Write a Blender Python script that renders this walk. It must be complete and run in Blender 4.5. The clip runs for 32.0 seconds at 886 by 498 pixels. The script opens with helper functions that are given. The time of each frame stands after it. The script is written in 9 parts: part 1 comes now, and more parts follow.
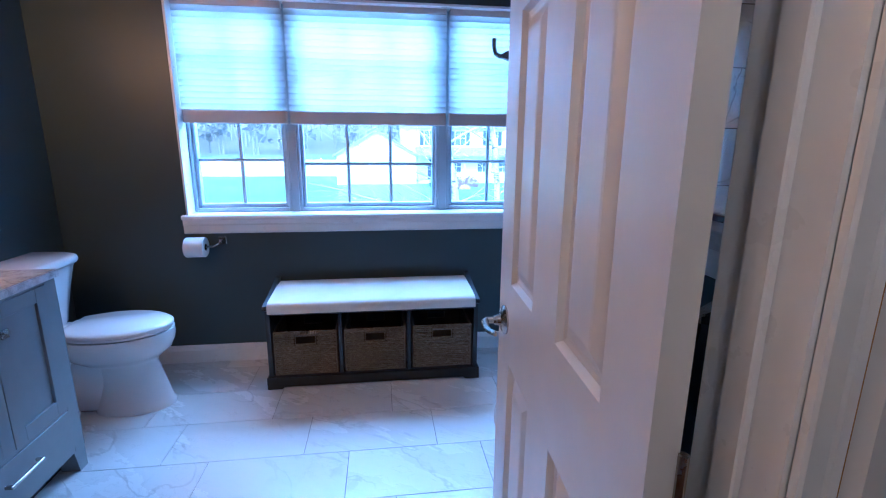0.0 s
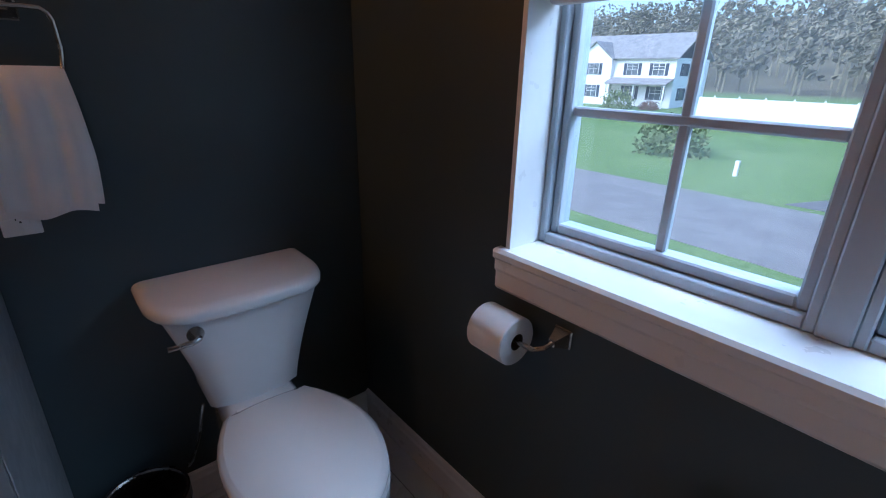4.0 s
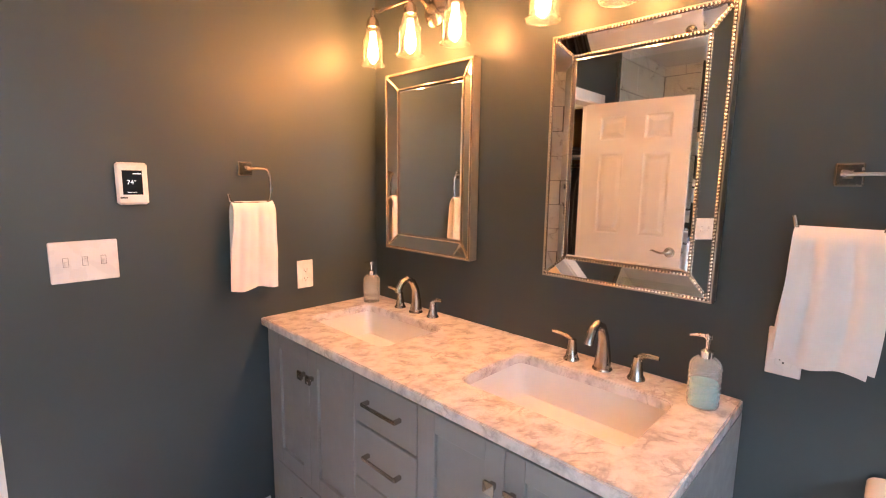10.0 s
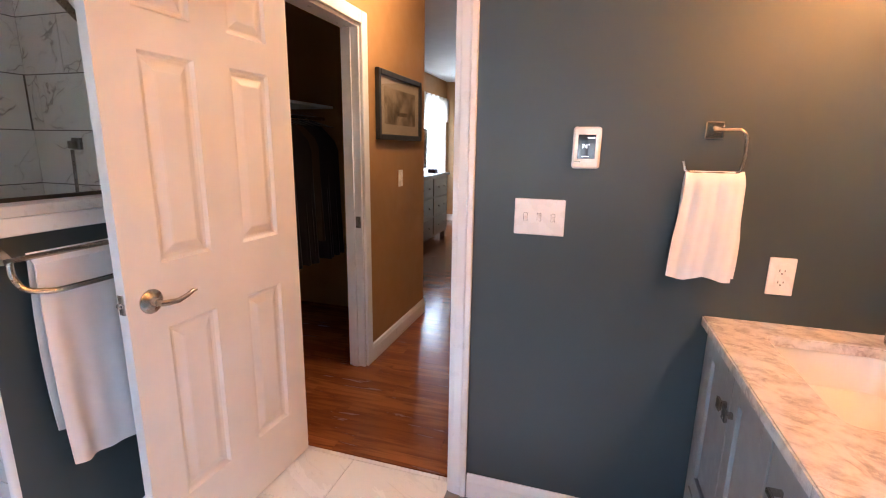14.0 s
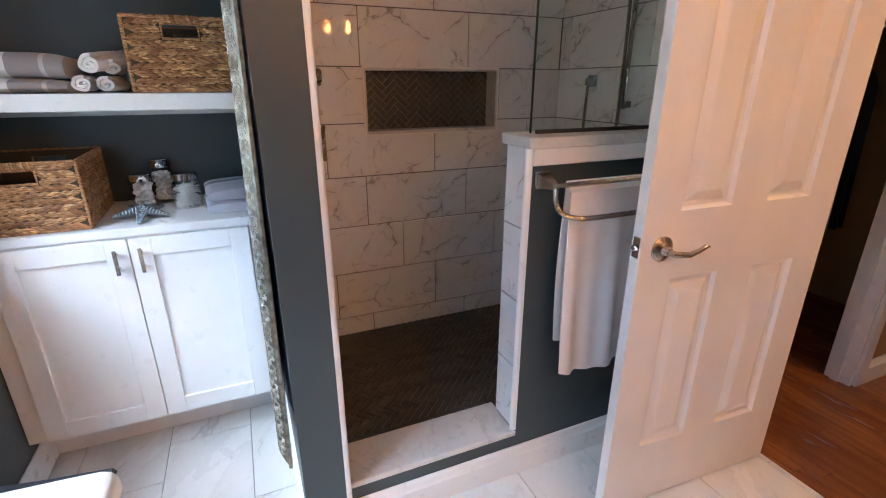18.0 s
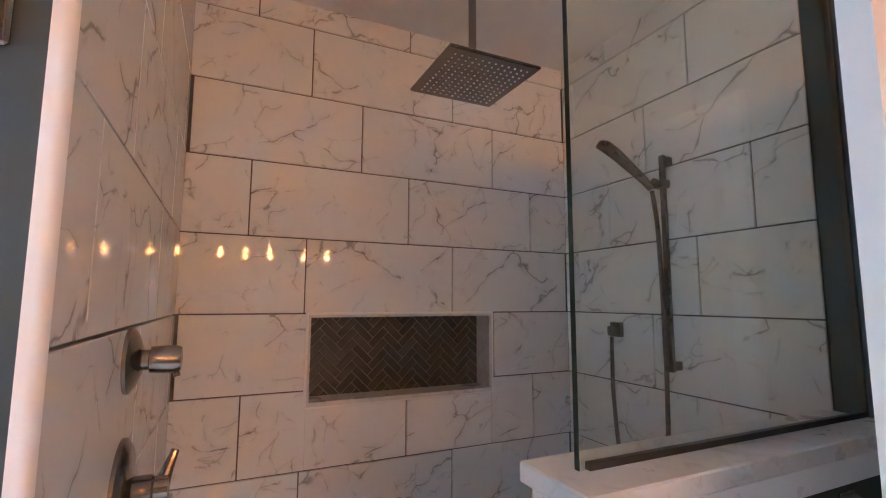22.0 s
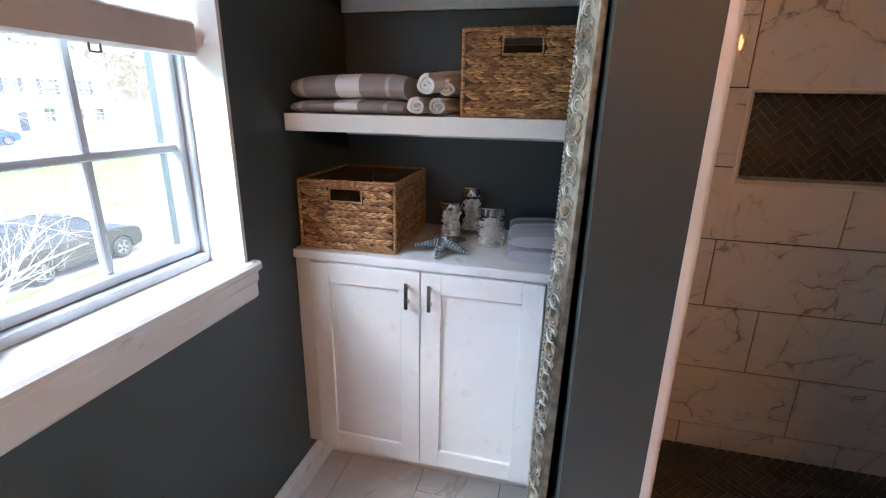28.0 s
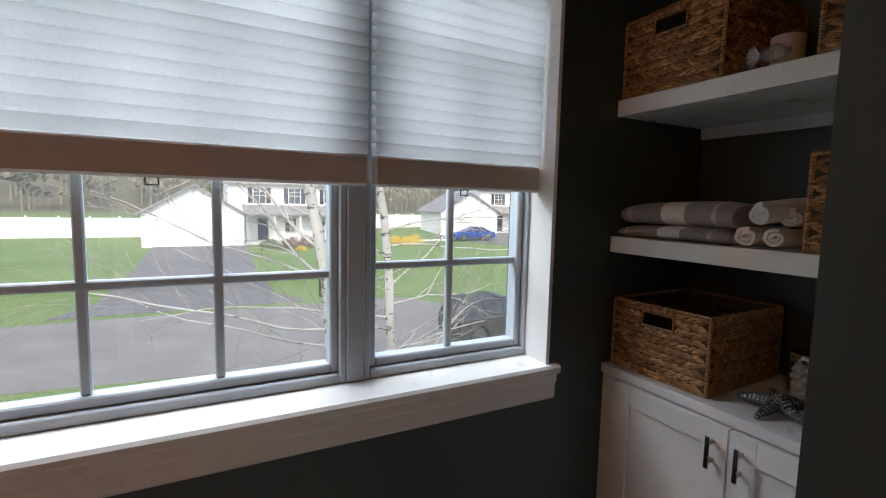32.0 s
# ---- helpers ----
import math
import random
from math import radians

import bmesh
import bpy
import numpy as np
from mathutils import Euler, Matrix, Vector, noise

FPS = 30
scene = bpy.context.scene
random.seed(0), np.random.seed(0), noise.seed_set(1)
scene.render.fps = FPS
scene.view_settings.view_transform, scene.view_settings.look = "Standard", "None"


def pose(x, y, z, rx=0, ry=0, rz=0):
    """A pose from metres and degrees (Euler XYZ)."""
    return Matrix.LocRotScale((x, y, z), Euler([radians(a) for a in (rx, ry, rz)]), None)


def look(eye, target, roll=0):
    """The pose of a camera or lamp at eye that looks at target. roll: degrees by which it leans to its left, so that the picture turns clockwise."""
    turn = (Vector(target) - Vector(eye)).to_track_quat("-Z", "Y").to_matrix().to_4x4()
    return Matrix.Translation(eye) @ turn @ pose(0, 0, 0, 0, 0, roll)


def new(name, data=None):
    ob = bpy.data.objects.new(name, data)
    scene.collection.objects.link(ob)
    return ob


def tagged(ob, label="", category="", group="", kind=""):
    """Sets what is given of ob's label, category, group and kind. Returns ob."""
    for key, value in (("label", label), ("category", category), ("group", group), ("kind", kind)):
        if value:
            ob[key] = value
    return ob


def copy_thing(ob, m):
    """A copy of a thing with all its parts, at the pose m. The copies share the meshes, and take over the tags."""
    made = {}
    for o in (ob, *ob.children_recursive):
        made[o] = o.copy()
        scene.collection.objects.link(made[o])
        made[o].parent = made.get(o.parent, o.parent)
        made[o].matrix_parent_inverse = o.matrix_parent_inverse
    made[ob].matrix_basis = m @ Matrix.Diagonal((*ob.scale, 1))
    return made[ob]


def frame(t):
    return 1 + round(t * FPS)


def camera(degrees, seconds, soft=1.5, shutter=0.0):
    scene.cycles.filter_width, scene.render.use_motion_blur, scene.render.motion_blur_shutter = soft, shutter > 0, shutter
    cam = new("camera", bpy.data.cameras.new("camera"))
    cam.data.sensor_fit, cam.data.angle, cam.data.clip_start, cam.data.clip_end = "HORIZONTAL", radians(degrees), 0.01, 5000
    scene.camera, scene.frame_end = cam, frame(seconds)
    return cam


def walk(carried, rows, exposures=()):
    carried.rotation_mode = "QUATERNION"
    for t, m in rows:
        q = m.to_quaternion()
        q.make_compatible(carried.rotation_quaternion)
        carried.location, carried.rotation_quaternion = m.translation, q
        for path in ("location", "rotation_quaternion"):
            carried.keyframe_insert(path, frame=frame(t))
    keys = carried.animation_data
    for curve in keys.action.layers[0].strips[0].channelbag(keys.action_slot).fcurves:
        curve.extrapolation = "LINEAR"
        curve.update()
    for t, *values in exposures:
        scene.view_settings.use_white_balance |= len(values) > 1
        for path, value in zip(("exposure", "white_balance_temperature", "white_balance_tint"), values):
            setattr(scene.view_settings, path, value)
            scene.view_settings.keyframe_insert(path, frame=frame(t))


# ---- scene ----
cam = camera(87.4, 32.0, 1.1)
PATH = [
    (0, (1.872, -0.435, 1.39), (2.13, 1.498, 0.945), 0.4),
    (0.5, (1.803, -0.266, 1.365), (1.88, 1.708, 1.052), 0.4),
    (1, (1.814, -0.034, 1.364), (1.703, 1.945, 1.091), 0.2),
    (1.5, (1.839, 0.232, 1.348), (1.563, 2.195, 1.084), 0.4),
    (2, (1.739, 0.541, 1.353), (1.304, 2.456, 0.974), 0.8),
    (2.5, (1.716, 0.851, 1.346), (1.098, 2.681, 0.828), 0.4),
    (4.5, (1.329, 1.865, 1.363), (-0.327, 2.703, 0.62), 1.5),
    (5, (1.307, 1.925, 1.364), (-0.503, 2.326, 0.612), 1.5),
    (5.5, (1.348, 1.921, 1.39), (-0.514, 1.971, 0.663), 1.4),
    (6, (1.379, 1.931, 1.404), (-0.519, 1.733, 0.807), 1.2),
    (6.5, (1.384, 1.936, 1.42), (-0.523, 1.588, 0.929), 1.1),
    (7, (1.387, 1.942, 1.425), (-0.515, 1.475, 1.019), 1.0),
    (7.5, (1.4, 1.924, 1.437), (-0.478, 1.339, 1.077), 1.1),
    (8, (1.408, 1.903, 1.44), (-0.432, 1.191, 1.11), 1.0),
    (8.5, (1.415, 1.877, 1.445), (-0.364, 1.019, 1.13), 0.9),
    (9, (1.411, 1.843, 1.447), (-0.287, 0.833, 1.139), 0.8),
    (9.5, (1.382, 1.806, 1.448), (-0.19, 0.605, 1.15), 0.8),
    (10, (1.36, 1.775, 1.441), (-0.056, 0.393, 1.151), 0.8),
    (10.5, (1.326, 1.766, 1.442), (0.073, 0.234, 1.16), 0.6),
    (11, (1.292, 1.746, 1.444), (0.183, 0.106, 1.161), 0.6),
    (11.5, (1.219, 1.682, 1.445), (0.282, -0.063, 1.165), 0.5),
    (12, (1.133, 1.633, 1.437), (0.44, -0.225, 1.174), 0.5),
    (12.5, (1.099, 1.589, 1.417), (0.7, -0.355, 1.176), 0.8),
    (13, (1.054, 1.574, 1.414), (0.963, -0.408, 1.163), 0.8),
    (13.5, (0.989, 1.605, 1.422), (1.279, -0.349, 1.106), 0.9),
    (14, (0.967, 1.626, 1.418), (1.547, -0.239, 0.984), 0.9),
    (14.5, (0.999, 1.632, 1.41), (1.782, -0.129, 0.876), 0.9),
    (16.5, (1.09, 1.555, 1.369), (2.596, 0.412, 0.718), 0.3),
    (17, (1.123, 1.566, 1.374), (2.76, 0.631, 0.705), 0.5),
    (17.5, (1.211, 1.61, 1.386), (2.922, 0.827, 0.709), -0.0),
    (18, (1.302, 1.674, 1.388), (3.033, 0.93, 0.717), 0.0),
    (18.5, (1.379, 1.719, 1.401), (3.124, 0.96, 0.785), 0.1),
    (19, (1.488, 1.653, 1.411), (3.23, 0.799, 0.926), -0.0),
    (19.5, (1.605, 1.541, 1.426), (3.331, 0.594, 1.072), 0.1),
    (20, (1.687, 1.468, 1.441), (3.407, 0.473, 1.214), 0.2),
    (20.5, (1.785, 1.446, 1.448), (3.497, 0.421, 1.316), 0.2),
    (21, (1.854, 1.412, 1.456), (3.581, 0.403, 1.459), -0.0),
    (21.5, (1.91, 1.38, 1.489), (3.672, 0.44, 1.593), 0.1),
    (22, (1.938, 1.363, 1.506), (3.739, 0.523, 1.729), 0.2),
    (22.5, (1.952, 1.355, 1.514), (3.764, 0.583, 1.859), 0.1),
    (23, (1.961, 1.35, 1.52), (3.798, 0.684, 1.949), 0.1),
    (23.5, (1.967, 1.347, 1.523), (3.864, 0.869, 1.941), 0.6),
    (24, (1.969, 1.346, 1.524), (3.928, 0.972, 1.669), 0.6),
    (24.5, (1.92, 1.357, 1.47), (3.89, 1.029, 1.361), 0.5),
    (26.5, (1.707, 1.494, 1.367), (3.595, 1.485, 0.709), 0.8),
    (27, (1.72, 1.582, 1.376), (3.59, 1.75, 0.687), 1.0),
    (27.5, (1.748, 1.637, 1.379), (3.596, 1.993, 0.703), 1.1),
    (28, (1.797, 1.682, 1.397), (3.65, 2.136, 0.797), 1.1),
    (28.5, (1.851, 1.698, 1.442), (3.733, 2.244, 1.037), 1.2),
    (29, (1.873, 1.741, 1.446), (3.777, 2.336, 1.303), 1.3),
    (29.5, (1.892, 1.766, 1.473), (3.782, 2.42, 1.51), 1.4),
    (30, (1.903, 1.769, 1.498), (3.743, 2.534, 1.681), 1.8),
    (30.5, (1.911, 1.768, 1.498), (3.632, 2.765, 1.714), 2.1),
    (31, (1.88, 1.689, 1.468), (3.46, 2.901, 1.65), 2.6),
    (31.5, (1.818, 1.598, 1.454), (3.188, 3.055, 1.45), 2.5),
    (32, (1.899, 1.407, 1.453), (2.824, 3.168, 1.261), 1.3),
]
EXPO = [
    (0.0, 3.25, 3600, 8), (1.0, 2.65, 3800, 8), (2.0, 2.2, 4300, 11), (2.5, 2.15, 4400, 11), (4.5, 1.85, 4900, 11), (5.5, 2.38, 5400, 12), (6.5, 3.6, 6000, 13), (7.5, 4.35, 6000, 14),
    (9.0, 4.5, 6000, 14), (11.0, 4.45, 6000, 15), (13.0, 4.3, 6000, 16), (14.0, 4.45, 5350, 11), (14.5, 4.4, 5350, 10), (17.0, 4.2, 5450, 10), (19.0, 4.05, 5500, 10), (20.0, 4.25, 5200, 9), (22.5, 4.5, 5050, 9), (24.5, 4.6, 5200, 10),
    (27.0, 4.2, 5600, 11), (28.0, 3.65, 5850, 13), (30.0, 2.72, 6200, 14), (31.0, 2.38, 6400, 14), (32.0, 1.8, 6500, 13),
]
walk(cam, [(t, look(eye, target, roll)) for t, eye, target, roll in PATH], EXPO)

# ---- light ----
SUN_EL, SUN_AZ = radians(48), radians(200)
world = bpy.data.worlds.new("sky")
scene.world = world
world.use_nodes = True
wn, wl = world.node_tree.nodes, world.node_tree.links
sky = wn.new("ShaderNodeTexSky")
sky.sky_type, sky.sun_disc = "NISHITA", False
sky.sun_elevation, sky.sun_rotation = SUN_EL, SUN_AZ
sky.air_density, sky.dust_density, sky.ozone_density = 1.0, 4.0, 1.0
wn["Background"].inputs["Strength"].default_value = 0.11
wl.new(sky.outputs[0], wn["Background"].inputs["Color"])
sun = new("sun", bpy.data.lights.new("sun", "SUN"))
sun.data.energy, sun.data.angle, sun.data.color = 0.5, radians(14), (1.0, 0.96, 0.9)
sun.matrix_world = look((0, 0, 0), (-math.sin(SUN_AZ) * math.cos(SUN_EL), -math.cos(SUN_AZ) * math.cos(SUN_EL), -math.sin(SUN_EL)))


# the high sky's light that falls through the window and on its shades
win_lamp = new("window_light", bpy.data.lights.new("window_light", "AREA"))
win_lamp.data.shape, win_lamp.data.size, win_lamp.data.size_y = "RECTANGLE", 2.2, 1.0
win_lamp.data.energy, win_lamp.data.color = 27.0, (0.86, 0.94, 1.0)
win_lamp.matrix_world = look((1.786, 3.30, 2.42), (1.786, 1.9, 0.7))


def bulb_light(x, y, z, watts):
    """The light of one warm filament bulb."""
    ob = new("bulb_light", bpy.data.lights.new("bulb_light", "POINT"))
    ob.data.energy, ob.data.color, ob.data.shadow_soft_size = watts, (1.0, 0.32, 0.085), 0.018
    ob.location = (x, y, z)
    return ob


BULBS = [(0.135, y, 1.957) for y in (0.162, 0.392, 0.622, 0.972, 1.202, 1.432)]
for bx_, by_, bz_ in BULBS:
    bulb_light(bx_, by_, bz_, 0.114)
bulb_light(1.80, -0.95, 2.44, 0.23)
bed_lamp = new("bedroom_window_light", bpy.data.lights.new("bedroom_window_light", "AREA"))
bed_lamp.data.shape, bed_lamp.data.size, bed_lamp.data.size_y = "RECTANGLE", 1.0, 1.4
bed_lamp.data.energy, bed_lamp.data.color = 5.5, (0.92, 0.97, 1.0)
bed_lamp.matrix_world = look((3.70, -6.08, 1.35), (0.0, -6.08, 1.35))

# ---- materials ----
def nodes_of(name):
    m = bpy.data.materials.new(name)
    m.use_nodes = True
    nt = m.node_tree
    return m, nt, nt.nodes["Principled BSDF"]


def sock(nt, v, target):
    if isinstance(v, bpy.types.NodeSocket):
        nt.links.new(v, target)
    else:
        target.default_value = v


def mth(nt, op, a, b=0.0, clamp=False):
    n = nt.nodes.new("ShaderNodeMath")
    n.operation, n.use_clamp = op, clamp
    sock(nt, a, n.inputs[0])
    sock(nt, b, n.inputs[1])
    return n.outputs[0]


def coords(nt, shift=False, stretch=(1, 1, 1), turn=(0, 0, 0)):
    """Object coordinates in metres, moved at random from piece to piece if shift is set."""
    tc = nt.nodes.new("ShaderNodeTexCoord")
    mp = nt.nodes.new("ShaderNodeMapping")
    mp.inputs["Scale"].default_value = stretch
    mp.inputs["Rotation"].default_value = [radians(a) for a in turn]
    nt.links.new(tc.outputs["Object"], mp.inputs["Vector"])
    if not shift:
        return mp.outputs[0]
    info = nt.nodes.new("ShaderNodeObjectInfo")
    add = nt.nodes.new("ShaderNodeVectorMath")
    add.operation = "MULTIPLY_ADD"
    mul = nt.nodes.new("ShaderNodeCombineXYZ")
    for n, k in enumerate((37.0, 61.0, 23.0)):
        nt.links.new(mth(nt, "MULTIPLY", info.outputs["Random"], k), mul.inputs[n])
    add.inputs[1].default_value = (1, 1, 1)
    nt.links.new(mp.outputs[0], add.inputs[0])
    nt.links.new(mul.outputs[0], add.inputs[2])
    return add.outputs[0]


def noise_tex(nt, vec, scale, detail=4, rough=0.55, distort=0.0):
    n = nt.nodes.new("ShaderNodeTexNoise")
    n.inputs["Scale"].default_value, n.inputs["Detail"].default_value = scale, detail
    n.inputs["Roughness"].default_value, n.inputs["Distortion"].default_value = rough, distort
    nt.links.new(vec, n.inputs["Vector"])
    return n.outputs["Fac"]


def ramp(nt, fac, lo, hi, a=0.0, b=1.0):
    n = nt.nodes.new("ShaderNodeMapRange")
    n.interpolation_type = "SMOOTHSTEP"
    nt.links.new(fac, n.inputs[0])
    for i, v in enumerate((lo, hi, a, b)):
        n.inputs[i + 1].default_value = v
    return n.outputs[0]


def mix(nt, fac, a, b):
    n = nt.nodes.new("ShaderNodeMix")
    n.data_type = "RGBA"
    sock(nt, fac, n.inputs["Factor"])
    for s, v in ((n.inputs[6], a), (n.inputs[7], b)):
        sock(nt, v if isinstance(v, bpy.types.NodeSocket) else (*v[:3], 1), s)
    return n.outputs[2]


def bump(nt, bsdf, height, strength, distance=0.002):
    n = nt.nodes.new("ShaderNodeBump")
    n.inputs["Strength"].default_value, n.inputs["Distance"].default_value = strength, distance
    nt.links.new(height, n.inputs["Height"])
    nt.links.new(n.outputs[0], bsdf.inputs["Normal"])


def plain(name, color, rough=0.5, metal=0.0, vary=0.08, scale=8.0, grain=0.0, grain_scale=250.0, shift=False, stretch=(1, 1, 1), rough_vary=0.06, **more):
    """A surface of one base colour with large soft variation, uneven gloss and fine relief."""
    m, nt, p = nodes_of(name)
    v = coords(nt, shift, stretch)
    big = noise_tex(nt, v, scale, 5)
    dark = [c * (1 - vary) for c in color]
    light = [min(1, c * (1 + vary)) for c in color]
    nt.links.new(mix(nt, ramp(nt, big, 0.3, 0.7), dark, light), p.inputs["Base Color"])
    nt.links.new(ramp(nt, noise_tex(nt, v, scale * 3.1, 4), 0.25, 0.75, max(0.02, rough - rough_vary), min(1, rough + rough_vary)), p.inputs["Roughness"])
    p.inputs["Metallic"].default_value = metal
    for key, value in more.items():
        p.inputs[key.replace("_", " ")].default_value = value
    if grain:
        bump(nt, p, noise_tex(nt, v, grain_scale, 3), grain)
    return m


def marble(name, base, vein, rough, vein_scale=2.2, amount=0.8, width=0.035, cloud=0.1, shift=True, slant=(0, 0, 0), draw=(1, 1, 1), wave=0.03):
    """Pale stone with thin branching veins."""
    m, nt, p = nodes_of(name)
    v0 = coords(nt, shift, turn=slant)
    pull = nt.nodes.new("ShaderNodeVectorMath")
    pull.operation = "MULTIPLY"
    pull.inputs[1].default_value = draw
    nt.links.new(v0, pull.inputs[0])
    v = pull.outputs[0]
    wob = noise_tex(nt, v, vein_scale * 1.3, 6, 0.6)
    # ridges of two warped noises
    n1 = noise_tex(nt, v, vein_scale, 5, 0.55, 0.9)
    n2 = noise_tex(nt, v, vein_scale * 2.3, 5, 0.6, 1.2)
    r1 = ramp(nt, mth(nt, "ABSOLUTE", mth(nt, "SUBTRACT", n1, 0.5)), 0.0, width, 1.0, 0.0)
    r2 = ramp(nt, mth(nt, "ABSOLUTE", mth(nt, "SUBTRACT", n2, 0.47)), 0.0, width * 0.8, 1.0, 0.0)
    gate = ramp(nt, wob, 0.44, 0.66)
    gate2 = ramp(nt, noise_tex(nt, v, vein_scale * 0.9, 3), 0.5, 0.7)
    n3 = noise_tex(nt, v0, vein_scale * 3.1, 6, 0.62, 1.6)
    r3 = ramp(nt, mth(nt, "ABSOLUTE", mth(nt, "SUBTRACT", n3, 0.52)), 0.0, width * 0.9, 0.55, 0.0)
    gate3 = ramp(nt, noise_tex(nt, v0, vein_scale * 1.1, 3, 0.5, 0.8), 0.46, 0.62)
    r1 = mth(nt, "ADD", r1, mth(nt, "MULTIPLY", r3, gate3), True)
    gate = mth(nt, "ADD", gate, mth(nt, "MULTIPLY", gate3, 0.5), True)
    veins = mth(nt, "MULTIPLY", mth(nt, "ADD", mth(nt, "MULTIPLY", r1, gate), mth(nt, "MULTIPLY", mth(nt, "MULTIPLY", r2, gate2), 0.6), True), amount)
    clouds = mth(nt, "MULTIPLY", ramp(nt, noise_tex(nt, v, vein_scale * 1.7, 6, 0.65), 0.4, 0.75), cloud)
    c1 = mix(nt, clouds, base, vein)
    nt.links.new(mix(nt, veins, c1, [a * 0.8 for a in vein]), p.inputs["Base Color"])
    nt.links.new(ramp(nt, wob, 0.2, 0.8, rough * 0.8, rough * 1.3), p.inputs["Roughness"])
    bump(nt, p, noise_tex(nt, v, 9.0, 3), wave)
    return m


def veined_tile(name, base, vein, rough):
    """Polished pale tile with broken, branching crack-like veins."""
    m, nt, p = nodes_of(name)
    v = coords(nt, True, turn=(0, 32, 0))
    def bend(vec, scale, detail, size):
        n = nt.nodes.new("ShaderNodeTexNoise")
        n.inputs["Scale"].default_value, n.inputs["Detail"].default_value, n.inputs["Roughness"].default_value = scale, detail, 0.6
        nt.links.new(vec, n.inputs["Vector"])
        c = nt.nodes.new("ShaderNodeVectorMath")
        c.operation = "MULTIPLY_ADD"
        c.inputs[1].default_value = (size, size, size)
        nt.links.new(n.outputs["Color"], c.inputs[0])
        nt.links.new(vec, c.inputs[2])
        return c.outputs[0]
    def cracks(vec, draw, scale, width, gate_lo, gate_hi):
        q = nt.nodes.new("ShaderNodeVectorMath")
        q.operation = "MULTIPLY"
        q.inputs[1].default_value = draw
        nt.links.new(vec, q.inputs[0])
        e = nt.nodes.new("ShaderNodeTexVoronoi")
        e.feature = "DISTANCE_TO_EDGE"
        e.inputs["Scale"].default_value = scale
        nt.links.new(q.outputs[0], e.inputs["Vector"])
        gate = ramp(nt, noise_tex(nt, vec, scale * 1.6, 3), gate_lo, gate_hi)
        thin = noise_tex(nt, vec, scale * 5, 3)
        wide = ramp(nt, thin, 0.3, 0.75, width * 0.3, width * 1.5)
        line = mth(nt, "SUBTRACT", 1.0, mth(nt, "DIVIDE", e.outputs["Distance"], wide), True)
        soft = mth(nt, "MULTIPLY", ramp(nt, e.outputs["Distance"], 0.0, width * 7, 1.0, 0.0), 0.16)
        return mth(nt, "MULTIPLY", mth(nt, "ADD", line, soft), gate, True)
    w = bend(bend(v, 3.0, 3, 0.22), 16.0, 4, 0.035)
    big = cracks(w, (0.55, 1.0, 1.1), 4.6, 0.017, 0.45, 0.57)
    fine = cracks(w, (0.8, 1.0, 0.9), 8.5, 0.020, 0.49, 0.62)
    veins = mth(nt, "ADD", mth(nt, "MULTIPLY", big, 0.75), mth(nt, "MULTIPLY", fine, 0.45), True)
    cloud = mth(nt, "MULTIPLY", ramp(nt, noise_tex(nt, w, 3.5, 5), 0.45, 0.75), 0.07)
    nt.links.new(mix(nt, veins, mix(nt, cloud, base, vein), vein), p.inputs["Base Color"])
    p.inputs["Roughness"].default_value = rough
    bump(nt, p, noise_tex(nt, v, 9.0, 3), 0.012)
    return m


def fabric(name, color, rough=0.9, scale=900.0, strength=0.4, vary=0.06):
    m, nt, p = nodes_of(name)
    v = coords(nt)
    loops = noise_tex(nt, v, scale, 2, 0.7)
    folds = noise_tex(nt, v, 14.0, 4)
    nt.links.new(mix(nt, ramp(nt, folds, 0.3, 0.7), [c * (1 - vary) for c in color], color), p.inputs["Base Color"])
    p.inputs["Roughness"].default_value = rough
    p.inputs["Sheen Weight"].default_value = 0.25
    bump(nt, p, mth(nt, "ADD", loops, mth(nt, "MULTIPLY", folds, 1.5)), strength, 0.003)
    return m


def glassy(name, tint, rough=0.0, ior=1.45):
    m, nt, p = nodes_of(name)
    p.inputs["Base Color"].default_value = (*tint, 1)
    p.inputs["Transmission Weight"].default_value = 1.0
    p.inputs["Roughness"].default_value, p.inputs["IOR"].default_value = rough, ior
    return m


def glow(name, color, strength):
    m, nt, p = nodes_of(name)
    p.inputs["Base Color"].default_value = (*color, 1)
    p.inputs["Emission Color"].default_value = (*color, 1)
    p.inputs["Emission Strength"].default_value = strength
    return m


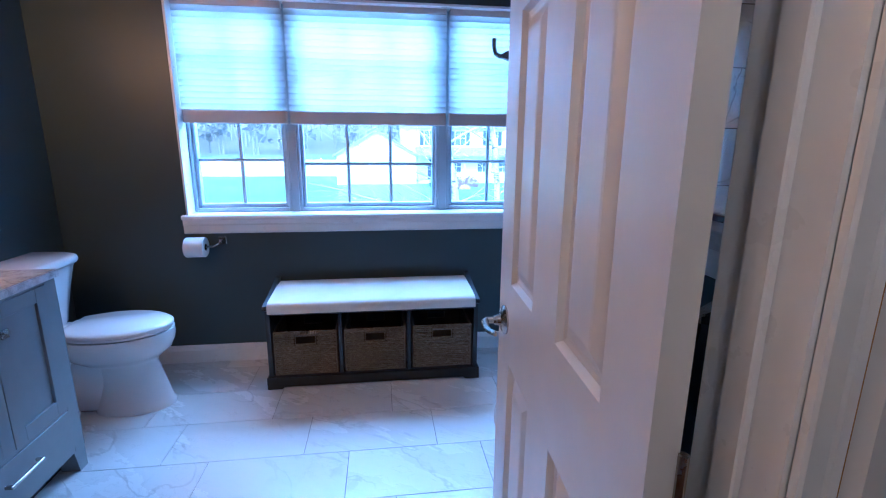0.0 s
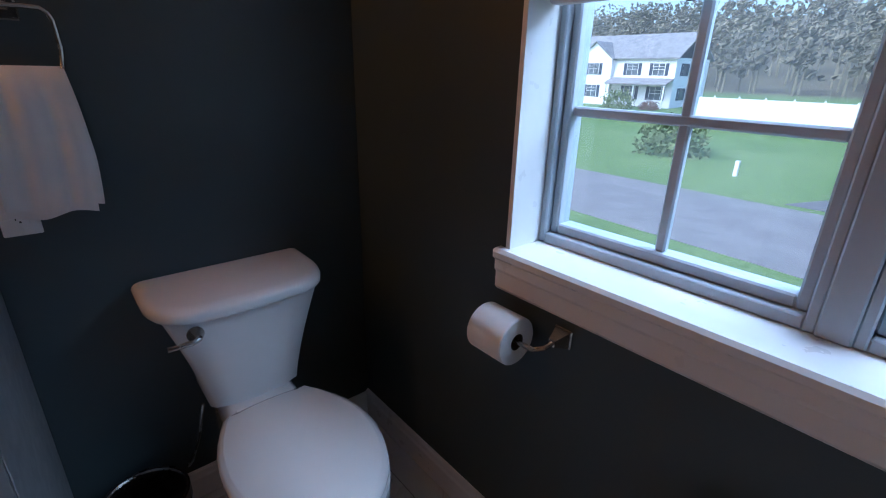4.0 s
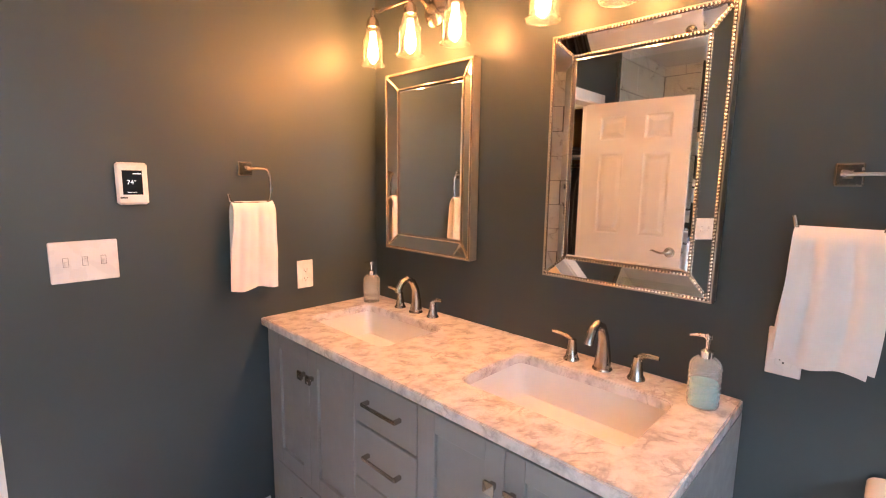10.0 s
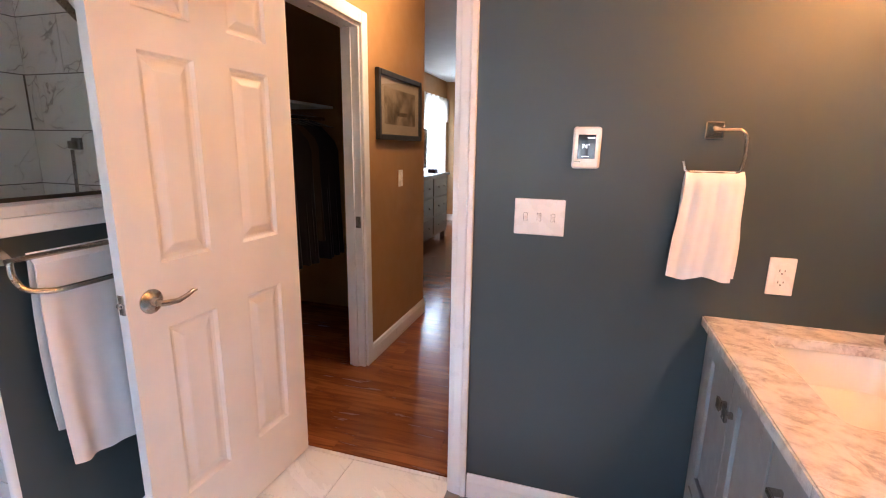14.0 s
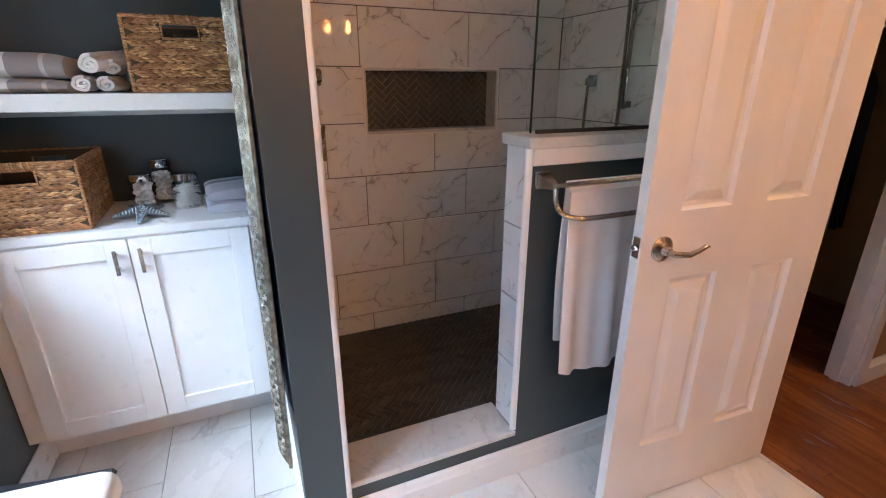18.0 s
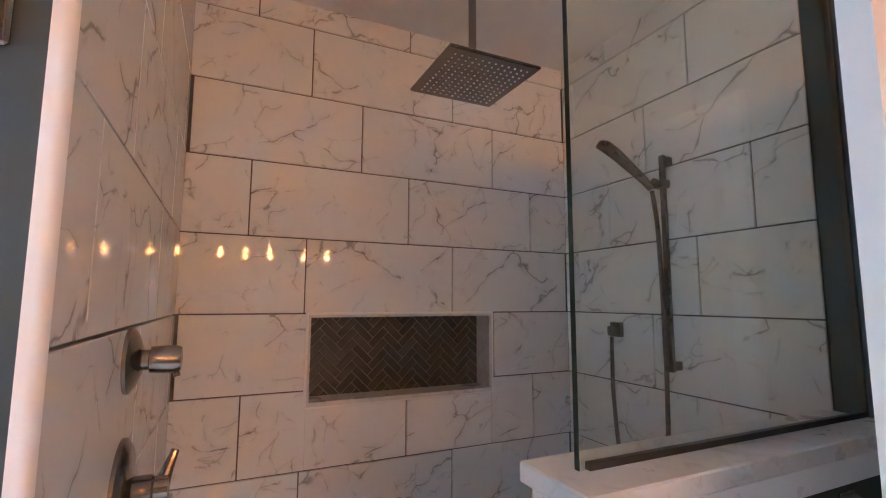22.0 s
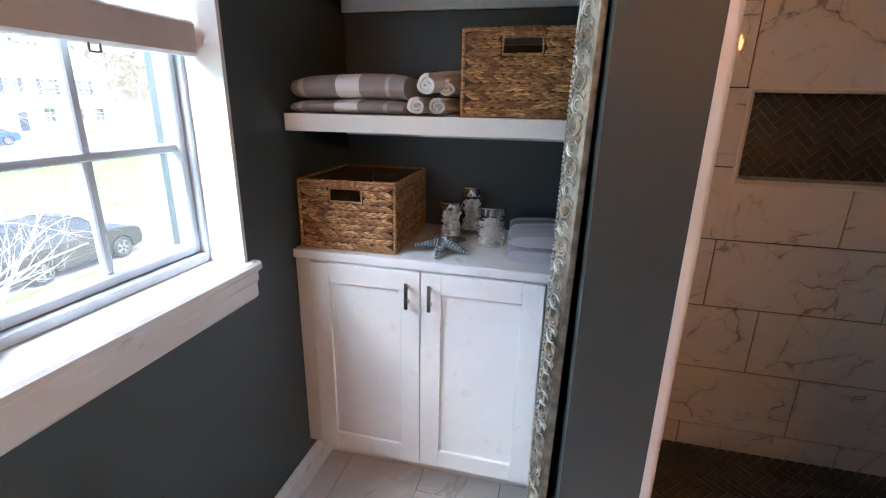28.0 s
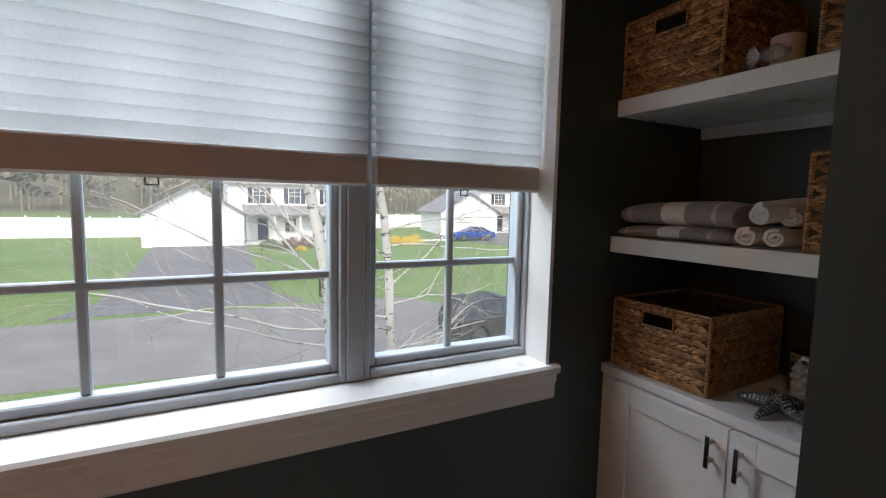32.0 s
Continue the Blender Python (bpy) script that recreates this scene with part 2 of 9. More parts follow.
def pane_glass(name, tint, gloss=1.0, fall=4.0, rough=0.01, milky=0.0, veil=0.0):
    """Thin clear glass: what lies behind shows straight through, under a clean mirror gloss."""
    m, nt, p = nodes_of(name)
    nt.nodes.remove(p)
    tr = nt.nodes.new("ShaderNodeBsdfTransparent")
    gl = nt.nodes.new("ShaderNodeBsdfGlossy")
    mx = nt.nodes.new("ShaderNodeMixShader")
    fr = nt.nodes.new("ShaderNodeLayerWeight")
    tr.inputs[0].default_value = (*tint, 1)
    gl.inputs["Roughness"].default_value = rough
    edge = mth(nt, "MULTIPLY", mth(nt, "POWER", fr.outputs["Facing"], fall), 0.75)
    nt.links.new(mth(nt, "MULTIPLY", mth(nt, "ADD", edge, 0.035), gloss, True), mx.inputs[0])
    nt.links.new(tr.outputs[0], mx.inputs[1])
    nt.links.new(gl.outputs[0], mx.inputs[2])
    if milky:
        df = nt.nodes.new("ShaderNodeBsdfDiffuse")
        df.inputs[0].default_value = (0.8, 0.84, 0.83, 1)
        m2 = nt.nodes.new("ShaderNodeMixShader")
        m2.inputs[0].default_value = milky
        nt.links.new(mx.outputs[0], m2.inputs[1])
        nt.links.new(df.outputs[0], m2.inputs[2])
        mx = m2
    # pale glare over the view, put into the glass as a translucent mix
    if veil:
        tl = nt.nodes.new("ShaderNodeBsdfTranslucent")
        tl.inputs[0].default_value = (0.9, 0.9, 0.9, 1)
        m3 = nt.nodes.new("ShaderNodeMixShader")
        veil_tex = noise_tex(nt, coords(nt), 3.0, 4)
        nt.links.new(ramp(nt, veil_tex, 0.3, 0.75, veil * 0.7, veil * 1.3), m3.inputs[0])
        nt.links.new(mx.outputs[0], m3.inputs[1])
        nt.links.new(tl.outputs[0], m3.inputs[2])
        mx = m3
    nt.links.new(mx.outputs[0], nt.nodes["Material Output"].inputs[0])
    return m


def shade_cloth(name, color):
    """Cellular shade fabric that lets daylight through."""
    m, nt, p = nodes_of(name)
    v = coords(nt)
    thread = noise_tex(nt, coords(nt, stretch=(1, 1, 5)), 160.0, 3)
    col = mix(nt, ramp(nt, thread, 0.3, 0.7), [c * 0.9 for c in color], color)
    nt.links.new(col, p.inputs["Base Color"])
    p.inputs["Roughness"].default_value = 0.9
    tl = nt.nodes.new("ShaderNodeBsdfTranslucent")
    nt.links.new(col, tl.inputs[0])
    mx = nt.nodes.new("ShaderNodeMixShader")
    mx.inputs[0].default_value = 0.78
    nt.links.new(p.outputs[0], mx.inputs[1])
    nt.links.new(tl.outputs[0], mx.inputs[2])
    nt.links.new(mx.outputs[0], nt.nodes["Material Output"].inputs[0])
    bump(nt, p, noise_tex(nt, v, 400.0, 2), 0.2, 0.001)
    return m


def wood_floor(name):
    m, nt, p = nodes_of(name)
    v = coords(nt, True, (1, 9, 9))
    g = noise_tex(nt, v, 3.0, 6, 0.6, 0.6)
    info = nt.nodes.new("ShaderNodeObjectInfo")
    tone = mix(nt, info.outputs["Random"], (0.19, 0.060, 0.017), (0.31, 0.108, 0.031))
    nt.links.new(mix(nt, ramp(nt, g, 0.35, 0.7), tone, (0.13, 0.038, 0.013)), p.inputs["Base Color"])
    nt.links.new(ramp(nt, g, 0.3, 0.8, 0.16, 0.3), p.inputs["Roughness"])
    bump(nt, p, g, 0.08, 0.002)
    return m


def weave_mat(name, dark, light):
    m, nt, p = nodes_of(name)
    geo = nt.nodes.new("ShaderNodeNewGeometry")
    v = coords(nt, True)
    g = noise_tex(nt, coords(nt, stretch=(1, 1, 6)), 60.0, 4)
    tone = mix(nt, geo.outputs["Random Per Island"], dark, light)
    nt.links.new(mix(nt, ramp(nt, g, 0.35, 0.75), [c * 0.75 for c in dark], tone), p.inputs["Base Color"])
    p.inputs["Roughness"].default_value = 0.62
    bump(nt, p, g, 0.5, 0.002)
    return m


def lawn(name):
    m, nt, p = nodes_of(name)
    v = coords(nt)
    a = noise_tex(nt, v, 0.25, 5)
    b = noise_tex(nt, v, 9.0, 5)
    c = mix(nt, ramp(nt, a, 0.35, 0.65), (0.118, 0.185, 0.042), (0.17, 0.235, 0.068))
    sp = nt.nodes.new("ShaderNodeSeparateXYZ")
    nt.links.new(v, sp.inputs[0])
    grass = mix(nt, ramp(nt, b, 0.3, 0.7), c, (0.085, 0.14, 0.032))
    litter = mix(nt, ramp(nt, b, 0.3, 0.7), (0.13, 0.105, 0.06), (0.09, 0.085, 0.045))
    nt.links.new(mix(nt, ramp(nt, sp.outputs[1], 84.0, 104.0), grass, litter), p.inputs["Base Color"])
    p.inputs["Roughness"].default_value = 0.95
    bump(nt, p, b, 0.8, 0.05)
    return m


M_WALL = plain("slate_paint", (0.047, 0.063, 0.066), 0.42, vary=0.025, scale=2.0, grain=0.02, grain_scale=45.0, rough_vary=0.008)
M_CEIL = plain("ceiling_paint", (0.72, 0.71, 0.69), 0.85, vary=0.03, grain=0.25, grain_scale=120.0)
M_TRIM = plain("white_trim_paint", (0.78, 0.77, 0.75), 0.32, vary=0.03, scale=5.0, grain=0.03)
M_DOOR = plain("white_door_paint", (0.74, 0.71, 0.67), 0.38, vary=0.03, scale=4.0, grain=0.05, grain_scale=90.0)
# white vinyl; the blue-grey puts the shade of its room side into the colour
M_VINYL = plain("shaded_white_vinyl", (0.44, 0.48, 0.52), 0.4, vary=0.03)
M_FTILE = marble("floor_tile", (0.70, 0.68, 0.65), (0.40, 0.37, 0.34), 0.24, 2.4, 0.45, 0.02, 0.12, slant=(0, 0, 35), draw=(0.5, 1.4, 1.0))
M_STILE = veined_tile("shower_tile", (0.76, 0.755, 0.735), (0.235, 0.225, 0.205), 0.03)
M_GROUT = plain("grey_grout", (0.11, 0.105, 0.10), 0.9, vary=0.15, scale=20)
M_FGROUT = plain("floor_grout", (0.20, 0.19, 0.18), 0.9, vary=0.1, scale=20)
M_SLATE = plain("dark_slate", (0.066, 0.060, 0.054), 0.42, vary=0.35, scale=9.0, grain=0.3, grain_scale=70, shift=True)
M_SGROUT = plain("dark_grout", (0.32, 0.30, 0.275), 0.9)
M_SILLST = marble("curb_stone", (0.62, 0.61, 0.59), (0.42, 0.41, 0.40), 0.3, 6.0, 0.5, 0.05, 0.3, False)
M_COUNTER = marble("carrara_top", (0.76, 0.73, 0.715), (0.33, 0.30, 0.295), 0.16, 10.5, 0.5, 0.055, 0.72, False, slant=(0, 0, 30), draw=(0.85, 1.15, 1.0))
M_VAN = plain("grey_vanity_paint", (0.255, 0.258, 0.25), 0.38, vary=0.04, grain=0.04)
M_PORC = plain("white_porcelain", (0.80, 0.79, 0.77), 0.07, vary=0.015, rough_vary=0.02, Coat_Weight=0.4)
M_NICKEL = plain("brushed_nickel", (0.42, 0.385, 0.34), 0.25, 1.0, vary=0.05, scale=12, rough_vary=0.03)
M_CHROME = plain("polished_chrome", (0.75, 0.75, 0.74), 0.09, 1.0, vary=0.03, rough_vary=0.03)
M_FIT = plain("shower_nickel", (0.27, 0.24, 0.21), 0.2, 1.0, vary=0.05, scale=12, rough_vary=0.03)
M_BRONZE = plain("dark_nickel", (0.20, 0.18, 0.16), 0.3, 1.0, vary=0.12, scale=30)
M_MIRROR = plain("mirror_glass", (0.86, 0.87, 0.86), 0.012, 1.0, vary=0.0, rough_vary=0.0)
M_CHAMP = plain("champagne_side", (0.42, 0.37, 0.30), 0.36, 0.9, vary=0.04, scale=8)
M_BEAD = plain("champagne_beading", (0.84, 0.73, 0.56), 0.22, 1.0, vary=0.05, scale=60)
# near-black brown that paints the shade between the beads
M_GAPSHADE = plain("bead_gap_shade", (0.055, 0.036, 0.02), 0.5, vary=0.2, scale=40)
M_PATINA = plain("dark_silver_patina", (0.33, 0.31, 0.25), 0.42, 0.9, vary=0.4, scale=40, grain=0.3, grain_scale=60)
M_SILVER = plain("antique_silver", (0.68, 0.66, 0.58), 0.33, 1.0, vary=0.3, scale=35, grain=0.3, grain_scale=60)
# window glass carries a little bright haze that washes out the view
M_GLASS = pane_glass("window_glass", (0.93, 0.95, 0.95), 0.7, veil=0.025)
M_SHGLASS = pane_glass("shower_glass", (0.965, 0.995, 0.98))
M_JAR = pane_glass("jar_glass", (0.96, 0.98, 0.975), 0.9)
M_SHADEGL = pane_glass("lamp_glass", (0.96, 0.93, 0.89), 2.2, 1.8, 0.05, 0.02)
M_CUT = pane_glass("cut_glass", (0.97, 0.985, 0.98), 1.4, 2.5, 0.05, 0.27)
M_BULB = glow("filament_glow", (1.0, 0.40, 0.105), 7.0)
M_TOWEL = fabric("white_towel", (0.78, 0.76, 0.75))
M_GREYTOWEL = fabric("grey_towel", (0.34, 0.33, 0.345))
M_CUSH = fabric("cream_cushion", (0.70, 0.66, 0.60), scale=700, strength=0.25)
M_BENCH = plain("black_paint", (0.022, 0.024, 0.027), 0.38, vary=0.2, scale=10, grain=0.06)
M_BASKET = weave_mat("water_hyacinth", (0.23, 0.095, 0.03), (0.85, 0.50, 0.20))
M_WICKER = weave_mat("wicker", (0.17, 0.12, 0.075), (0.33, 0.25, 0.16))
# dark brown as painted shade behind basket strands; also on the roll core
M_DARKIN = plain("shaded_inside", (0.05, 0.035, 0.02), 0.9, vary=0.3)
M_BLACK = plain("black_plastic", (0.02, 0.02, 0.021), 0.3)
M_WHITEPL = plain("white_plastic", (0.78, 0.77, 0.76), 0.28, vary=0.02)
M_PAPER = fabric("toilet_paper", (0.82, 0.81, 0.79), scale=300, strength=0.15)
M_SHADE = shade_cloth("cellular_shade", (0.63, 0.635, 0.645))
M_RAIL = plain("shade_rail", (0.58, 0.53, 0.50), 0.55, vary=0.04)
M_WOODF = wood_floor("hardwood")
M_TAN = plain("ochre_paint", (0.34, 0.185, 0.065), 0.55, vary=0.05, scale=3, grain=0.1, grain_scale=170)
M_AQUA = plain("aqua_soap", (0.36, 0.78, 0.78), 0.1, vary=0.1, scale=30, Transmission_Weight=0.5)
M_ROAD = plain("asphalt_road", (0.175, 0.165, 0.155), 0.9, vary=0.12, scale=0.6, grain=0.5, grain_scale=60)
M_DRIVE = plain("asphalt_drive", (0.125, 0.122, 0.124), 0.9, vary=0.12, scale=0.6, grain=0.5, grain_scale=60)
M_LAWN = lawn("lawn")
M_SIDING = plain("white_siding", (0.80, 0.80, 0.79), 0.6, vary=0.02)
M_ROOF = plain("grey_shingles", (0.21, 0.205, 0.20), 0.9, vary=0.2, scale=2.0, grain=0.6, grain_scale=12)
def birch_bark(name):
    m, nt, p = nodes_of(name)
    a = noise_tex(nt, coords(nt, stretch=(1, 1, 4)), 9.0, 4)
    b = noise_tex(nt, coords(nt), 2.2, 4)
    pale = mix(nt, ramp(nt, b, 0.35, 0.7), (0.60, 0.57, 0.53), (0.44, 0.40, 0.36))
    nt.links.new(mix(nt, ramp(nt, a, 0.60, 0.66), pale, (0.09, 0.075, 0.065)), p.inputs["Base Color"])
    p.inputs["Roughness"].default_value = 0.85
    bump(nt, p, a, 0.5, 0.01)
    return m


M_BIRCH = birch_bark("birch_bark")
M_TWIG = plain("pale_twig", (0.34, 0.28, 0.23), 0.85, vary=0.2)
M_TWIGD = plain("brown_twig", (0.20, 0.14, 0.115), 0.9, vary=0.2)

# ---- geometry helpers ----
class Geo:
    """Collects vertices and faces of one mesh."""

    def __init__(self):
        self.v, self.f = [], []

    def add(self, verts, faces, m=None):
        n = len(self.v)
        self.v += [tuple(m @ Vector(p)) for p in verts] if m else [tuple(p) for p in verts]
        self.f += [tuple(n + i for i in f) for f in faces]
        return self

    def box(self, x0, x1, y0, y1, z0, z1, c=0.0, m=None):
        """A box, with its edges cut off by c."""
        if c <= 0:
            vs = [(x, y, z) for x in (x0, x1) for y in (y0, y1) for z in (z0, z1)]
            return self.add(vs, [(0, 1, 3, 2), (4, 6, 7, 5), (0, 4, 5, 1), (2, 3, 7, 6), (0, 2, 6, 4), (1, 5, 7, 3)], m)
        c = min(c, (x1 - x0) * 0.49, (y1 - y0) * 0.49, (z1 - z0) * 0.49)
        vs, at = [], {}
        for i, x in enumerate((x0, x1)):
            for j, y in enumerate((y0, y1)):
                for k, z in enumerate((z0, z1)):
                    sx, sy, sz = (c if i == 0 else -c), (c if j == 0 else -c), (c if k == 0 else -c)
                    for a, p in enumerate(((x, y + sy, z + sz), (x + sx, y, z + sz), (x + sx, y + sy, z))):
                        at[i, j, k, a] = len(vs)
                        vs.append(p)
        fs = []
        for i in (0, 1):
            q = [at[i, 0, 0, 0], at[i, 1, 0, 0], at[i, 1, 1, 0], at[i, 0, 1, 0]]
            fs.append(tuple(q if i else q[::-1]))
            q = [at[0, i, 0, 1], at[0, i, 1, 1], at[1, i, 1, 1], at[1, i, 0, 1]]
            fs.append(tuple(q if i else q[::-1]))
            q = [at[0, 0, i, 2], at[1, 0, i, 2], at[1, 1, i, 2], at[0, 1, i, 2]]
            fs.append(tuple(q if i else q[::-1]))
        for a in (0, 1):
            for b in (0, 1):
                q = [at[a, b, 0, 0], at[a, b, 0, 1], at[a, b, 1, 1], at[a, b, 1, 0]]
                fs.append(tuple(q if (a == b) else q[::-1]))
                q = [at[a, 0, b, 0], at[a, 1, b, 0], at[a, 1, b, 2], at[a, 0, b, 2]]
                fs.append(tuple(q if (a == b) else q[::-1]))
                q = [at[0, a, b, 1], at[0, a, b, 2], at[1, a, b, 2], at[1, a, b, 1]]
                fs.append(tuple(q if (a == b) else q[::-1]))
        for i in (0, 1):
            for j in (0, 1):
                for k in (0, 1):
                    q = [at[i, j, k, 0], at[i, j, k, 1], at[i, j, k, 2]]
                    fs.append(tuple(q if (i + j + k) % 2 else q[::-1]))
        return self.add(vs, fs, m)

    def lathe(self, prof, n=20, m=None, cap=True):
        """A turned body: prof is rows of radius and height."""
        vs = [(r * math.cos(2 * math.pi * a / n), r * math.sin(2 * math.pi * a / n), z) for r, z in prof for a in range(n)]
        fs = [(k * n + a, k * n + (a + 1) % n, (k + 1) * n + (a + 1) % n, (k + 1) * n + a) for k in range(len(prof) - 1) for a in range(n)]
        if cap:
            if prof[0][0] > 1e-5:
                fs.append(tuple(range(n))[::-1])
            if prof[-1][0] > 1e-5:
                fs.append(tuple((len(prof) - 1) * n + a for a in range(n)))
        return self.add(vs, fs, m)

    def tube(self, pts, r, n=8, m=None, flat=1.0, closed=False):
        """A round rod along points; r is one radius or one for each point."""
        pts = [Vector(p) for p in pts]
        rs = r if isinstance(r, (list, tuple)) else [r] * len(pts)
        vs, side = [], None
        for i, p in enumerate(pts):
            d = (pts[(i + 1) % len(pts)] - pts[i - 1]) if closed else (pts[min(i + 1, len(pts) - 1)] - pts[max(i - 1, 0)])
            d = d.normalized() if d.length > 1e-9 else Vector((0, 0, 1))
            if side is None:
                side = d.orthogonal().normalized()
            side = (side - d * side.dot(d)).normalized()
            up = d.cross(side)
            vs += [p + rs[i] * (math.cos(2 * math.pi * a / n) * side + flat * math.sin(2 * math.pi * a / n) * up) for a in range(n)]
        k = len(pts)
        fs = [(i * n + a, i * n + (a + 1) % n, ((i + 1) % k) * n + (a + 1) % n, ((i + 1) % k) * n + a) for i in range(k if closed else k - 1) for a in range(n)]
        if not closed:
            fs += [tuple(range(n))[::-1], tuple((k - 1) * n + a for a in range(n))]
        return self.add(vs, fs, m)

    def prism(self, poly, axis, a0, a1, m=None):
        """A flat outline drawn out along an axis (0, 1, 2); the outline's two numbers are the other axes in order."""
        def put(p, a):
            q = list(p)
            q.insert(axis, a)
            return tuple(q)
        n = len(poly)
        vs = [put(p, a0) for p in poly] + [put(p, a1) for p in poly]
        fs = [(i, (i + 1) % n, n + (i + 1) % n, n + i) for i in range(n)] + [tuple(range(n))[::-1], tuple(range(n, 2 * n))]
        return self.add(vs, fs, m)

    def sheet(self, fn, nu, nv, m=None, thick=0.0):
        """A curved sheet: fn(u, v) for u, v in 0..1; thick gives it a back."""
        vs = [Vector(fn(i / nu, j / nv)) for j in range(nv + 1) for i in range(nu + 1)]
        w = nu + 1
        fs = [(j * w + i, j * w + i + 1, (j + 1) * w + i + 1, (j + 1) * w + i) for j in range(nv) for i in range(nu)]
        if thick:
            nrm = []
            for j in range(nv + 1):
                for i in range(nu + 1):
                    du = vs[j * w + min(i + 1, nu)] - vs[j * w + max(i - 1, 0)]
                    dv = vs[min(j + 1, nv) * w + i] - vs[max(j - 1, 0) * w + i]
                    x = du.cross(dv)
                    nrm.append(x.normalized() if x.length > 1e-12 else Vector((0, 0, 1)))
            n = len(vs)
            vs += [p - thick * q for p, q in zip(vs, nrm)]
            fs += [tuple(n + i for i in f[::-1]) for f in fs]
            rim = [i for i in range(w)] + [j * w + nu for j in range(1, nv + 1)] + [nv * w + i for i in range(nu - 1, -1, -1)] + [j * w for j in range(nv - 1, 0, -1)]
            fs += [(rim[k - 1], rim[k], n + rim[k], n + rim[k - 1])[::-1] for k in range(len(rim))]
        return self.add(vs, fs, m)

    def ball(self, c, r, nu=8, nv=5, m=None):
        rx, ry, rz = r if isinstance(r, (tuple, list)) else (r, r, r)
        vs = [(c[0], c[1], c[2] - rz)]
        for j in range(1, nv):
            t = math.pi * j / nv
            vs += [(c[0] + rx * math.sin(t) * math.cos(2 * math.pi * i / nu), c[1] + ry * math.sin(t) * math.sin(2 * math.pi * i / nu), c[2] - rz * math.cos(t)) for i in range(nu)]
        vs.append((c[0], c[1], c[2] + rz))
        fs = [(0, 1 + (i + 1) % nu, 1 + i) for i in range(nu)]
        for j in range(nv - 2):
            fs += [(1 + j * nu + i, 1 + j * nu + (i + 1) % nu, 1 + (j + 1) * nu + (i + 1) % nu, 1 + (j + 1) * nu + i) for i in range(nu)]
        e = len(vs) - 1
        fs += [(e, 1 + (nv - 2) * nu + i, 1 + (nv - 2) * nu + (i + 1) % nu) for i in range(nu)]
        return self.add(vs, fs, m)

    def mesh(self, name, mat, smooth=True, angle=35):
        me = bpy.data.meshes.new(name)
        me.from_pydata(self.v, [], self.f)
        me.validate()
        me.update()
        if smooth:
            me.polygons.foreach_set("use_smooth", [True] * len(me.polygons))
            me.set_sharp_from_angle(angle=radians(angle))
        me.materials.append(mat)
        return me


def part(name, geo, material, parent=None, label="", smooth=True, angle=35, m=None):
    """Links a Geo (or a mesh) as one mesh object under a thing or a part."""
    me = geo.mesh(name, material, smooth, angle) if isinstance(geo, Geo) else geo
    ob = new(name, me)
    if m is not None:
        ob.matrix_basis = m
    if parent is not None:
        ob.parent = parent
    if label:
        ob["label"] = label
    return ob


def thing(name, m, label, category, group=""):
    ob = new(name)
    ob.empty_display_size = 0.1
    ob.matrix_basis = m
    return tagged(ob, label, category, group)


def solo(name, geo, material, label, category, group="", kind="", smooth=True, m=None):
    return tagged(part(name, geo, material, None, "", smooth, m=m), label, category, group, kind)


def structure(name, geo, material, label="", smooth=True, category=""):
    return tagged(part(name, geo, material, None, "", smooth), label, category, "", "structure")


def arc(cx, cy, r, a0, a1, n):
    return [(cx + r * math.cos(radians(a0 + (a1 - a0) * i / n)), cy + r * math.sin(radians(a0 + (a1 - a0) * i / n))) for i in range(n + 1)]


def wobble(p, s=6.0, a=0.004):
    return noise.noise(Vector(p) * s) * a


def ring_band(geo, poly_at, zs):
    """A body whose outline changes with height: poly_at(z) gives the outline."""
    rows = [[(x, y, z) for x, y in poly_at(z)] for z in zs]
    n = len(rows[0])
    vs = [p for row in rows for p in row]
    fs = [(k * n + i, k * n + (i + 1) % n, (k + 1) * n + (i + 1) % n, (k + 1) * n + i) for k in range(len(rows) - 1) for i in range(n)]
    fs += [tuple(range(n))[::-1], tuple((len(rows) - 1) * n + i for i in range(n))]
    return geo.add(vs, fs)

# ---- the room: main lines in metres ----
X_HALF, X_HALF_IN = 2.470, 2.592      # half wall beside the shower
X_BACK = 3.563                      # back of the shower and of the shelf recess
X_PIL = 2.432                       # west end of the wall between recess and shower
Y_DIV, Y_DIVN = 1.510, 1.634         # that wall's two sides
Y_WIN = 2.515                       # window wall
Z_CEIL = 2.56
WX0, WX1, WZ0, WZ1, WY = 0.704, 2.868, 0.957, 2.187, 2.642
DX0, DX1, DH = 1.438, 2.226, 2.05   # doorway
Z_CAP, Y_HALF = 1.243, 0.885
CL_Y0, CL_Y1 = -0.91, -0.13         # closet doorway in the hall's east wall
X_HALL = 2.270
HALL_END = -2.0
BX0, BX1, BY0 = -1.6, 3.4, -6.6     # bedroom

g = Geo()
g.box(-0.12, 0, -0.12, Y_WIN + 0.24, 0, Z_CEIL)
structure("wall_west", g, M_WALL, "dark slate-grey painted wall behind the vanity")
g = Geo()
g.box(0, DX0 - 0.02, -0.115, 0, 0, Z_CEIL).box(DX1 + 0.02, X_BACK + 0.12, -0.115, 0, 0, Z_CEIL).box(DX0 - 0.02, DX1 + 0.02, -0.115, 0, DH + 0.02, Z_CEIL)
structure("wall_south", g, M_WALL, "dark slate-grey painted wall with the doorway")
g = Geo()
g.box(0, WX0, Y_WIN, Y_WIN + 0.24, 0, Z_CEIL).box(WX1, X_BACK + 0.12, Y_WIN, Y_WIN + 0.24, 0, Z_CEIL)
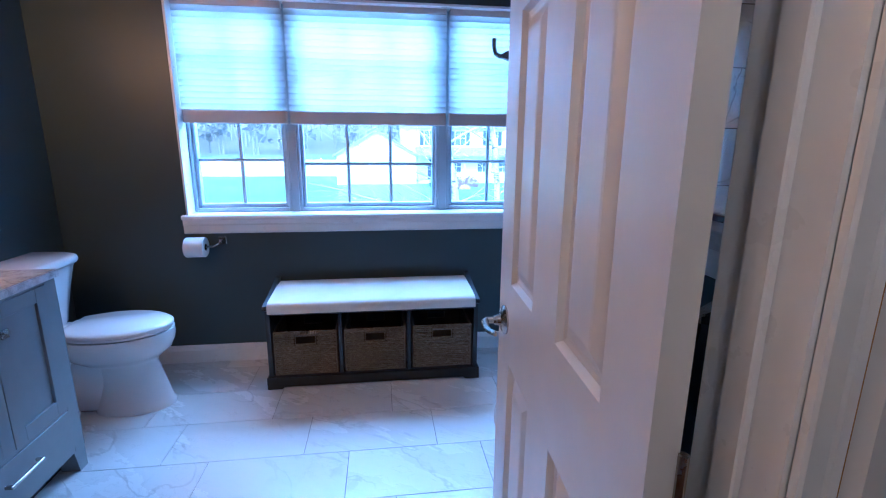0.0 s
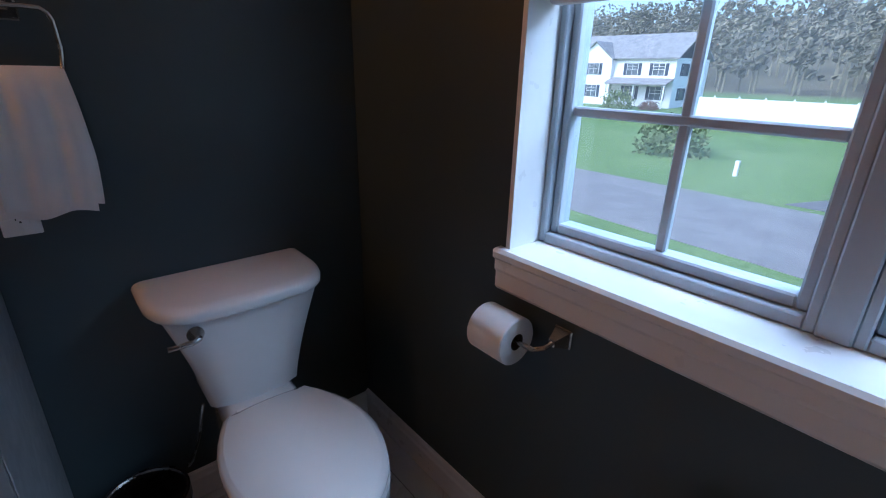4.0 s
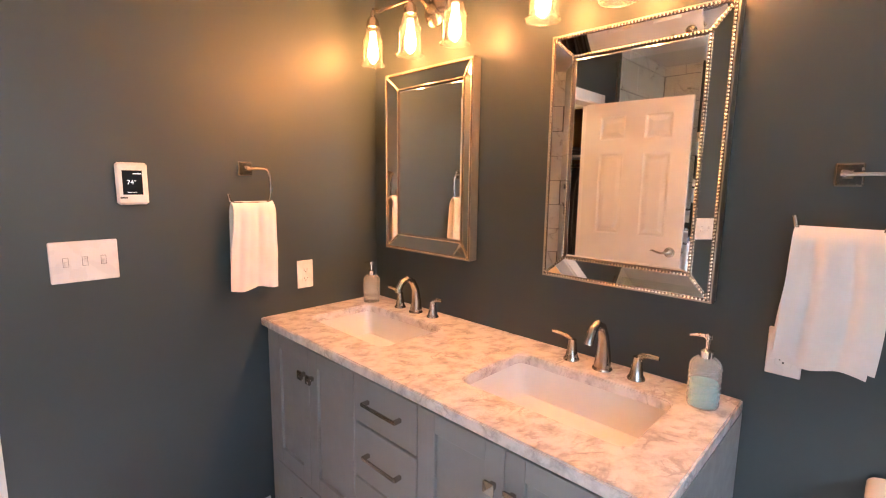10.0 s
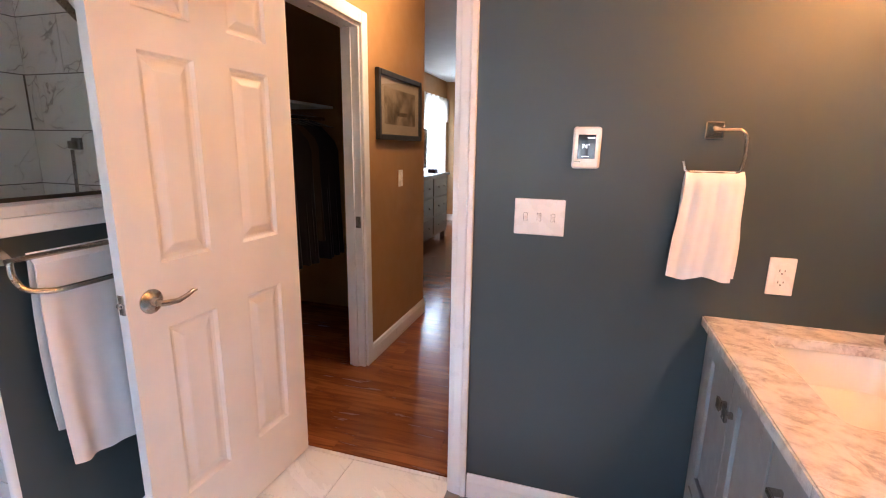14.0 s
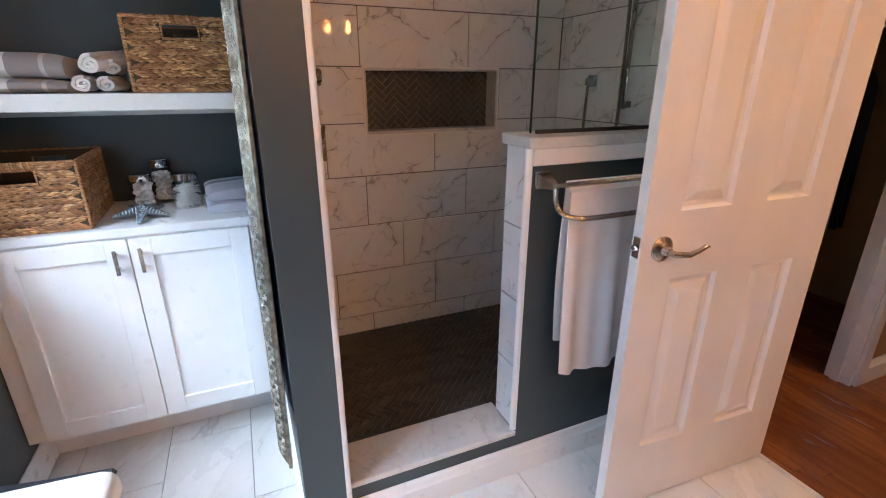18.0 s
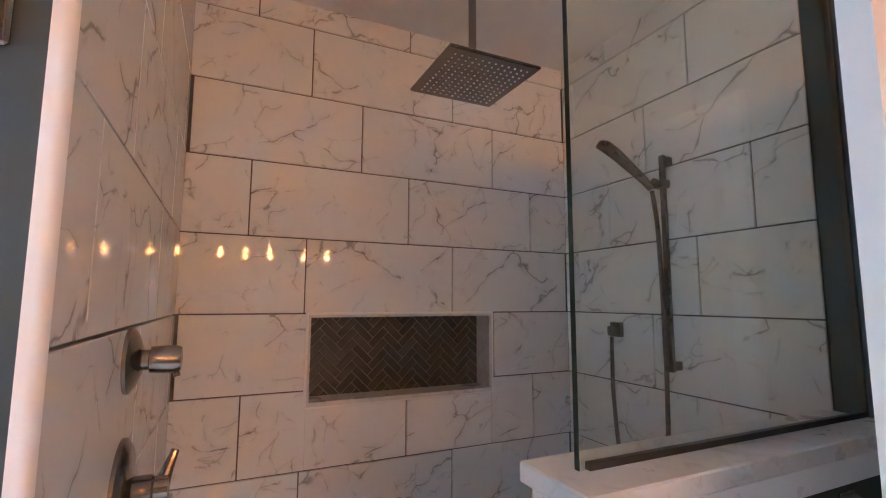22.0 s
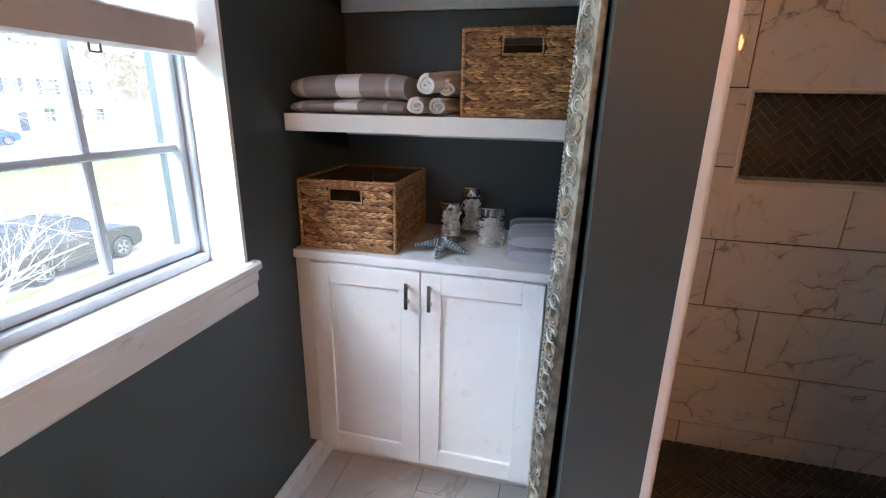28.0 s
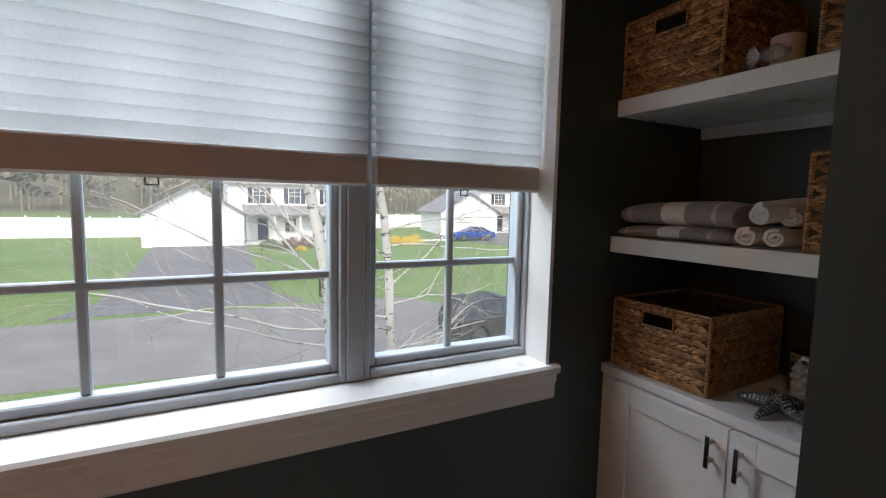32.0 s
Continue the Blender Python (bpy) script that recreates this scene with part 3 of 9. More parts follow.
g.box(WX0, WX1, Y_WIN, Y_WIN + 0.24, 0, WZ0 - 0.03).box(WX0, WX1, Y_WIN, Y_WIN + 0.24, WZ1, Z_CEIL)
structure("wall_north", g, M_WALL, "dark slate-grey painted wall with the wide window")
g = Geo().box(X_BACK, X_BACK + 0.12, -0.0, 0.40, 0, Z_CEIL).box(X_BACK, X_BACK + 0.12, 1.106, Y_WIN, 0, Z_CEIL).box(X_BACK, X_BACK + 0.12, 0.40, 1.106, 0, 1.158).box(X_BACK, X_BACK + 0.12, 0.40, 1.106, 1.458, Z_CEIL)
g.box(X_BACK + 0.12, X_BACK + 0.14, 0.3, 1.2, 1.1, 1.6)
structure("wall_east", g, M_WALL, "dark slate-grey painted wall at the back of the shelf recess")
g = Geo().box(X_PIL, X_BACK, Y_DIV, Y_DIVN, 0, Z_CEIL)
structure("wall_divider", g, M_WALL, "dark slate-grey wall end between shelves and shower")
g = Geo().box(X_HALF, X_HALF_IN, 0, Y_HALF, 0, Z_CAP - 0.035)
structure("wall_half", g, M_WALL, "dark slate-grey half wall under the shower glass")
g = Geo().box(X_HALF, X_HALF_IN + 0.03, Y_HALF, Y_DIV, 0, 0.162)
structure("shower_curb", g, M_WALL, "dark painted curb below the shower entrance")
g = Geo().box(X_HALF - 0.004, X_HALF_IN + 0.06, Y_HALF - 0.004, Y_DIV + 0.002, 0.162, 0.184, 0.004)
structure("curb_sill", g, M_SILLST, "pale grey stone sill on the shower curb")
g = Geo().box(-0.12, X_BACK + 0.12, -0.115, Y_WIN + 0.24, Z_CEIL, Z_CEIL + 0.08)
structure("ceiling", g, M_CEIL, "white painted bathroom ceiling")
g = Geo().box(0, X_BACK, -0.075, Y_WIN, -0.06, -0.004)
floor = structure("floor", g, M_FGROUT, "pale marble-look floor tiles with grey joints")

# ---- baseboards ----
def baseboard(name, x0, y0, x1, y1, nx, ny, h=0.105, t=0.016, mat=None):
    """A moulded board along a wall from one end to the other; nx, ny point into the room."""
    prof = [(0, 0), (t, 0), (t, h * 0.72), (t * 0.75, h * 0.80), (t * 0.62, h * 0.93), (t * 0.3, h), (0, h)]
    geo = Geo()
    vs = [(x + nx * a, y + ny * a, b) for x, y in ((x0, y0), (x1, y1)) for a, b in prof]
    n = len(prof)
    geo.add(vs, [(i, (i + 1) % n, n + (i + 1) % n, n + i) for i in range(n)] + [tuple(range(n))[::-1], tuple(range(n, 2 * n))])
    return structure(name, geo, mat or M_TRIM, "white moulded baseboard", smooth=False)


baseboard("baseboard_1", 0.0, Y_WIN, X_BACK, Y_WIN, 0, -1, 0.115)
baseboard("baseboard_2", 0.575, 0, DX0 - 0.085, 0, 0, 1)
baseboard("baseboard_3", X_HALF, 0.0, X_HALF, Y_DIV, -1, 0, 0.115, 0.02)
baseboard("baseboard_4", X_PIL, Y_DIV, X_PIL, Y_DIVN, -1, 0)
baseboard("baseboard_5", X_PIL, Y_DIVN, 3.16, Y_DIVN, 0, 1)
baseboard("baseboard_6", 0, 1.53, 0, Y_WIN, 1, 0)

# ---- window ----
win = tagged(new("window_1"), "wide white vinyl triple window with grilles", "window", "", "structure")
g = Geo()
g.box(WX0 - 0.001, WX0 + 0.012, Y_WIN - 0.002, WY, WZ0, WZ1).box(WX1 - 0.012, WX1 + 0.001, Y_WIN - 0.002, WY, WZ0, WZ1).box(WX0, WX1, Y_WIN - 0.002, WY, WZ1 - 0.012, WZ1 + 0.001)
part("reveal", g, M_TRIM, win, "white painted window reveal")
g = Geo()
g.box(WX0 - 0.027, WX1 + 0.035, Y_WIN - 0.028, WY, WZ0 - 0.03, WZ0, 0.008)
part("window_sill", g, M_TRIM, win, "deep white window sill")
g = Geo().prism([(Y_WIN - 0.018, WZ0 - 0.03), (Y_WIN - 0.018, WZ0 - 0.055), (Y_WIN - 0.012, WZ0 - 0.065), (Y_WIN - 0.012, WZ0 - 0.105), (Y_WIN - 0.004, WZ0 - 0.115), (Y_WIN + 0.01, WZ0 - 0.115), (Y_WIN + 0.01, WZ0 - 0.03)], 0, WX0 - 0.02, WX1 + 0.02)
part("apron", g, M_TRIM, win, "white moulded apron", smooth=False)
UNITS = [(WX0 + 0.012, 1.304, 2, 1.280), (1.354, 2.246, 3, 1.257), (2.296, WX1 - 0.004, 2, 1.274)]
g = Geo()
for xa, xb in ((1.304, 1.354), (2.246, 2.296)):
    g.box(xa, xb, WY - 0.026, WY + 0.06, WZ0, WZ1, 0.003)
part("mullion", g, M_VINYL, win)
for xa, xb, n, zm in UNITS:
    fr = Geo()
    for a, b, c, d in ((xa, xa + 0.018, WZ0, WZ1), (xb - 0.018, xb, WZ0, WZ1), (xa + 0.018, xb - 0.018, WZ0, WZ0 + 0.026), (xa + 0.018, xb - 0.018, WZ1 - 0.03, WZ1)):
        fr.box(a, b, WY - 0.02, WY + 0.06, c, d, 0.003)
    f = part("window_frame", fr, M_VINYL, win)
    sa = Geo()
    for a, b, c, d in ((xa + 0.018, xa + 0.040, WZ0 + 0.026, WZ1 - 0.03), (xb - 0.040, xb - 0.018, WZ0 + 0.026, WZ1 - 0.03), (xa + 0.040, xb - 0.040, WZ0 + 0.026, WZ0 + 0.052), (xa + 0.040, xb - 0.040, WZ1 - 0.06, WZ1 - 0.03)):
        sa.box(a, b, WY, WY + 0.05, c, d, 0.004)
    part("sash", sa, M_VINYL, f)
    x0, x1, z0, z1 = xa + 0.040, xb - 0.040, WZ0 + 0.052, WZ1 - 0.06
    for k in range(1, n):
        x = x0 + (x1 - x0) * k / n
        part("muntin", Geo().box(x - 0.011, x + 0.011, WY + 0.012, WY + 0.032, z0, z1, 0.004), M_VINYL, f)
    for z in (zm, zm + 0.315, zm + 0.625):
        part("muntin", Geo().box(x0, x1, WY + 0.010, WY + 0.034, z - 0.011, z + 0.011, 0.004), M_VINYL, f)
    pn = part("pane", Geo().box(x0 - 0.01, x1 + 0.01, WY + 0.020, WY + 0.024, z0 - 0.01, z1 + 0.01), M_GLASS, f, smooth=False)
    pn.visible_shadow = False

# ---- cellular shades ----
SH_B = 1.496
for xa, xb in ((WX0 + 0.018, 1.318), (1.334, 2.286), (2.306, WX1 - 0.020)):
    th = thing("cellular_shade", pose((xa + xb) / 2, WY - 0.055, SH_B), "white pleated cellular shade half lowered in the window", "window shade", "window shades")
    w = (xb - xa) / 2
    g = Geo()
    n, fine = 17, 6
    z0, z1 = 0.081, WZ1 - 0.045 - SH_B
    prof = [(0.001 + 0.0065 * math.sin(math.pi * i / fine) ** 0.7, z0 + (z1 - z0) * (c + i / fine) / n) for c in range(n) for i in range(fine)] + [(0.001, z1)]
    vs = [(x, -0.012 - d, z) for x in (-w, w) for d, z in prof] + [(x, 0.012 + d, z) for x in (-w, w) for d, z in prof]
    k = len(prof)
    fs = [(i, k + i, k + i + 1, i + 1) for i in range(k - 1)] + [(2 * k + i, 2 * k + i + 1, 3 * k + i + 1, 3 * k + i) for i in range(k - 1)]
    g.add(vs, fs)
    part("pleated_cloth", g, M_SHADE, th, angle=45)
    part("bottom_rail", Geo().box(-w, w, -0.02, 0.02, 0.0, 0.078, 0.006), M_RAIL, th, "beige bottom rail")
    part("head_rail", Geo().box(-w, w, -0.024, 0.024, z1, z1 + 0.045, 0.004), M_RAIL, th)
    part("pull_tab", Geo().tube([(-0.012, -0.012, 0.002), (-0.012, -0.012, -0.016), (0.012, -0.012, -0.016), (0.012, -0.012, 0.002)], 0.0022, 6), M_BLACK, th)

# ---- doorway and door ----
dw = tagged(new("door_1"), "white doorway with moulded casing", "doorway", "", "structure")
g = Geo()
for y, s in ((0.0, 1), (-0.115, -1)):
    for xa, xb, flip in ((DX0 - 0.08, DX0 - 0.005, 1), (DX1 + 0.005, DX1 + 0.08, -1)):
        if flip < 0 and s < 0:
            # the hall's side wall leaves room for a narrow strip only
            g.box(DX1 + 0.005, X_HALL - 0.001, y - 0.014, y, 0.0, DH + 0.08, 0.003)
            continue
        o = (xa, xb) if flip > 0 else (xb, xa)
        prof = [(o[0], y), (o[0], y + s * 0.018), (o[0] + flip * 0.018, y + s * 0.020), (o[0] + flip * 0.026, y + s * 0.014), (o[0] + flip * 0.055, y + s * 0.012), (o[0] + flip * 0.062, y + s * 0.009), (o[1], y + s * 0.007), (o[1], y)]
        g.prism(prof, 2, 0.0, DH + 0.08)
    g.box(DX0 - 0.005, DX1 + 0.004, min(y, y + s * 0.016), max(y, y + s * 0.016), DH + 0.005, DH + 0.08, 0.003)
part("casing", g, M_TRIM, dw, smooth=False)
g = Geo()
g.box(DX0 - 0.02, DX0, -0.115, 0.0, 0, DH).box(DX1, DX1 + 0.02, -0.115, 0.0, 0, DH).box(DX0 - 0.02, DX1 + 0.02, -0.115, 0.0, DH, DH + 0.02)
g.box(DX0, DX0 + 0.011, -0.075, -0.042, 0, DH, 0.002).box(DX1 - 0.011, DX1, -0.075, -0.042, 0, DH, 0.002)
part("jamb", g, M_TRIM, dw)
part("strike_plate", Geo().box(DX0 - 0.001, DX0 + 0.002, -0.036, -0.006, 0.90, 0.96, 0.001), M_NICKEL, dw)


def panel_face(geo, x0, x1, z0, z1, y, s):
    """A raised panel with its moulding on a door's face; s is the way it faces."""
    steps = [(0.0, 0.0), (0.008, 0.012), (0.016, 0.0145), (0.022, 0.0145), (0.048, 0.003), (0.054, 0.002)]
    rows = []
    for ins, deep in steps:
        rows.append([(x0 + ins, y - s * deep, z0 + ins), (x1 - ins, y - s * deep, z0 + ins), (x1 - ins, y - s * deep, z1 - ins), (x0 + ins, y - s * deep, z1 - ins)])
    vs = [p for r in rows for p in r]
    fs = []
    for k in range(len(rows) - 1):
        for i in range(4):
            q = (k * 4 + i, k * 4 + (i + 1) % 4, (k + 1) * 4 + (i + 1) % 4, (k + 1) * 4 + i)
            fs.append(q if s < 0 else q[::-1])
    e = (len(rows) - 1) * 4
    fs.append((e, e + 1, e + 2, e + 3) if s < 0 else (e + 3, e + 2, e + 1, e))
    geo.add(vs, fs)


def six_panel_door(m, width, height, label):
    """A moulded six-panel door, hinged at its own x = 0 and closed along x."""
    th = thing("panel_door", m, label, "door")
    t = 0.0175
    st, mid = 0.121, 0.143
    pw = (width - 2 * st - mid) / 2
    cols = [(st, st + pw), (st + pw + mid, width - st)]
    rws = [(0.243, 0.846), (1.050, 1.652), (1.760, 1.928)]
    xs = [0, cols[0][0], cols[0][1], cols[1][0], cols[1][1], width]
    zs = [0.0] + [z for r in rws for z in r] + [height]
    geo = Geo()
    for s in (1, -1):
        for i in range(5):
            for k in range(len(zs) - 1):
                a, b, c, d = xs[i], xs[i + 1], zs[k], zs[k + 1]
                if i % 2 == 1 and k % 2 == 1:
                    panel_face(geo, a, b, c, d, s * t, s)
                else:
                    q = [(a, s * t, c), (b, s * t, c), (b, s * t, d), (a, s * t, d)]
                    geo.add(q, [(0, 1, 2, 3) if s < 0 else (3, 2, 1, 0)])
    geo.add([(0, -t, 0), (0, t, 0), (0, t, height), (0, -t, height)], [(3, 2, 1, 0)])
    geo.add([(width, -t, 0), (width, t, 0), (width, t, height), (width, -t, height)], [(0, 1, 2, 3)])
    geo.add([(0, -t, 0), (width, -t, 0), (width, t, 0), (0, t, 0)], [(3, 2, 1, 0)])
    geo.add([(0, -t, height), (width, -t, height), (width, t, height), (0, t, height)], [(0, 1, 2, 3)])
    leaf = part("door_leaf", geo, M_DOOR, th, smooth=False)
    part("latch_plate", Geo().box(width - 0.001, width + 0.002, -0.012, 0.012, 0.922, 0.982, 0.001), M_CHROME, leaf)
    part("latch_bolt", Geo().lathe([(0.009, 0), (0.009, 0.010), (0.006, 0.012)], 10, pose(width + 0.001, 0, 0.952, 0, 90, 0)), M_CHROME, leaf)
    for s in (1, -1):
        hx, hz = width - 0.074, 0.944
        h = part("lever_rose", Geo().lathe([(0.037, 0), (0.037, 0.004), (0.030, 0.009), (0.015, 0.014), (0.011, 0.03), (0.0, 0.031)], 20, pose(hx, s * t, hz, -90 * s, 0, 0)), M_NICKEL, leaf, "satin nickel door lever")
        pts = [(hx, s * (t + 0.028), hz), (hx, s * (t + 0.048), hz), (hx - 0.012, s * (t + 0.055), hz), (hx - 0.045, s * (t + 0.055), hz - 0.004), (hx - 0.08, s * (t + 0.053), hz + 0.003), (hx - 0.105, s * (t + 0.05), hz + 0.011), (hx - 0.118, s * (t + 0.049), hz + 0.010)]
        part("lever", Geo().tube(pts, [0.009, 0.009, 0.009, 0.008, 0.007, 0.0065, 0.004], 10), M_NICKEL, h)
    for hz in (0.25, 1.02, 1.80):
        part("hinge", Geo().lathe([(0.006, -0.045), (0.006, 0.045)], 10, pose(-0.004, -t - 0.002, hz)).box(0.0, 0.028, -t - 0.0015, -t + 0.001, hz - 0.045, hz + 0.045), M_NICKEL, leaf)
    return th


six_panel_door(pose(2.1575, -0.046, 0.012, 0, 0, 87.0), 0.758, 2.03, "white six-panel door standing open into the bathroom")

# ---- vanity ----
VW, VD, VZ = 1.544, 0.580, 0.89


def bar_pull(parent, x, y0, y1, z, out=0.028):
    g = Geo().box(x + out - 0.006, x + out, y0, y1, z - 0.006, z + 0.006, 0.0015)
    g.box(x, x + out - 0.003, y0, y0 + 0.011, z - 0.006, z + 0.006, 0.001).box(x, x + out - 0.003, y1 - 0.011, y1, z - 0.006, z + 0.006, 0.001)
    return part("bar_pull", g, M_NICKEL, parent, "brushed nickel bar pull")


def shaker(parent, name, x, y0, y1, z0, z1, rail=0.055, mat=None):
    """A framed front with a sunk panel, facing +x."""
    mat = mat or M_VAN
    g = Geo()
    for a, b, c, d in ((y0, y0 + rail, z0, z1), (y1 - rail, y1, z0, z1), (y0 + rail, y1 - rail, z0, z0 + rail), (y0 + rail, y1 - rail, z1 - rail, z1)):
        g.box(x, x + 0.019, a, b, c, d, 0.0015)
    g.box(x, x + 0.008, y0 + rail - 0.002, y1 - rail + 0.002, z0 + rail - 0.002, z1 - rail + 0.002)
    return part(name, g, mat, parent)


van = thing("vanity_cabinet", pose(0, 0.012, 0), "grey painted double vanity cabinet with shaker doors", "cabinet")
VF = 0.560
g = Geo()
g.box(0.004, VF - 0.02, 0.0, 0.018, 0.10, VZ - 0.032).box(0.004, VF - 0.02, 1.512, 1.53, 0.10, VZ - 0.032)
g.box(0.004, 0.016, 0.018, 1.512, 0.10, VZ - 0.032).box(0.016, VF - 0.02, 0.018, 1.512, 0.10, 0.118)
part("body", g, M_VAN, van)
g = Geo()
DR0, DR1 = 0.610, 0.894    # drawer column
DL, DRT = 0.044, 0.909     # where the two pairs of doors begin
WL, WR = 0.2745, 0.279     # door widths
ZT, ZB = VZ - 0.048, 0.312  # doors' top and bottom
for a, b in ((0.0, DL - 0.001), (DL + 2 * WL + 0.004, DR0 - 0.001), (DR1 + 0.001, DRT - 0.001), (DRT + 2 * WR + 0.004, 1.53)):
    g.box(VF - 0.02, VF, a, b, 0.10, VZ - 0.032, 0.001)
for a, b in ((DL - 0.001, DL + 2 * WL + 0.004), (DR0 - 0.001, DR1 + 0.001), (DRT - 0.001, DRT + 2 * WR + 0.004)):
    g.box(VF - 0.02, VF - 0.001, a, b, ZT + 0.002, VZ - 0.032).box(VF - 0.02, VF - 0.001, a, b, 0.10, 0.125)
for a, b in ((DL - 0.001, DL + 2 * WL + 0.004), (DRT - 0.001, DRT + 2 * WR + 0.004)):
    g.box(VF - 0.02, VF - 0.001, a, b, 0.297, ZB - 0.002)
part("face_frame", g, M_VAN, van)
for a in (0.0, 1.46):
    part("foot", Geo().prism([(a, 0.0), (a + (0.05 if a == 0 else 0.07), 0.0), (a + 0.07, 0.10), (a, 0.10)] if a == 0 else [(a + 0.02, 0.0), (a + 0.07, 0.0), (a + 0.07, 0.10), (a, 0.10)], 0, VF - 0.075, VF - 0.001), M_VAN, van, smooth=False)
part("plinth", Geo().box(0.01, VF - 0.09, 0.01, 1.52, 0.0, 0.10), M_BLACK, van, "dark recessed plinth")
part("end_panel", Geo().box(0.004, VF, 1.5305, 1.5335, 0.1, VZ - 0.032, 0.001), M_VAN, van)
for base, w in ((DL, WL), (DRT, WR)):
    for k in (0, 1):
        d = shaker(van, "cabinet_door", VF - 0.016, base + k * (w + 0.003), base + k * (w + 0.003) + w, ZB, ZT)
        ky = base + w - 0.027 if k == 0 else base + w + 0.030
        kn = Geo().add([(VF + 0.018, ky - 0.014, 0.728), (VF + 0.018, ky + 0.014, 0.728), (VF + 0.018, ky + 0.014, 0.756), (VF + 0.018, ky - 0.014, 0.756), (VF + 0.025, ky - 0.016, 0.726), (VF + 0.025, ky + 0.016, 0.726), (VF + 0.025, ky + 0.016, 0.758), (VF + 0.025, ky - 0.016, 0.758), (VF + 0.029, ky, 0.742)], [(3, 2, 1, 0), (0, 1, 5, 4), (1, 2, 6, 5), (2, 3, 7, 6), (3, 0, 4, 7), (4, 5, 8), (5, 6, 8), (6, 7, 8), (7, 4, 8)])
        kn.box(VF + 0.002, VF + 0.0185, ky - 0.007, ky + 0.007, 0.735, 0.749)
        part("square_knob", kn, M_NICKEL, d, "square brushed nickel knob", smooth=False)
    dr = part("drawer_front", Geo().box(VF - 0.016, VF + 0.003, base, base + 2 * w + 0.003, 0.127, 0.295, 0.002), M_VAN, van)
    bar_pull(dr, VF + 0.003, base + w - 0.08, base + w + 0.08, 0.22)
for z0, z1 in ((0.689, ZT), (0.500, 0.681), (0.312, 0.492), (0.127, 0.304)):
    dr = part("drawer_front", Geo().box(VF - 0.016, VF + 0.003, DR0 + 0.001, DR1 - 0.001, z0, z1, 0.002), M_VAN, van)
    bar_pull(dr, VF + 0.003, 0.672, 0.832, (z0 + z1) / 2 + 0.006)

# ---- stone top with two sunk basins ----
SINKS = [(0.362, 0.293), (1.186, 0.293)]
SW, SD = 0.475, 0.295


def round_rect(cx, cy, w, d, r, n=5):
    pts = []
    for sx, sy, a in ((1, 1, 0), (-1, 1, 90), (-1, -1, 180), (1, -1, 270)):
        pts += arc(cx + sx * (w / 2 - r), cy + sy * (d / 2 - r), r, a, a + 90, n)
    return pts


top = thing("countertop", pose(0, 0, VZ), "white marble vanity top with grey veins on the cabinet", "countertop")
bm = bmesh.new()
outer = [(0.0, 0.0), (VD, 0.0), (VD, VW), (0.0, VW)]
loops = [[bm.verts.new((x, y, 0)) for x, y in outer]]
for cy, cx in SINKS:
    loops.append([bm.verts.new((x, y, 0)) for x, y in round_rect(cx, cy, SD, SW, 0.03)])
edges = [bm.edges.new((lp[i], lp[(i + 1) % len(lp)])) for lp in loops for i in range(len(lp))]
bmesh.ops.triangle_fill(bm, edges=edges, use_beauty=True, normal=(0, 0, 1))
ret = bmesh.ops.extrude_face_region(bm, geom=bm.faces[:])
bmesh.ops.translate(bm, vec=(0, 0, -0.03), verts=[e for e in ret["geom"] if isinstance(e, bmesh.types.BMVert)])
bmesh.ops.recalc_face_normals(bm, faces=bm.faces[:])
rim = [e for e in bm.edges if len(e.link_faces) == 2 and e.calc_face_angle(0) > 1.2 and all(v.co.z > -0.001 for v in e.verts)]
bmesh.ops.bevel(bm, geom=rim, offset=0.004, segments=2, affect="EDGES")
me = bpy.data.meshes.new("slab")
bm.to_mesh(me)
bm.free()
me.materials.append(M_COUNTER)
part("slab", me, M_COUNTER, top)


def basin(m):
    th = thing("basin", m, "white undermount rectangular basin in the vanity top", "sink", "vanity basins")
    g = Geo()
    rows = [(1.02, 1.02, -0.029), (1.0, 1.0, -0.034), (0.97, 0.965, -0.09), (0.9, 0.9, -0.128), (0.7, 0.7, -0.142), (0.2, 0.2, -0.148)]
    vs, n = [], 24
    for a, b, z in rows:
        vs += [(x, y, z) for x, y in round_rect(0, 0, (SD + 0.012) * a, (SW + 0.012) * b, 0.035)]
    n = len(vs) // len(rows)
    fs = [(k * n + i, (k + 1) * n + i, (k + 1) * n + (i + 1) % n, k * n + (i + 1) % n) for k in range(len(rows) - 1) for i in range(n)]
    fs.append(tuple((len(rows) - 1) * n + i for i in range(n)))
    g.add(vs, fs)
    part("bowl", g, M_PORC, th)
    part("drain", Geo().lathe([(0.0, -0.1475), (0.022, -0.1465), (0.024, -0.144), (0.016, -0.142), (0.0, -0.141)], 18), M_CHROME, th, "chrome drain")
    return th


b0 = basin(pose(SINKS[0][1], SINKS[0][0], VZ))
copy_thing(b0, pose(SINKS[1][1], SINKS[1][0], VZ))


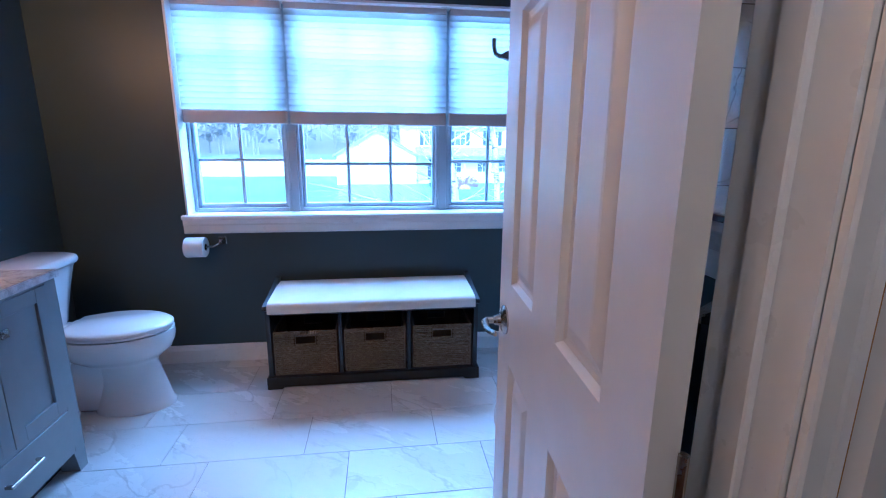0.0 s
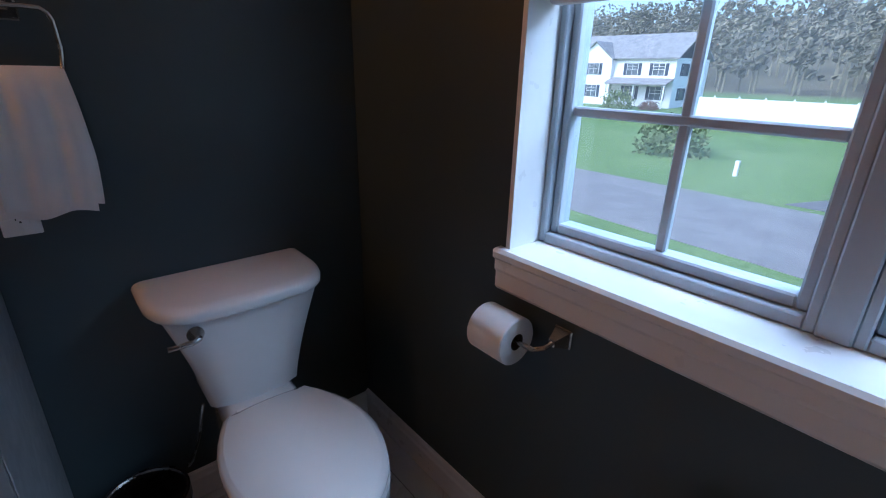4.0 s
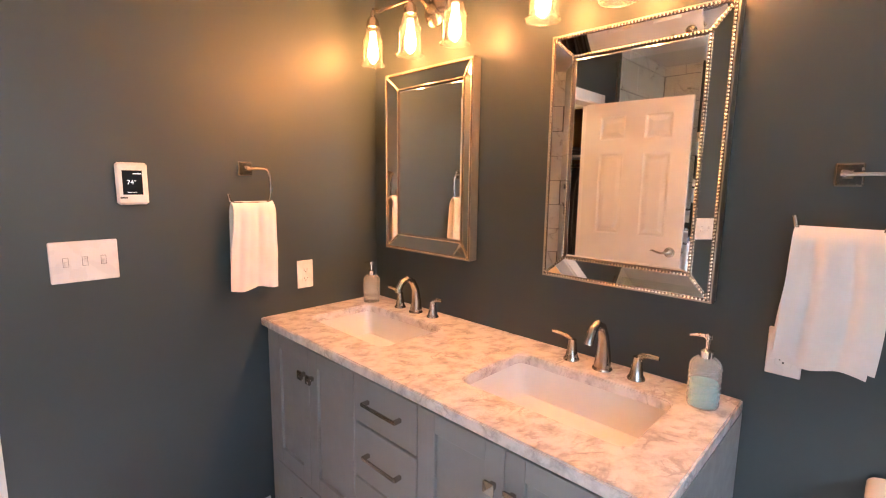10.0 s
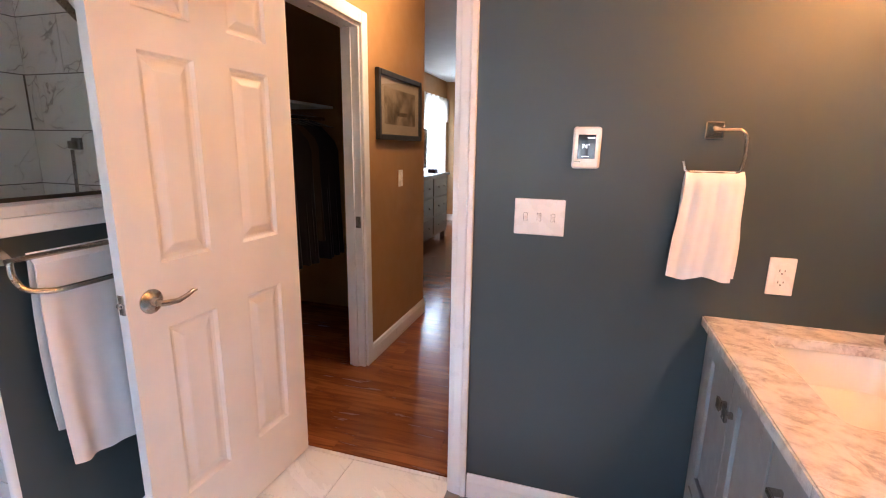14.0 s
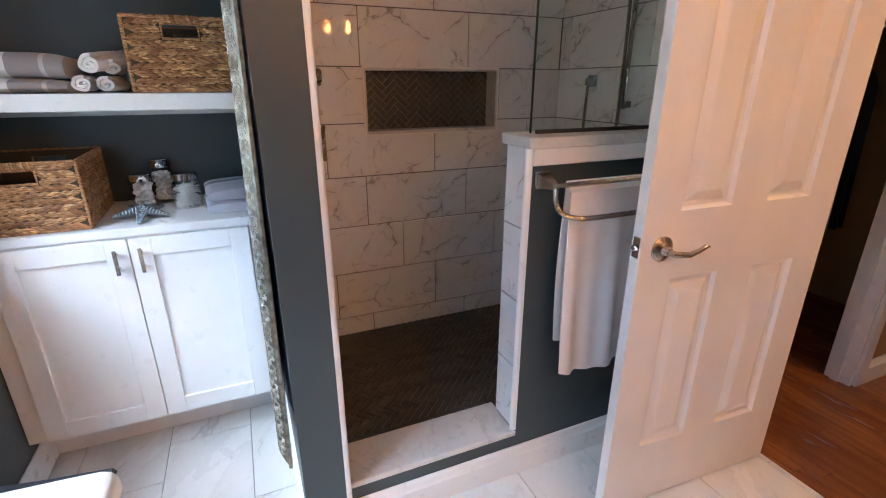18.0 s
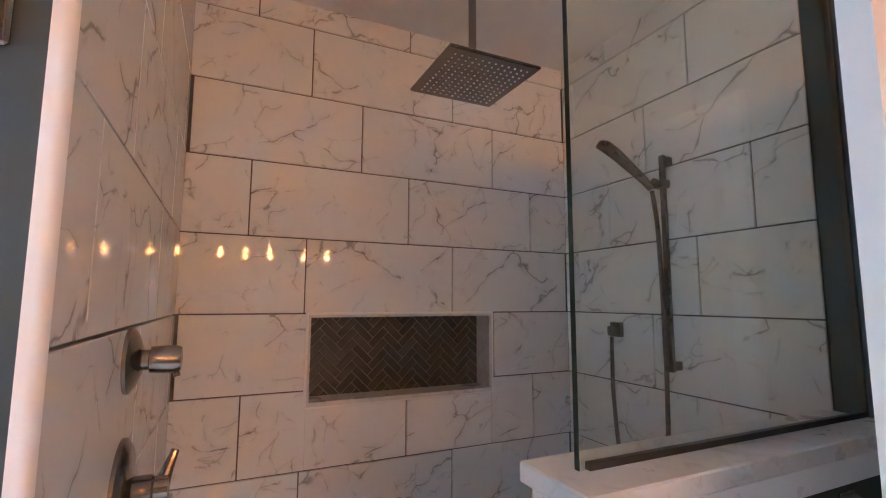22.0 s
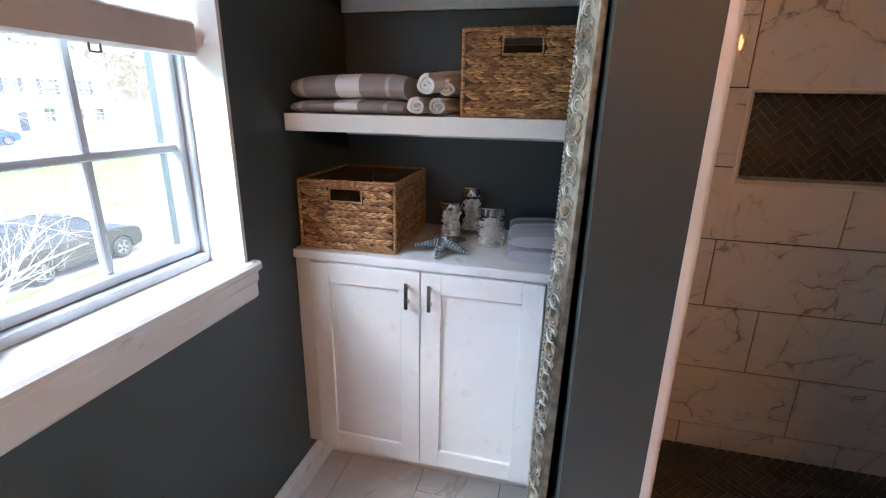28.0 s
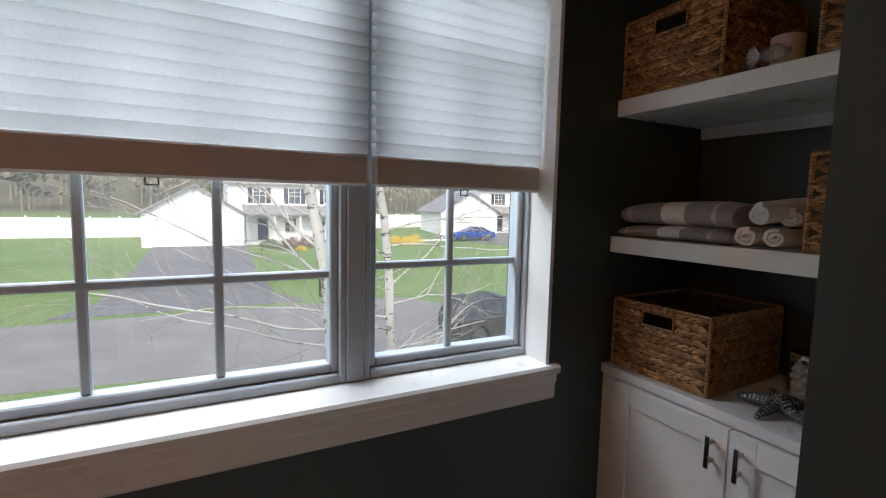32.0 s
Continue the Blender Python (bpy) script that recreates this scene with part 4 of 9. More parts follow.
def faucet(m):
    th = thing("faucet", m, "brushed nickel widespread basin faucet on the marble", "faucet", "vanity faucets")
    g = Geo()
    pts = [(0, 0, 0.0), (-0.002, 0, 0.05), (0.004, 0, 0.10), (0.022, 0, 0.135), (0.05, 0, 0.148), (0.078, 0, 0.138), (0.094, 0, 0.112), (0.098, 0, 0.098)]
    g.tube(pts, [0.026, 0.021, 0.0165, 0.0145, 0.0135, 0.0135, 0.014, 0.0135], 14)
    g.lathe([(0.030, 0), (0.029, 0.004), (0.026, 0.007)], 18)
    part("spout", g, M_NICKEL, th)
    for s in (-1, 1):
        g = Geo().lathe([(0.025, 0), (0.0245, 0.005), (0.019, 0.012), (0.015, 0.035), (0.0125, 0.06), (0.0125, 0.066), (0.0, 0.069)], 16, pose(0, s * 0.102, 0))
        part("handle_base", g, M_NICKEL, th)
        g = Geo().tube([(0, s * 0.102, 0.06), (0.004, s * 0.112, 0.072), (0.009, s * 0.135, 0.079), (0.013, s * 0.165, 0.081)], [0.010, 0.0095, 0.008, 0.006], 10, flat=0.7)
        part("lever", g, M_NICKEL, th)
    return th


f0 = faucet(pose(0.072, SINKS[0][0], VZ))
copy_thing(f0, pose(0.072, SINKS[1][0] + 0.007, VZ))


def soap_bottle(m, liquid, label):
    th = thing("soap_dispenser", m, label, "soap dispenser", "soap dispensers")
    g = Geo()
    nf, nr = 22, 14
    vs = [((0.0355 + (0.0022 if (i + k) % 2 else 0)) * math.cos(2 * math.pi * i / nf), (0.0355 + (0.0022 if (i + k) % 2 else 0)) * math.sin(2 * math.pi * i / nf), 0.006 + 0.0073 * k) for k in range(nr) for i in range(nf)]
    g.add(vs, [f for k in range(nr - 1) for i in range(nf) for f in (((k * nf + i, k * nf + (i + 1) % nf, (k + 1) * nf + i), (k * nf + (i + 1) % nf, (k + 1) * nf + (i + 1) % nf, (k + 1) * nf + i)) if (i + k) % 2 else ((k * nf + i, k * nf + (i + 1) % nf, (k + 1) * nf + (i + 1) % nf), (k * nf + i, (k + 1) * nf + (i + 1) % nf, (k + 1) * nf + i)))])
    g.lathe([(0.0, 0.0), (0.034, 0.0), (0.0365, 0.006)], nf, cap=False)
    g.lathe([(0.0365, 0.101), (0.0355, 0.108), (0.031, 0.117), (0.023, 0.124), (0.015, 0.127), (0.015, 0.134)], nf, cap=False)
    part("bottle", g, M_CUT, th, "diamond-cut clear glass bottle", angle=10).visible_shadow = False
    if liquid:
        part("soap", Geo().lathe([(0.0, 0.004), (0.0335, 0.004), (0.0335, liquid), (0.0, liquid)], 20), M_AQUA if liquid > 0.031 else M_PALE, th, "aqua liquid soap")
    g = Geo().lathe([(0.0165, 0.126), (0.0165, 0.143), (0.011, 0.147), (0.005, 0.15), (0.005, 0.172), (0.009, 0.173), (0.009, 0.184), (0.004, 0.187), (0.0, 0.187)], 14)
    pump = part("pump", g, M_CHROME, th, "chrome pump")
    part("nozzle", Geo().tube([(0, 0, 0.179), (0.006, -0.022, 0.180), (0.009, -0.04, 0.176)], [0.005, 0.0042, 0.003], 8), M_CHROME, pump)
    return th


M_PALE = glassy("clear_soap", (0.8, 0.82, 0.75), 0.05, 1.33)
soap_bottle(pose(0.104, 0.097, VZ), 0.03, "clear cut-glass soap dispenser with chrome pump, nearly empty")
soap_bottle(pose(0.108, 1.476, VZ), 0.062, "cut-glass soap dispenser with chrome pump and aqua soap")

# ---- beaded mirrors ----
def bead_row(geo, a, b, r, step):
    a, b = Vector(a), Vector(b)
    n = max(2, round((b - a).length / step))
    for i in range(n + 1):
        p = a + (b - a) * i / n
        geo.ball(p, r, 6, 4)


def beaded_mirror(m):
    """A mirror with bevelled mirror borders and beading; stands off the wall along x, y is its width."""
    W, H, B = 0.2525, 0.374, 0.064
    th = thing("wall_mirror", m, "wall mirror with mirrored border and champagne beading on the wall", "mirror", "vanity mirrors")
    part("backing", Geo().box(0.0, 0.0155, -W, W, -H, H, 0.002), M_CHAMP, th, "champagne back board")
    for a, b, c, d in ((-W, -W + 0.007, -H, H), (W - 0.007, W, -H, H), (-W + 0.007, W - 0.007, -H, -H + 0.007), (-W + 0.007, W - 0.007, H - 0.007, H)):
        part("edge_rail", Geo().box(0.0155, 0.042, a, b, c, d), M_CHAMP, th, "champagne edge rail")
    iw, ih = W - B, H - B
    g = Geo()
    vs = [(0.0185, -iw, -ih), (0.0185, iw, -ih), (0.0185, iw, ih), (0.0185, -iw, ih)]
    b = 0.012
    g.add(vs, [])
    vs2 = [(0.0215, -iw + b, -ih + b), (0.0215, iw - b, -ih + b), (0.0215, iw - b, ih - b), (0.0215, -iw + b, ih - b)]
    g.add(vs2, [])
    g.f += [(4, 5, 6, 7)] + [(i, (i + 1) % 4, 4 + (i + 1) % 4, 4 + i) for i in range(4)]
    part("glass", g, M_MIRROR, th, smooth=False)
    o = [(-W + 0.008, -H + 0.008), (W - 0.008, -H + 0.008), (W - 0.008, H - 0.008), (-W + 0.008, H - 0.008)]
    q = [(-iw, -ih), (iw, -ih), (iw, ih), (-iw, ih)]
    for i in range(4):
        j = (i + 1) % 4
        g = Geo().add([(0.042, *o[i]), (0.042, *o[j]), (0.0225, *q[j]), (0.0225, *q[i])], [(0, 1, 2, 3)])
        g.add([(0.0165, *o[i]), (0.0165, *o[j]), (0.0165, *q[j]), (0.0165, *q[i])], [(3, 2, 1, 0)])
        part("border_panel", g, M_MIRROR, th, "mirrored border panel", smooth=False)
    g = Geo()
    for i in range(4):
        j = (i + 1) % 4
        bead_row(g, (0.0445, *o[i]), (0.0445, *o[j]), 0.0037, 0.0092)
        bead_row(g, (0.0265, *q[i]), (0.0265, *q[j]), 0.0037, 0.0092)
        bead_row(g, (0.0445, *o[i]), (0.0265, *q[i]), 0.0037, 0.0092)
    tagged(part("beading", g, M_BEAD, th, "champagne beads"), kind="stuff")
    # added dark strips under the rows: shaded bead gaps as colour
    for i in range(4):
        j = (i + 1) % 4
        part("bead_channel", Geo().tube([(0.0385, *o[i]), (0.0385, *o[j])], 0.0056, 6).tube([(0.0208, *q[i]), (0.0208, *q[j])], 0.0056, 6).tube([(0.0385, *o[i]), (0.0208, *q[i])], 0.0056, 6), M_GAPSHADE, th, "dark strip for the shade between the beads")
    return th


m0 = beaded_mirror(pose(0.002, 0.380, 1.513))
copy_thing(m0, pose(0.002, 1.206, 1.511))

# ---- vanity lights ----
def vanity_light(m):
    th = thing("vanity_light", m, "nickel three-bulb vanity light with clear glass shades", "wall lamp", "vanity lights")
    part("backplate", Geo().lathe([(0.062, 0), (0.062, 0.006), (0.05, 0.014), (0.02, 0.02), (0.014, 0.05)], 24, pose(0, 0, 0.115, 0, 90, 0)), M_NICKEL, th)
    part("arm_bar", Geo().tube([(0.05, 0, 0.115), (0.075, 0, 0.135), (0.1, 0, 0.14)], 0.008, 10).tube([(0.1, -0.245, 0.14), (0.1, 0.245, 0.14)], 0.0065, 10), M_NICKEL, th)
    for y in (-0.23, 0.0, 0.23):
        g = Geo().lathe([(0.0, 0.155), (0.008, 0.152), (0.010, 0.142), (0.008, 0.132), (0.014, 0.128), (0.022, 0.118), (0.026, 0.102), (0.027, 0.088), (0.024, 0.087)], 18, pose(0.135, y, -0.02))
        g.tube([(0.1, y, 0.14), (0.135, y, 0.14)], 0.006, 8)
        lamp = part("socket", g, M_NICKEL, th)
        g = Geo().lathe([(0.026, 0.080), (0.031, 0.074), (0.034, 0.056), (0.036, 0.046), (0.0415, 0.041), (0.0435, 0.036), (0.042, 0.031), (0.0415, 0.0), (0.042, -0.030), (0.045, -0.046), (0.050, -0.055), (0.052, -0.057), (0.052, -0.060), (0.049, -0.0595)], 26, pose(0.135, y, -0.02), cap=False)
        sh = part("glass_shade", g, M_SHADEGL, lamp, "clear bell glass shade")
        sh.visible_shadow = False
        g = Geo().lathe([(0.0, -0.058), (0.006, -0.055), (0.016, -0.043), (0.022, -0.026), (0.0215, -0.008), (0.016, 0.02), (0.0115, 0.042), (0.011, 0.066)], 16, pose(0.135, y, -0.015))
        bl = part("bulb", g, M_BULB, lamp, "glowing warm filament bulb")
        bl.visible_shadow = False
    return th


l0 = vanity_light(pose(0.0, 0.392, 1.988))
copy_thing(l0, pose(0.0, 1.202, 1.988))

# ---- towel rings with hand towels ----
def towel_ring(m):
    th = thing("towel_ring", m, "brushed nickel open towel ring on the wall", "towel ring", "towel rings")
    g = Geo().box(0.0, 0.007, -0.026, 0.026, -0.026, 0.026, 0.003)
    g.prism([(-0.026, -0.02), (0.026, -0.02), (0.01, -0.006), (-0.01, -0.006)], 0, 0.007, 0.007001)
    g.add([(0.007, -0.022, -0.022), (0.007, 0.022, -0.022), (0.007, 0.022, 0.022), (0.007, -0.022, 0.022), (0.04, -0.009, -0.009), (0.04, 0.009, -0.009), (0.04, 0.009, 0.009), (0.04, -0.009, 0.009)], [(4, 5, 6, 7), (0, 1, 5, 4), (1, 2, 6, 5), (2, 3, 7, 6), (3, 0, 4, 7)])
    part("post", g, M_NICKEL, th, smooth=False)
    pts = [(0.042, -0.012, 0.0), (0.043, 0.03, 0.001)] + [(0.043, 0.05 + 0.028 * math.sin(radians(a)), -0.028 + 0.03 * math.cos(radians(a))) for a in (20, 50, 80)]
    pts += [(0.043, 0.08, -0.08), (0.043, 0.074, -0.118), (0.043, 0.06, -0.127), (0.043, -0.06, -0.127), (0.043, -0.076, -0.118), (0.043, -0.082, -0.092)]
    part("ring", Geo().tube(pts, 0.0052, 8), M_NICKEL, th)
    return th


def hand_towel(m, w, drop, back, seed, label):
    """A towel gathered over a ring: front and back falls and the fold on top."""
    def fn(u, v):
        s = v * 2 - 1
        spread = 0.88 + 0.14 * min(1.0, abs(s) * 1.6)
        x0 = (u - 0.5) * w * spread
        fall = drop if s > 0 else back
        z = -abs(s) * fall
        fold = math.sin(u * 15 + seed) * 0.0055 * (1 - 0.55 * abs(s)) + math.sin(u * 31 + seed * 2 + s) * 0.0018 + noise.noise(Vector((u * 3 + seed, s * 4, 0))) * 0.005
        thick = 0.017 * min(1, abs(s) * 14)
        d = (thick + fold * min(1, abs(s) * 5)) if s > 0 else (-thick * 0.9 + fold * 0.4 * min(1, abs(s) * 5))
        return (d, x0 + 0.012 * math.sin(s * 2.2 + seed) * abs(s), z + 0.006 * math.sin(u * 9 + seed) * abs(s) + 0.005)
    g = Geo().sheet(fn, 40, 40, thick=0.005)
    return solo("hand_towel", g, M_TOWEL, label, "towel", "hand towels", m=m)


towel_ring(pose(0.0, 1.691, 1.467))
towel_ring(pose(0.618, 0.0, 1.477, 0, 0, 90))
hand_towel(pose(0.043, 1.689, 1.343), 0.175, 0.30, 0.325, 1.0, "white terry hand towel hanging from a towel ring")
hand_towel(pose(0.612, 0.043, 1.347, 0, 0, 90), 0.178, 0.325, 0.32, 2.6, "white terry hand towel hanging from a towel ring")

# ---- wall plates ----
def duplex(m, label):
    th = thing("outlet", m, label, "outlet", "outlets")
    part("plate", Geo().box(0, 0.006, -0.036, 0.036, -0.059, 0.059, 0.002), M_WHITEPL, th)
    part("receptacle", Geo().box(0.006, 0.008, -0.0165, 0.0165, -0.034, 0.034, 0.001), M_WHITEPL, th)
    for z in (-0.017, 0.019):
        for y, w, lo, hi in ((-0.007, 0.001, -0.004, 0.004), (0.007, 0.001, -0.003, 0.003), (0.0, 0.002, -0.011, -0.007)):
            part("slot", Geo().box(0.0079, 0.0085, y - w, y + w, z + lo, z + hi), M_BLACK, th)
    return th


duplex(pose(0.383, 0.0, 1.042, 0, 0, 90), "white duplex outlet on the grey wall beside the vanity")
duplex(pose(0.0, 1.617, 1.040), "white outlet plate half hidden by the hand towel")
sw = thing("light_switch", pose(1.124, 0.0, 1.182, 0, 0, 90), "white three-gang switch plate on the grey wall", "light switch")
part("plate", Geo().box(0, 0.006, -0.086, 0.086, -0.063, 0.063, 0.003), M_WHITEPL, sw)
for k, y in enumerate((-0.047, 0.0, 0.047)):
    # dark box paints the thin shadow line round each toggle
    part("slot", Geo().box(0.0055, 0.0064, -0.007 + y, 0.007 + y, -0.0138, 0.0138), M_GROUT, sw, smooth=False)
    part("toggle", Geo().box(0.005, 0.0075, -0.006 + y, 0.006 + y, -0.013, 0.013, 0.0005).box(0.006, 0.018, -0.004 + y, 0.004 + y, *((-0.002, 0.009) if k == 1 else (-0.009, 0.002)), 0.001), M_WHITEPL, sw)
tm = thing("thermostat", pose(0.985, 0.0, 1.419, 0, 0, 90), "white floor-heating thermostat with a lit display", "thermostat")
part("case", Geo().box(0, 0.018, -0.044, 0.044, -0.067, 0.067, 0.007), M_WHITEPL, tm)
M_SCREEN = plain("thermostat_screen", (0.012, 0.018, 0.028), 0.03, vary=0.02, rough_vary=0.0)
M_SCRTXT = glow("thermostat_digits", (0.75, 0.85, 0.95), 0.1)
part("display", Geo().box(0.0175, 0.0186, -0.0275, 0.0275, -0.035, 0.042), M_SCREEN, tm, "dark display", smooth=False)
for ya, yb, za, zb in ((0.002, 0.026, 0.030, 0.033), (-0.015, 0.010, -0.028, -0.0265)):
    part("display_bar", Geo().box(0.0186, 0.0189, ya, yb, za, zb), M_SCRTXT, tm, smooth=False)
part("badge", Geo().box(0.0178, 0.0184, -0.036, -0.016, -0.047, -0.0425), M_NICKEL, tm, smooth=False)
fc = bpy.data.curves.new("digits", "FONT")
fc.body, fc.size, fc.extrude, fc.align_x, fc.align_y = "74°", 0.019, 0.0001, "CENTER", "CENTER"
fc.materials.append(M_SCRTXT)
fo = new("reading", fc)
fo.parent = tm
fo.matrix_basis = pose(0.0189, -0.002, 0.004, 90, 0, 90)

# ---- toilet ----
def egg(cx, cy, back, front, half, n=32, sq=2.3):
    """An outline that is round in front (+x) and squarer at the back."""
    pts = []
    for i in range(n):
        a = 2 * math.pi * i / n
        c, s = math.cos(a), math.sin(a)
        r = front if c > 0 else back
        e = 2.0 if c > 0 else sq
        pts.append((cx + r * math.copysign(abs(c) ** (2 / e), c), cy + half * math.copysign(abs(s) ** (2 / e), s)))
    return pts


def lid_egg(inset):
    """Seat outline: round in front, tapering to a narrow straight back."""
    pts = []
    for i in range(36):
        a = 2 * math.pi * i / 36
        c, q = math.cos(a), math.sin(a)
        if c > -0.2:
            pts.append((0.49 + (0.266 - inset) * c, (0.190 - inset) * q + 0.006))
        else:
            k = (-c - 0.2) / 0.8
            if k < 0.75:
                pts.append((0.438 - 0.17 * k / 0.75, math.copysign(0.186 - 0.067 * (k / 0.75) ** 1.5 - inset, q) + 0.006 * (1 - k / 0.75)))
            else:
                pts.append((0.268 - 0.012 * (k - 0.75) / 0.25 + inset, (0.119 - inset) * q / 0.6 if abs(q) < 0.6 else math.copysign(0.119 - inset, q)))
    return pts


toi = thing("toilet", pose(0.0, 2.030, 0), "white two-piece toilet with a closed lid", "toilet")
rows = [(0.0, 0.52, 0.19, 0.200, 0.122), (0.018, 0.52, 0.19, 0.199, 0.121), (0.03, 0.515, 0.185, 0.192, 0.114), (0.10, 0.51, 0.175, 0.178, 0.102), (0.18, 0.50, 0.17, 0.162, 0.094), (0.232, 0.49, 0.19, 0.158, 0.095), (0.252, 0.487, 0.215, 0.172, 0.112), (0.272, 0.484, 0.24, 0.205, 0.138), (0.30, 0.478, 0.258, 0.245, 0.164), (0.335, 0.47, 0.265, 0.27, 0.178), (0.375, 0.47, 0.265, 0.277, 0.186), (0.395, 0.47, 0.265, 0.275, 0.185)]
g = Geo()
zz = [r[0] * 1.075 for r in rows]
ring_band(g, lambda z: [(x + 0.012, y * 1.04 + 0.012 * min(1, z / 0.3)) for x, y in egg(rows[min(range(len(zz)), key=lambda i: abs(zz[i] - z))][1], 0, *rows[min(range(len(zz)), key=lambda i: abs(zz[i] - z))][2:])], zz)
g.box(0.06, 0.30, -0.105, 0.105, 0.27, 0.452, 0.02).box(0.16, 0.46, -0.085, 0.085, 0.0, 0.3, 0.03)
part("bowl", g, M_PORC, toi, angle=50)
g = Geo()
ring_band(g, lambda z: lid_egg(0.004 + 0.004 * (z > 0.443) + 0.004 * (z < 0.431)), [0.4292, 0.432, 0.442, 0.4455])
part("seat", g, M_PORC, toi)
g = Geo()
ring_band(g, lambda z: lid_egg(-0.003 + 0.02 * max(0, (z - 0.46) / 0.012)), [0.4495, 0.453, 0.461, 0.466, 0.470, 0.472])
part("lid", g, M_PORC, toi, "closed white lid", angle=60)
for y in (-0.07, 0.07):
    part("hinge_cap", Geo().box(0.245, 0.275, y - 0.02, y + 0.02, 0.427, 0.462, 0.008), M_PORC, toi)


def tank_line(z):
    k = max(0.0, min(1.0, (z - 0.45) / 0.32))
    half = 0.130 + 0.08 * k ** 1.35
    dep = 0.205 + 0.03 * k
    return [(0.012, -half), (dep - 0.03, -half)] + [(x, y) for x, y in ((dep - 0.012, -half + 0.012), (dep + 0.004, -half * 0.55), (dep + 0.01, 0), (dep + 0.004, half * 0.55), (dep - 0.012, half - 0.012))] + [(dep - 0.03, half), (0.012, half)]


g = Geo()
ring_band(g, tank_line, [0.452, 0.46, 0.5, 0.56, 0.62, 0.68, 0.73, 0.755, 0.765])
part("tank", g, M_PORC, toi, angle=50)
g = Geo()


def lid_line(z):
    s = 0.004 if z < 0.77 else 0.0 if z < 0.795 else 0.004 if z < 0.80 else 0.011 if z < 0.805 else 0.026
    half, front, back = 0.238 - s, 0.278 - s, 0.11
    curve = [(back + (front - back) * (1 - 0.13 * u * u) * max(0.0, 1 - abs(u) ** 7) ** 0.5, half * u) for u in [math.sin(math.pi / 2 * k / 12) for k in range(-12, 13)]]
    return [(0.008, -half)] + curve + [(0.008, half)]


ring_band(g, lid_line, [0.766, 0.772, 0.79, 0.797, 0.803, 0.807])
part("tank_lid", g, M_PORC, toi, angle=50)
g = Geo().lathe([(0.021, 0), (0.021, 0.004), (0.015, 0.012), (0.010, 0.03), (0.0, 0.032)], 18, pose(0.232, -0.142, 0.722, 0, 90, 0))
fl = part("flush_rose", g, M_NICKEL, toi, "brushed nickel flush handle")
part("flush_lever", Geo().tube([(0.258, -0.139, 0.720), (0.263, -0.154, 0.717), (0.262, -0.189, 0.715), (0.260, -0.211, 0.715)], [0.008, 0.0075, 0.0065, 0.0075], 10), M_NICKEL, fl)
for y in (-0.1, 0.1):
    part("bolt_cap", Geo().ball((0.3, y, 0.02), (0.013, 0.013, 0.016), 10, 6), M_PORC, toi)
part("supply_hose", Geo().tube([(0.03, -0.2, 0.16), (0.06, -0.19, 0.2), (0.085, -0.16, 0.3), (0.085, -0.135, 0.405)], 0.006, 8), M_NICKEL, toi, "braided supply hose")

# ---- waste bin between vanity and toilet ----
bn = thing("waste_bin", pose(0.18, 1.70, 0), "small dark round waste bin on the floor", "bin")
part("bucket", Geo().lathe([(0.0, 0.0), (0.085, 0.0), (0.09, 0.01), (0.105, 0.24), (0.108, 0.245), (0.104, 0.25), (0.1, 0.245), (0.086, 0.012), (0.0, 0.012)], 28), M_BRONZE, bn)
part("liner", Geo().lathe([(0.112, 0.215), (0.111, 0.251), (0.106, 0.253), (0.098, 0.2)], 28, cap=False), M_BLACK, bn, "black bin liner")

# ---- toilet paper ----
tp = thing("paper_holder", pose(0.896, Y_WIN, 0.797), "brushed nickel toilet paper holder below the window", "toilet paper holder")
g = Geo().box(-0.024, 0.024, -0.007, 0, -0.024, 0.024, 0.003)
g.add([(-0.02, -0.007, -0.02), (0.02, -0.007, -0.02), (0.02, -0.007, 0.02), (-0.02, -0.007, 0.02), (-0.008, -0.045, -0.008), (0.008, -0.045, -0.008), (0.008, -0.045, 0.008), (-0.008, -0.045, 0.008)], [(4, 5, 6, 7), (0, 1, 5, 4), (1, 2, 6, 5), (2, 3, 7, 6), (3, 0, 4, 7)])
part("post", g, M_NICKEL, tp, smooth=False)
part("arm", Geo().tube([(0, -0.04, 0), (-0.005, -0.062, -0.008), (-0.03, -0.072, -0.022), (-0.195, -0.072, -0.025), (-0.205, -0.072, -0.016)], 0.0062, 8), M_NICKEL, tp)
tr = thing("toilet_roll", pose(0.765, Y_WIN - 0.072, 0.772, 0, 90, 0), "white toilet paper roll on its holder", "toilet paper")
part("paper", Geo().lathe([(0.021, -0.055), (0.0575, -0.055), (0.060, -0.052), (0.060, 0.052), (0.0575, 0.055), (0.021, 0.055)], 32, cap=False), M_PAPER, tr)
part("core", Geo().lathe([(0.021, -0.0549), (0.0195, -0.0549), (0.0195, 0.0549), (0.021, 0.0549)], 24, cap=False), M_DARKIN, tr, "grey card core")

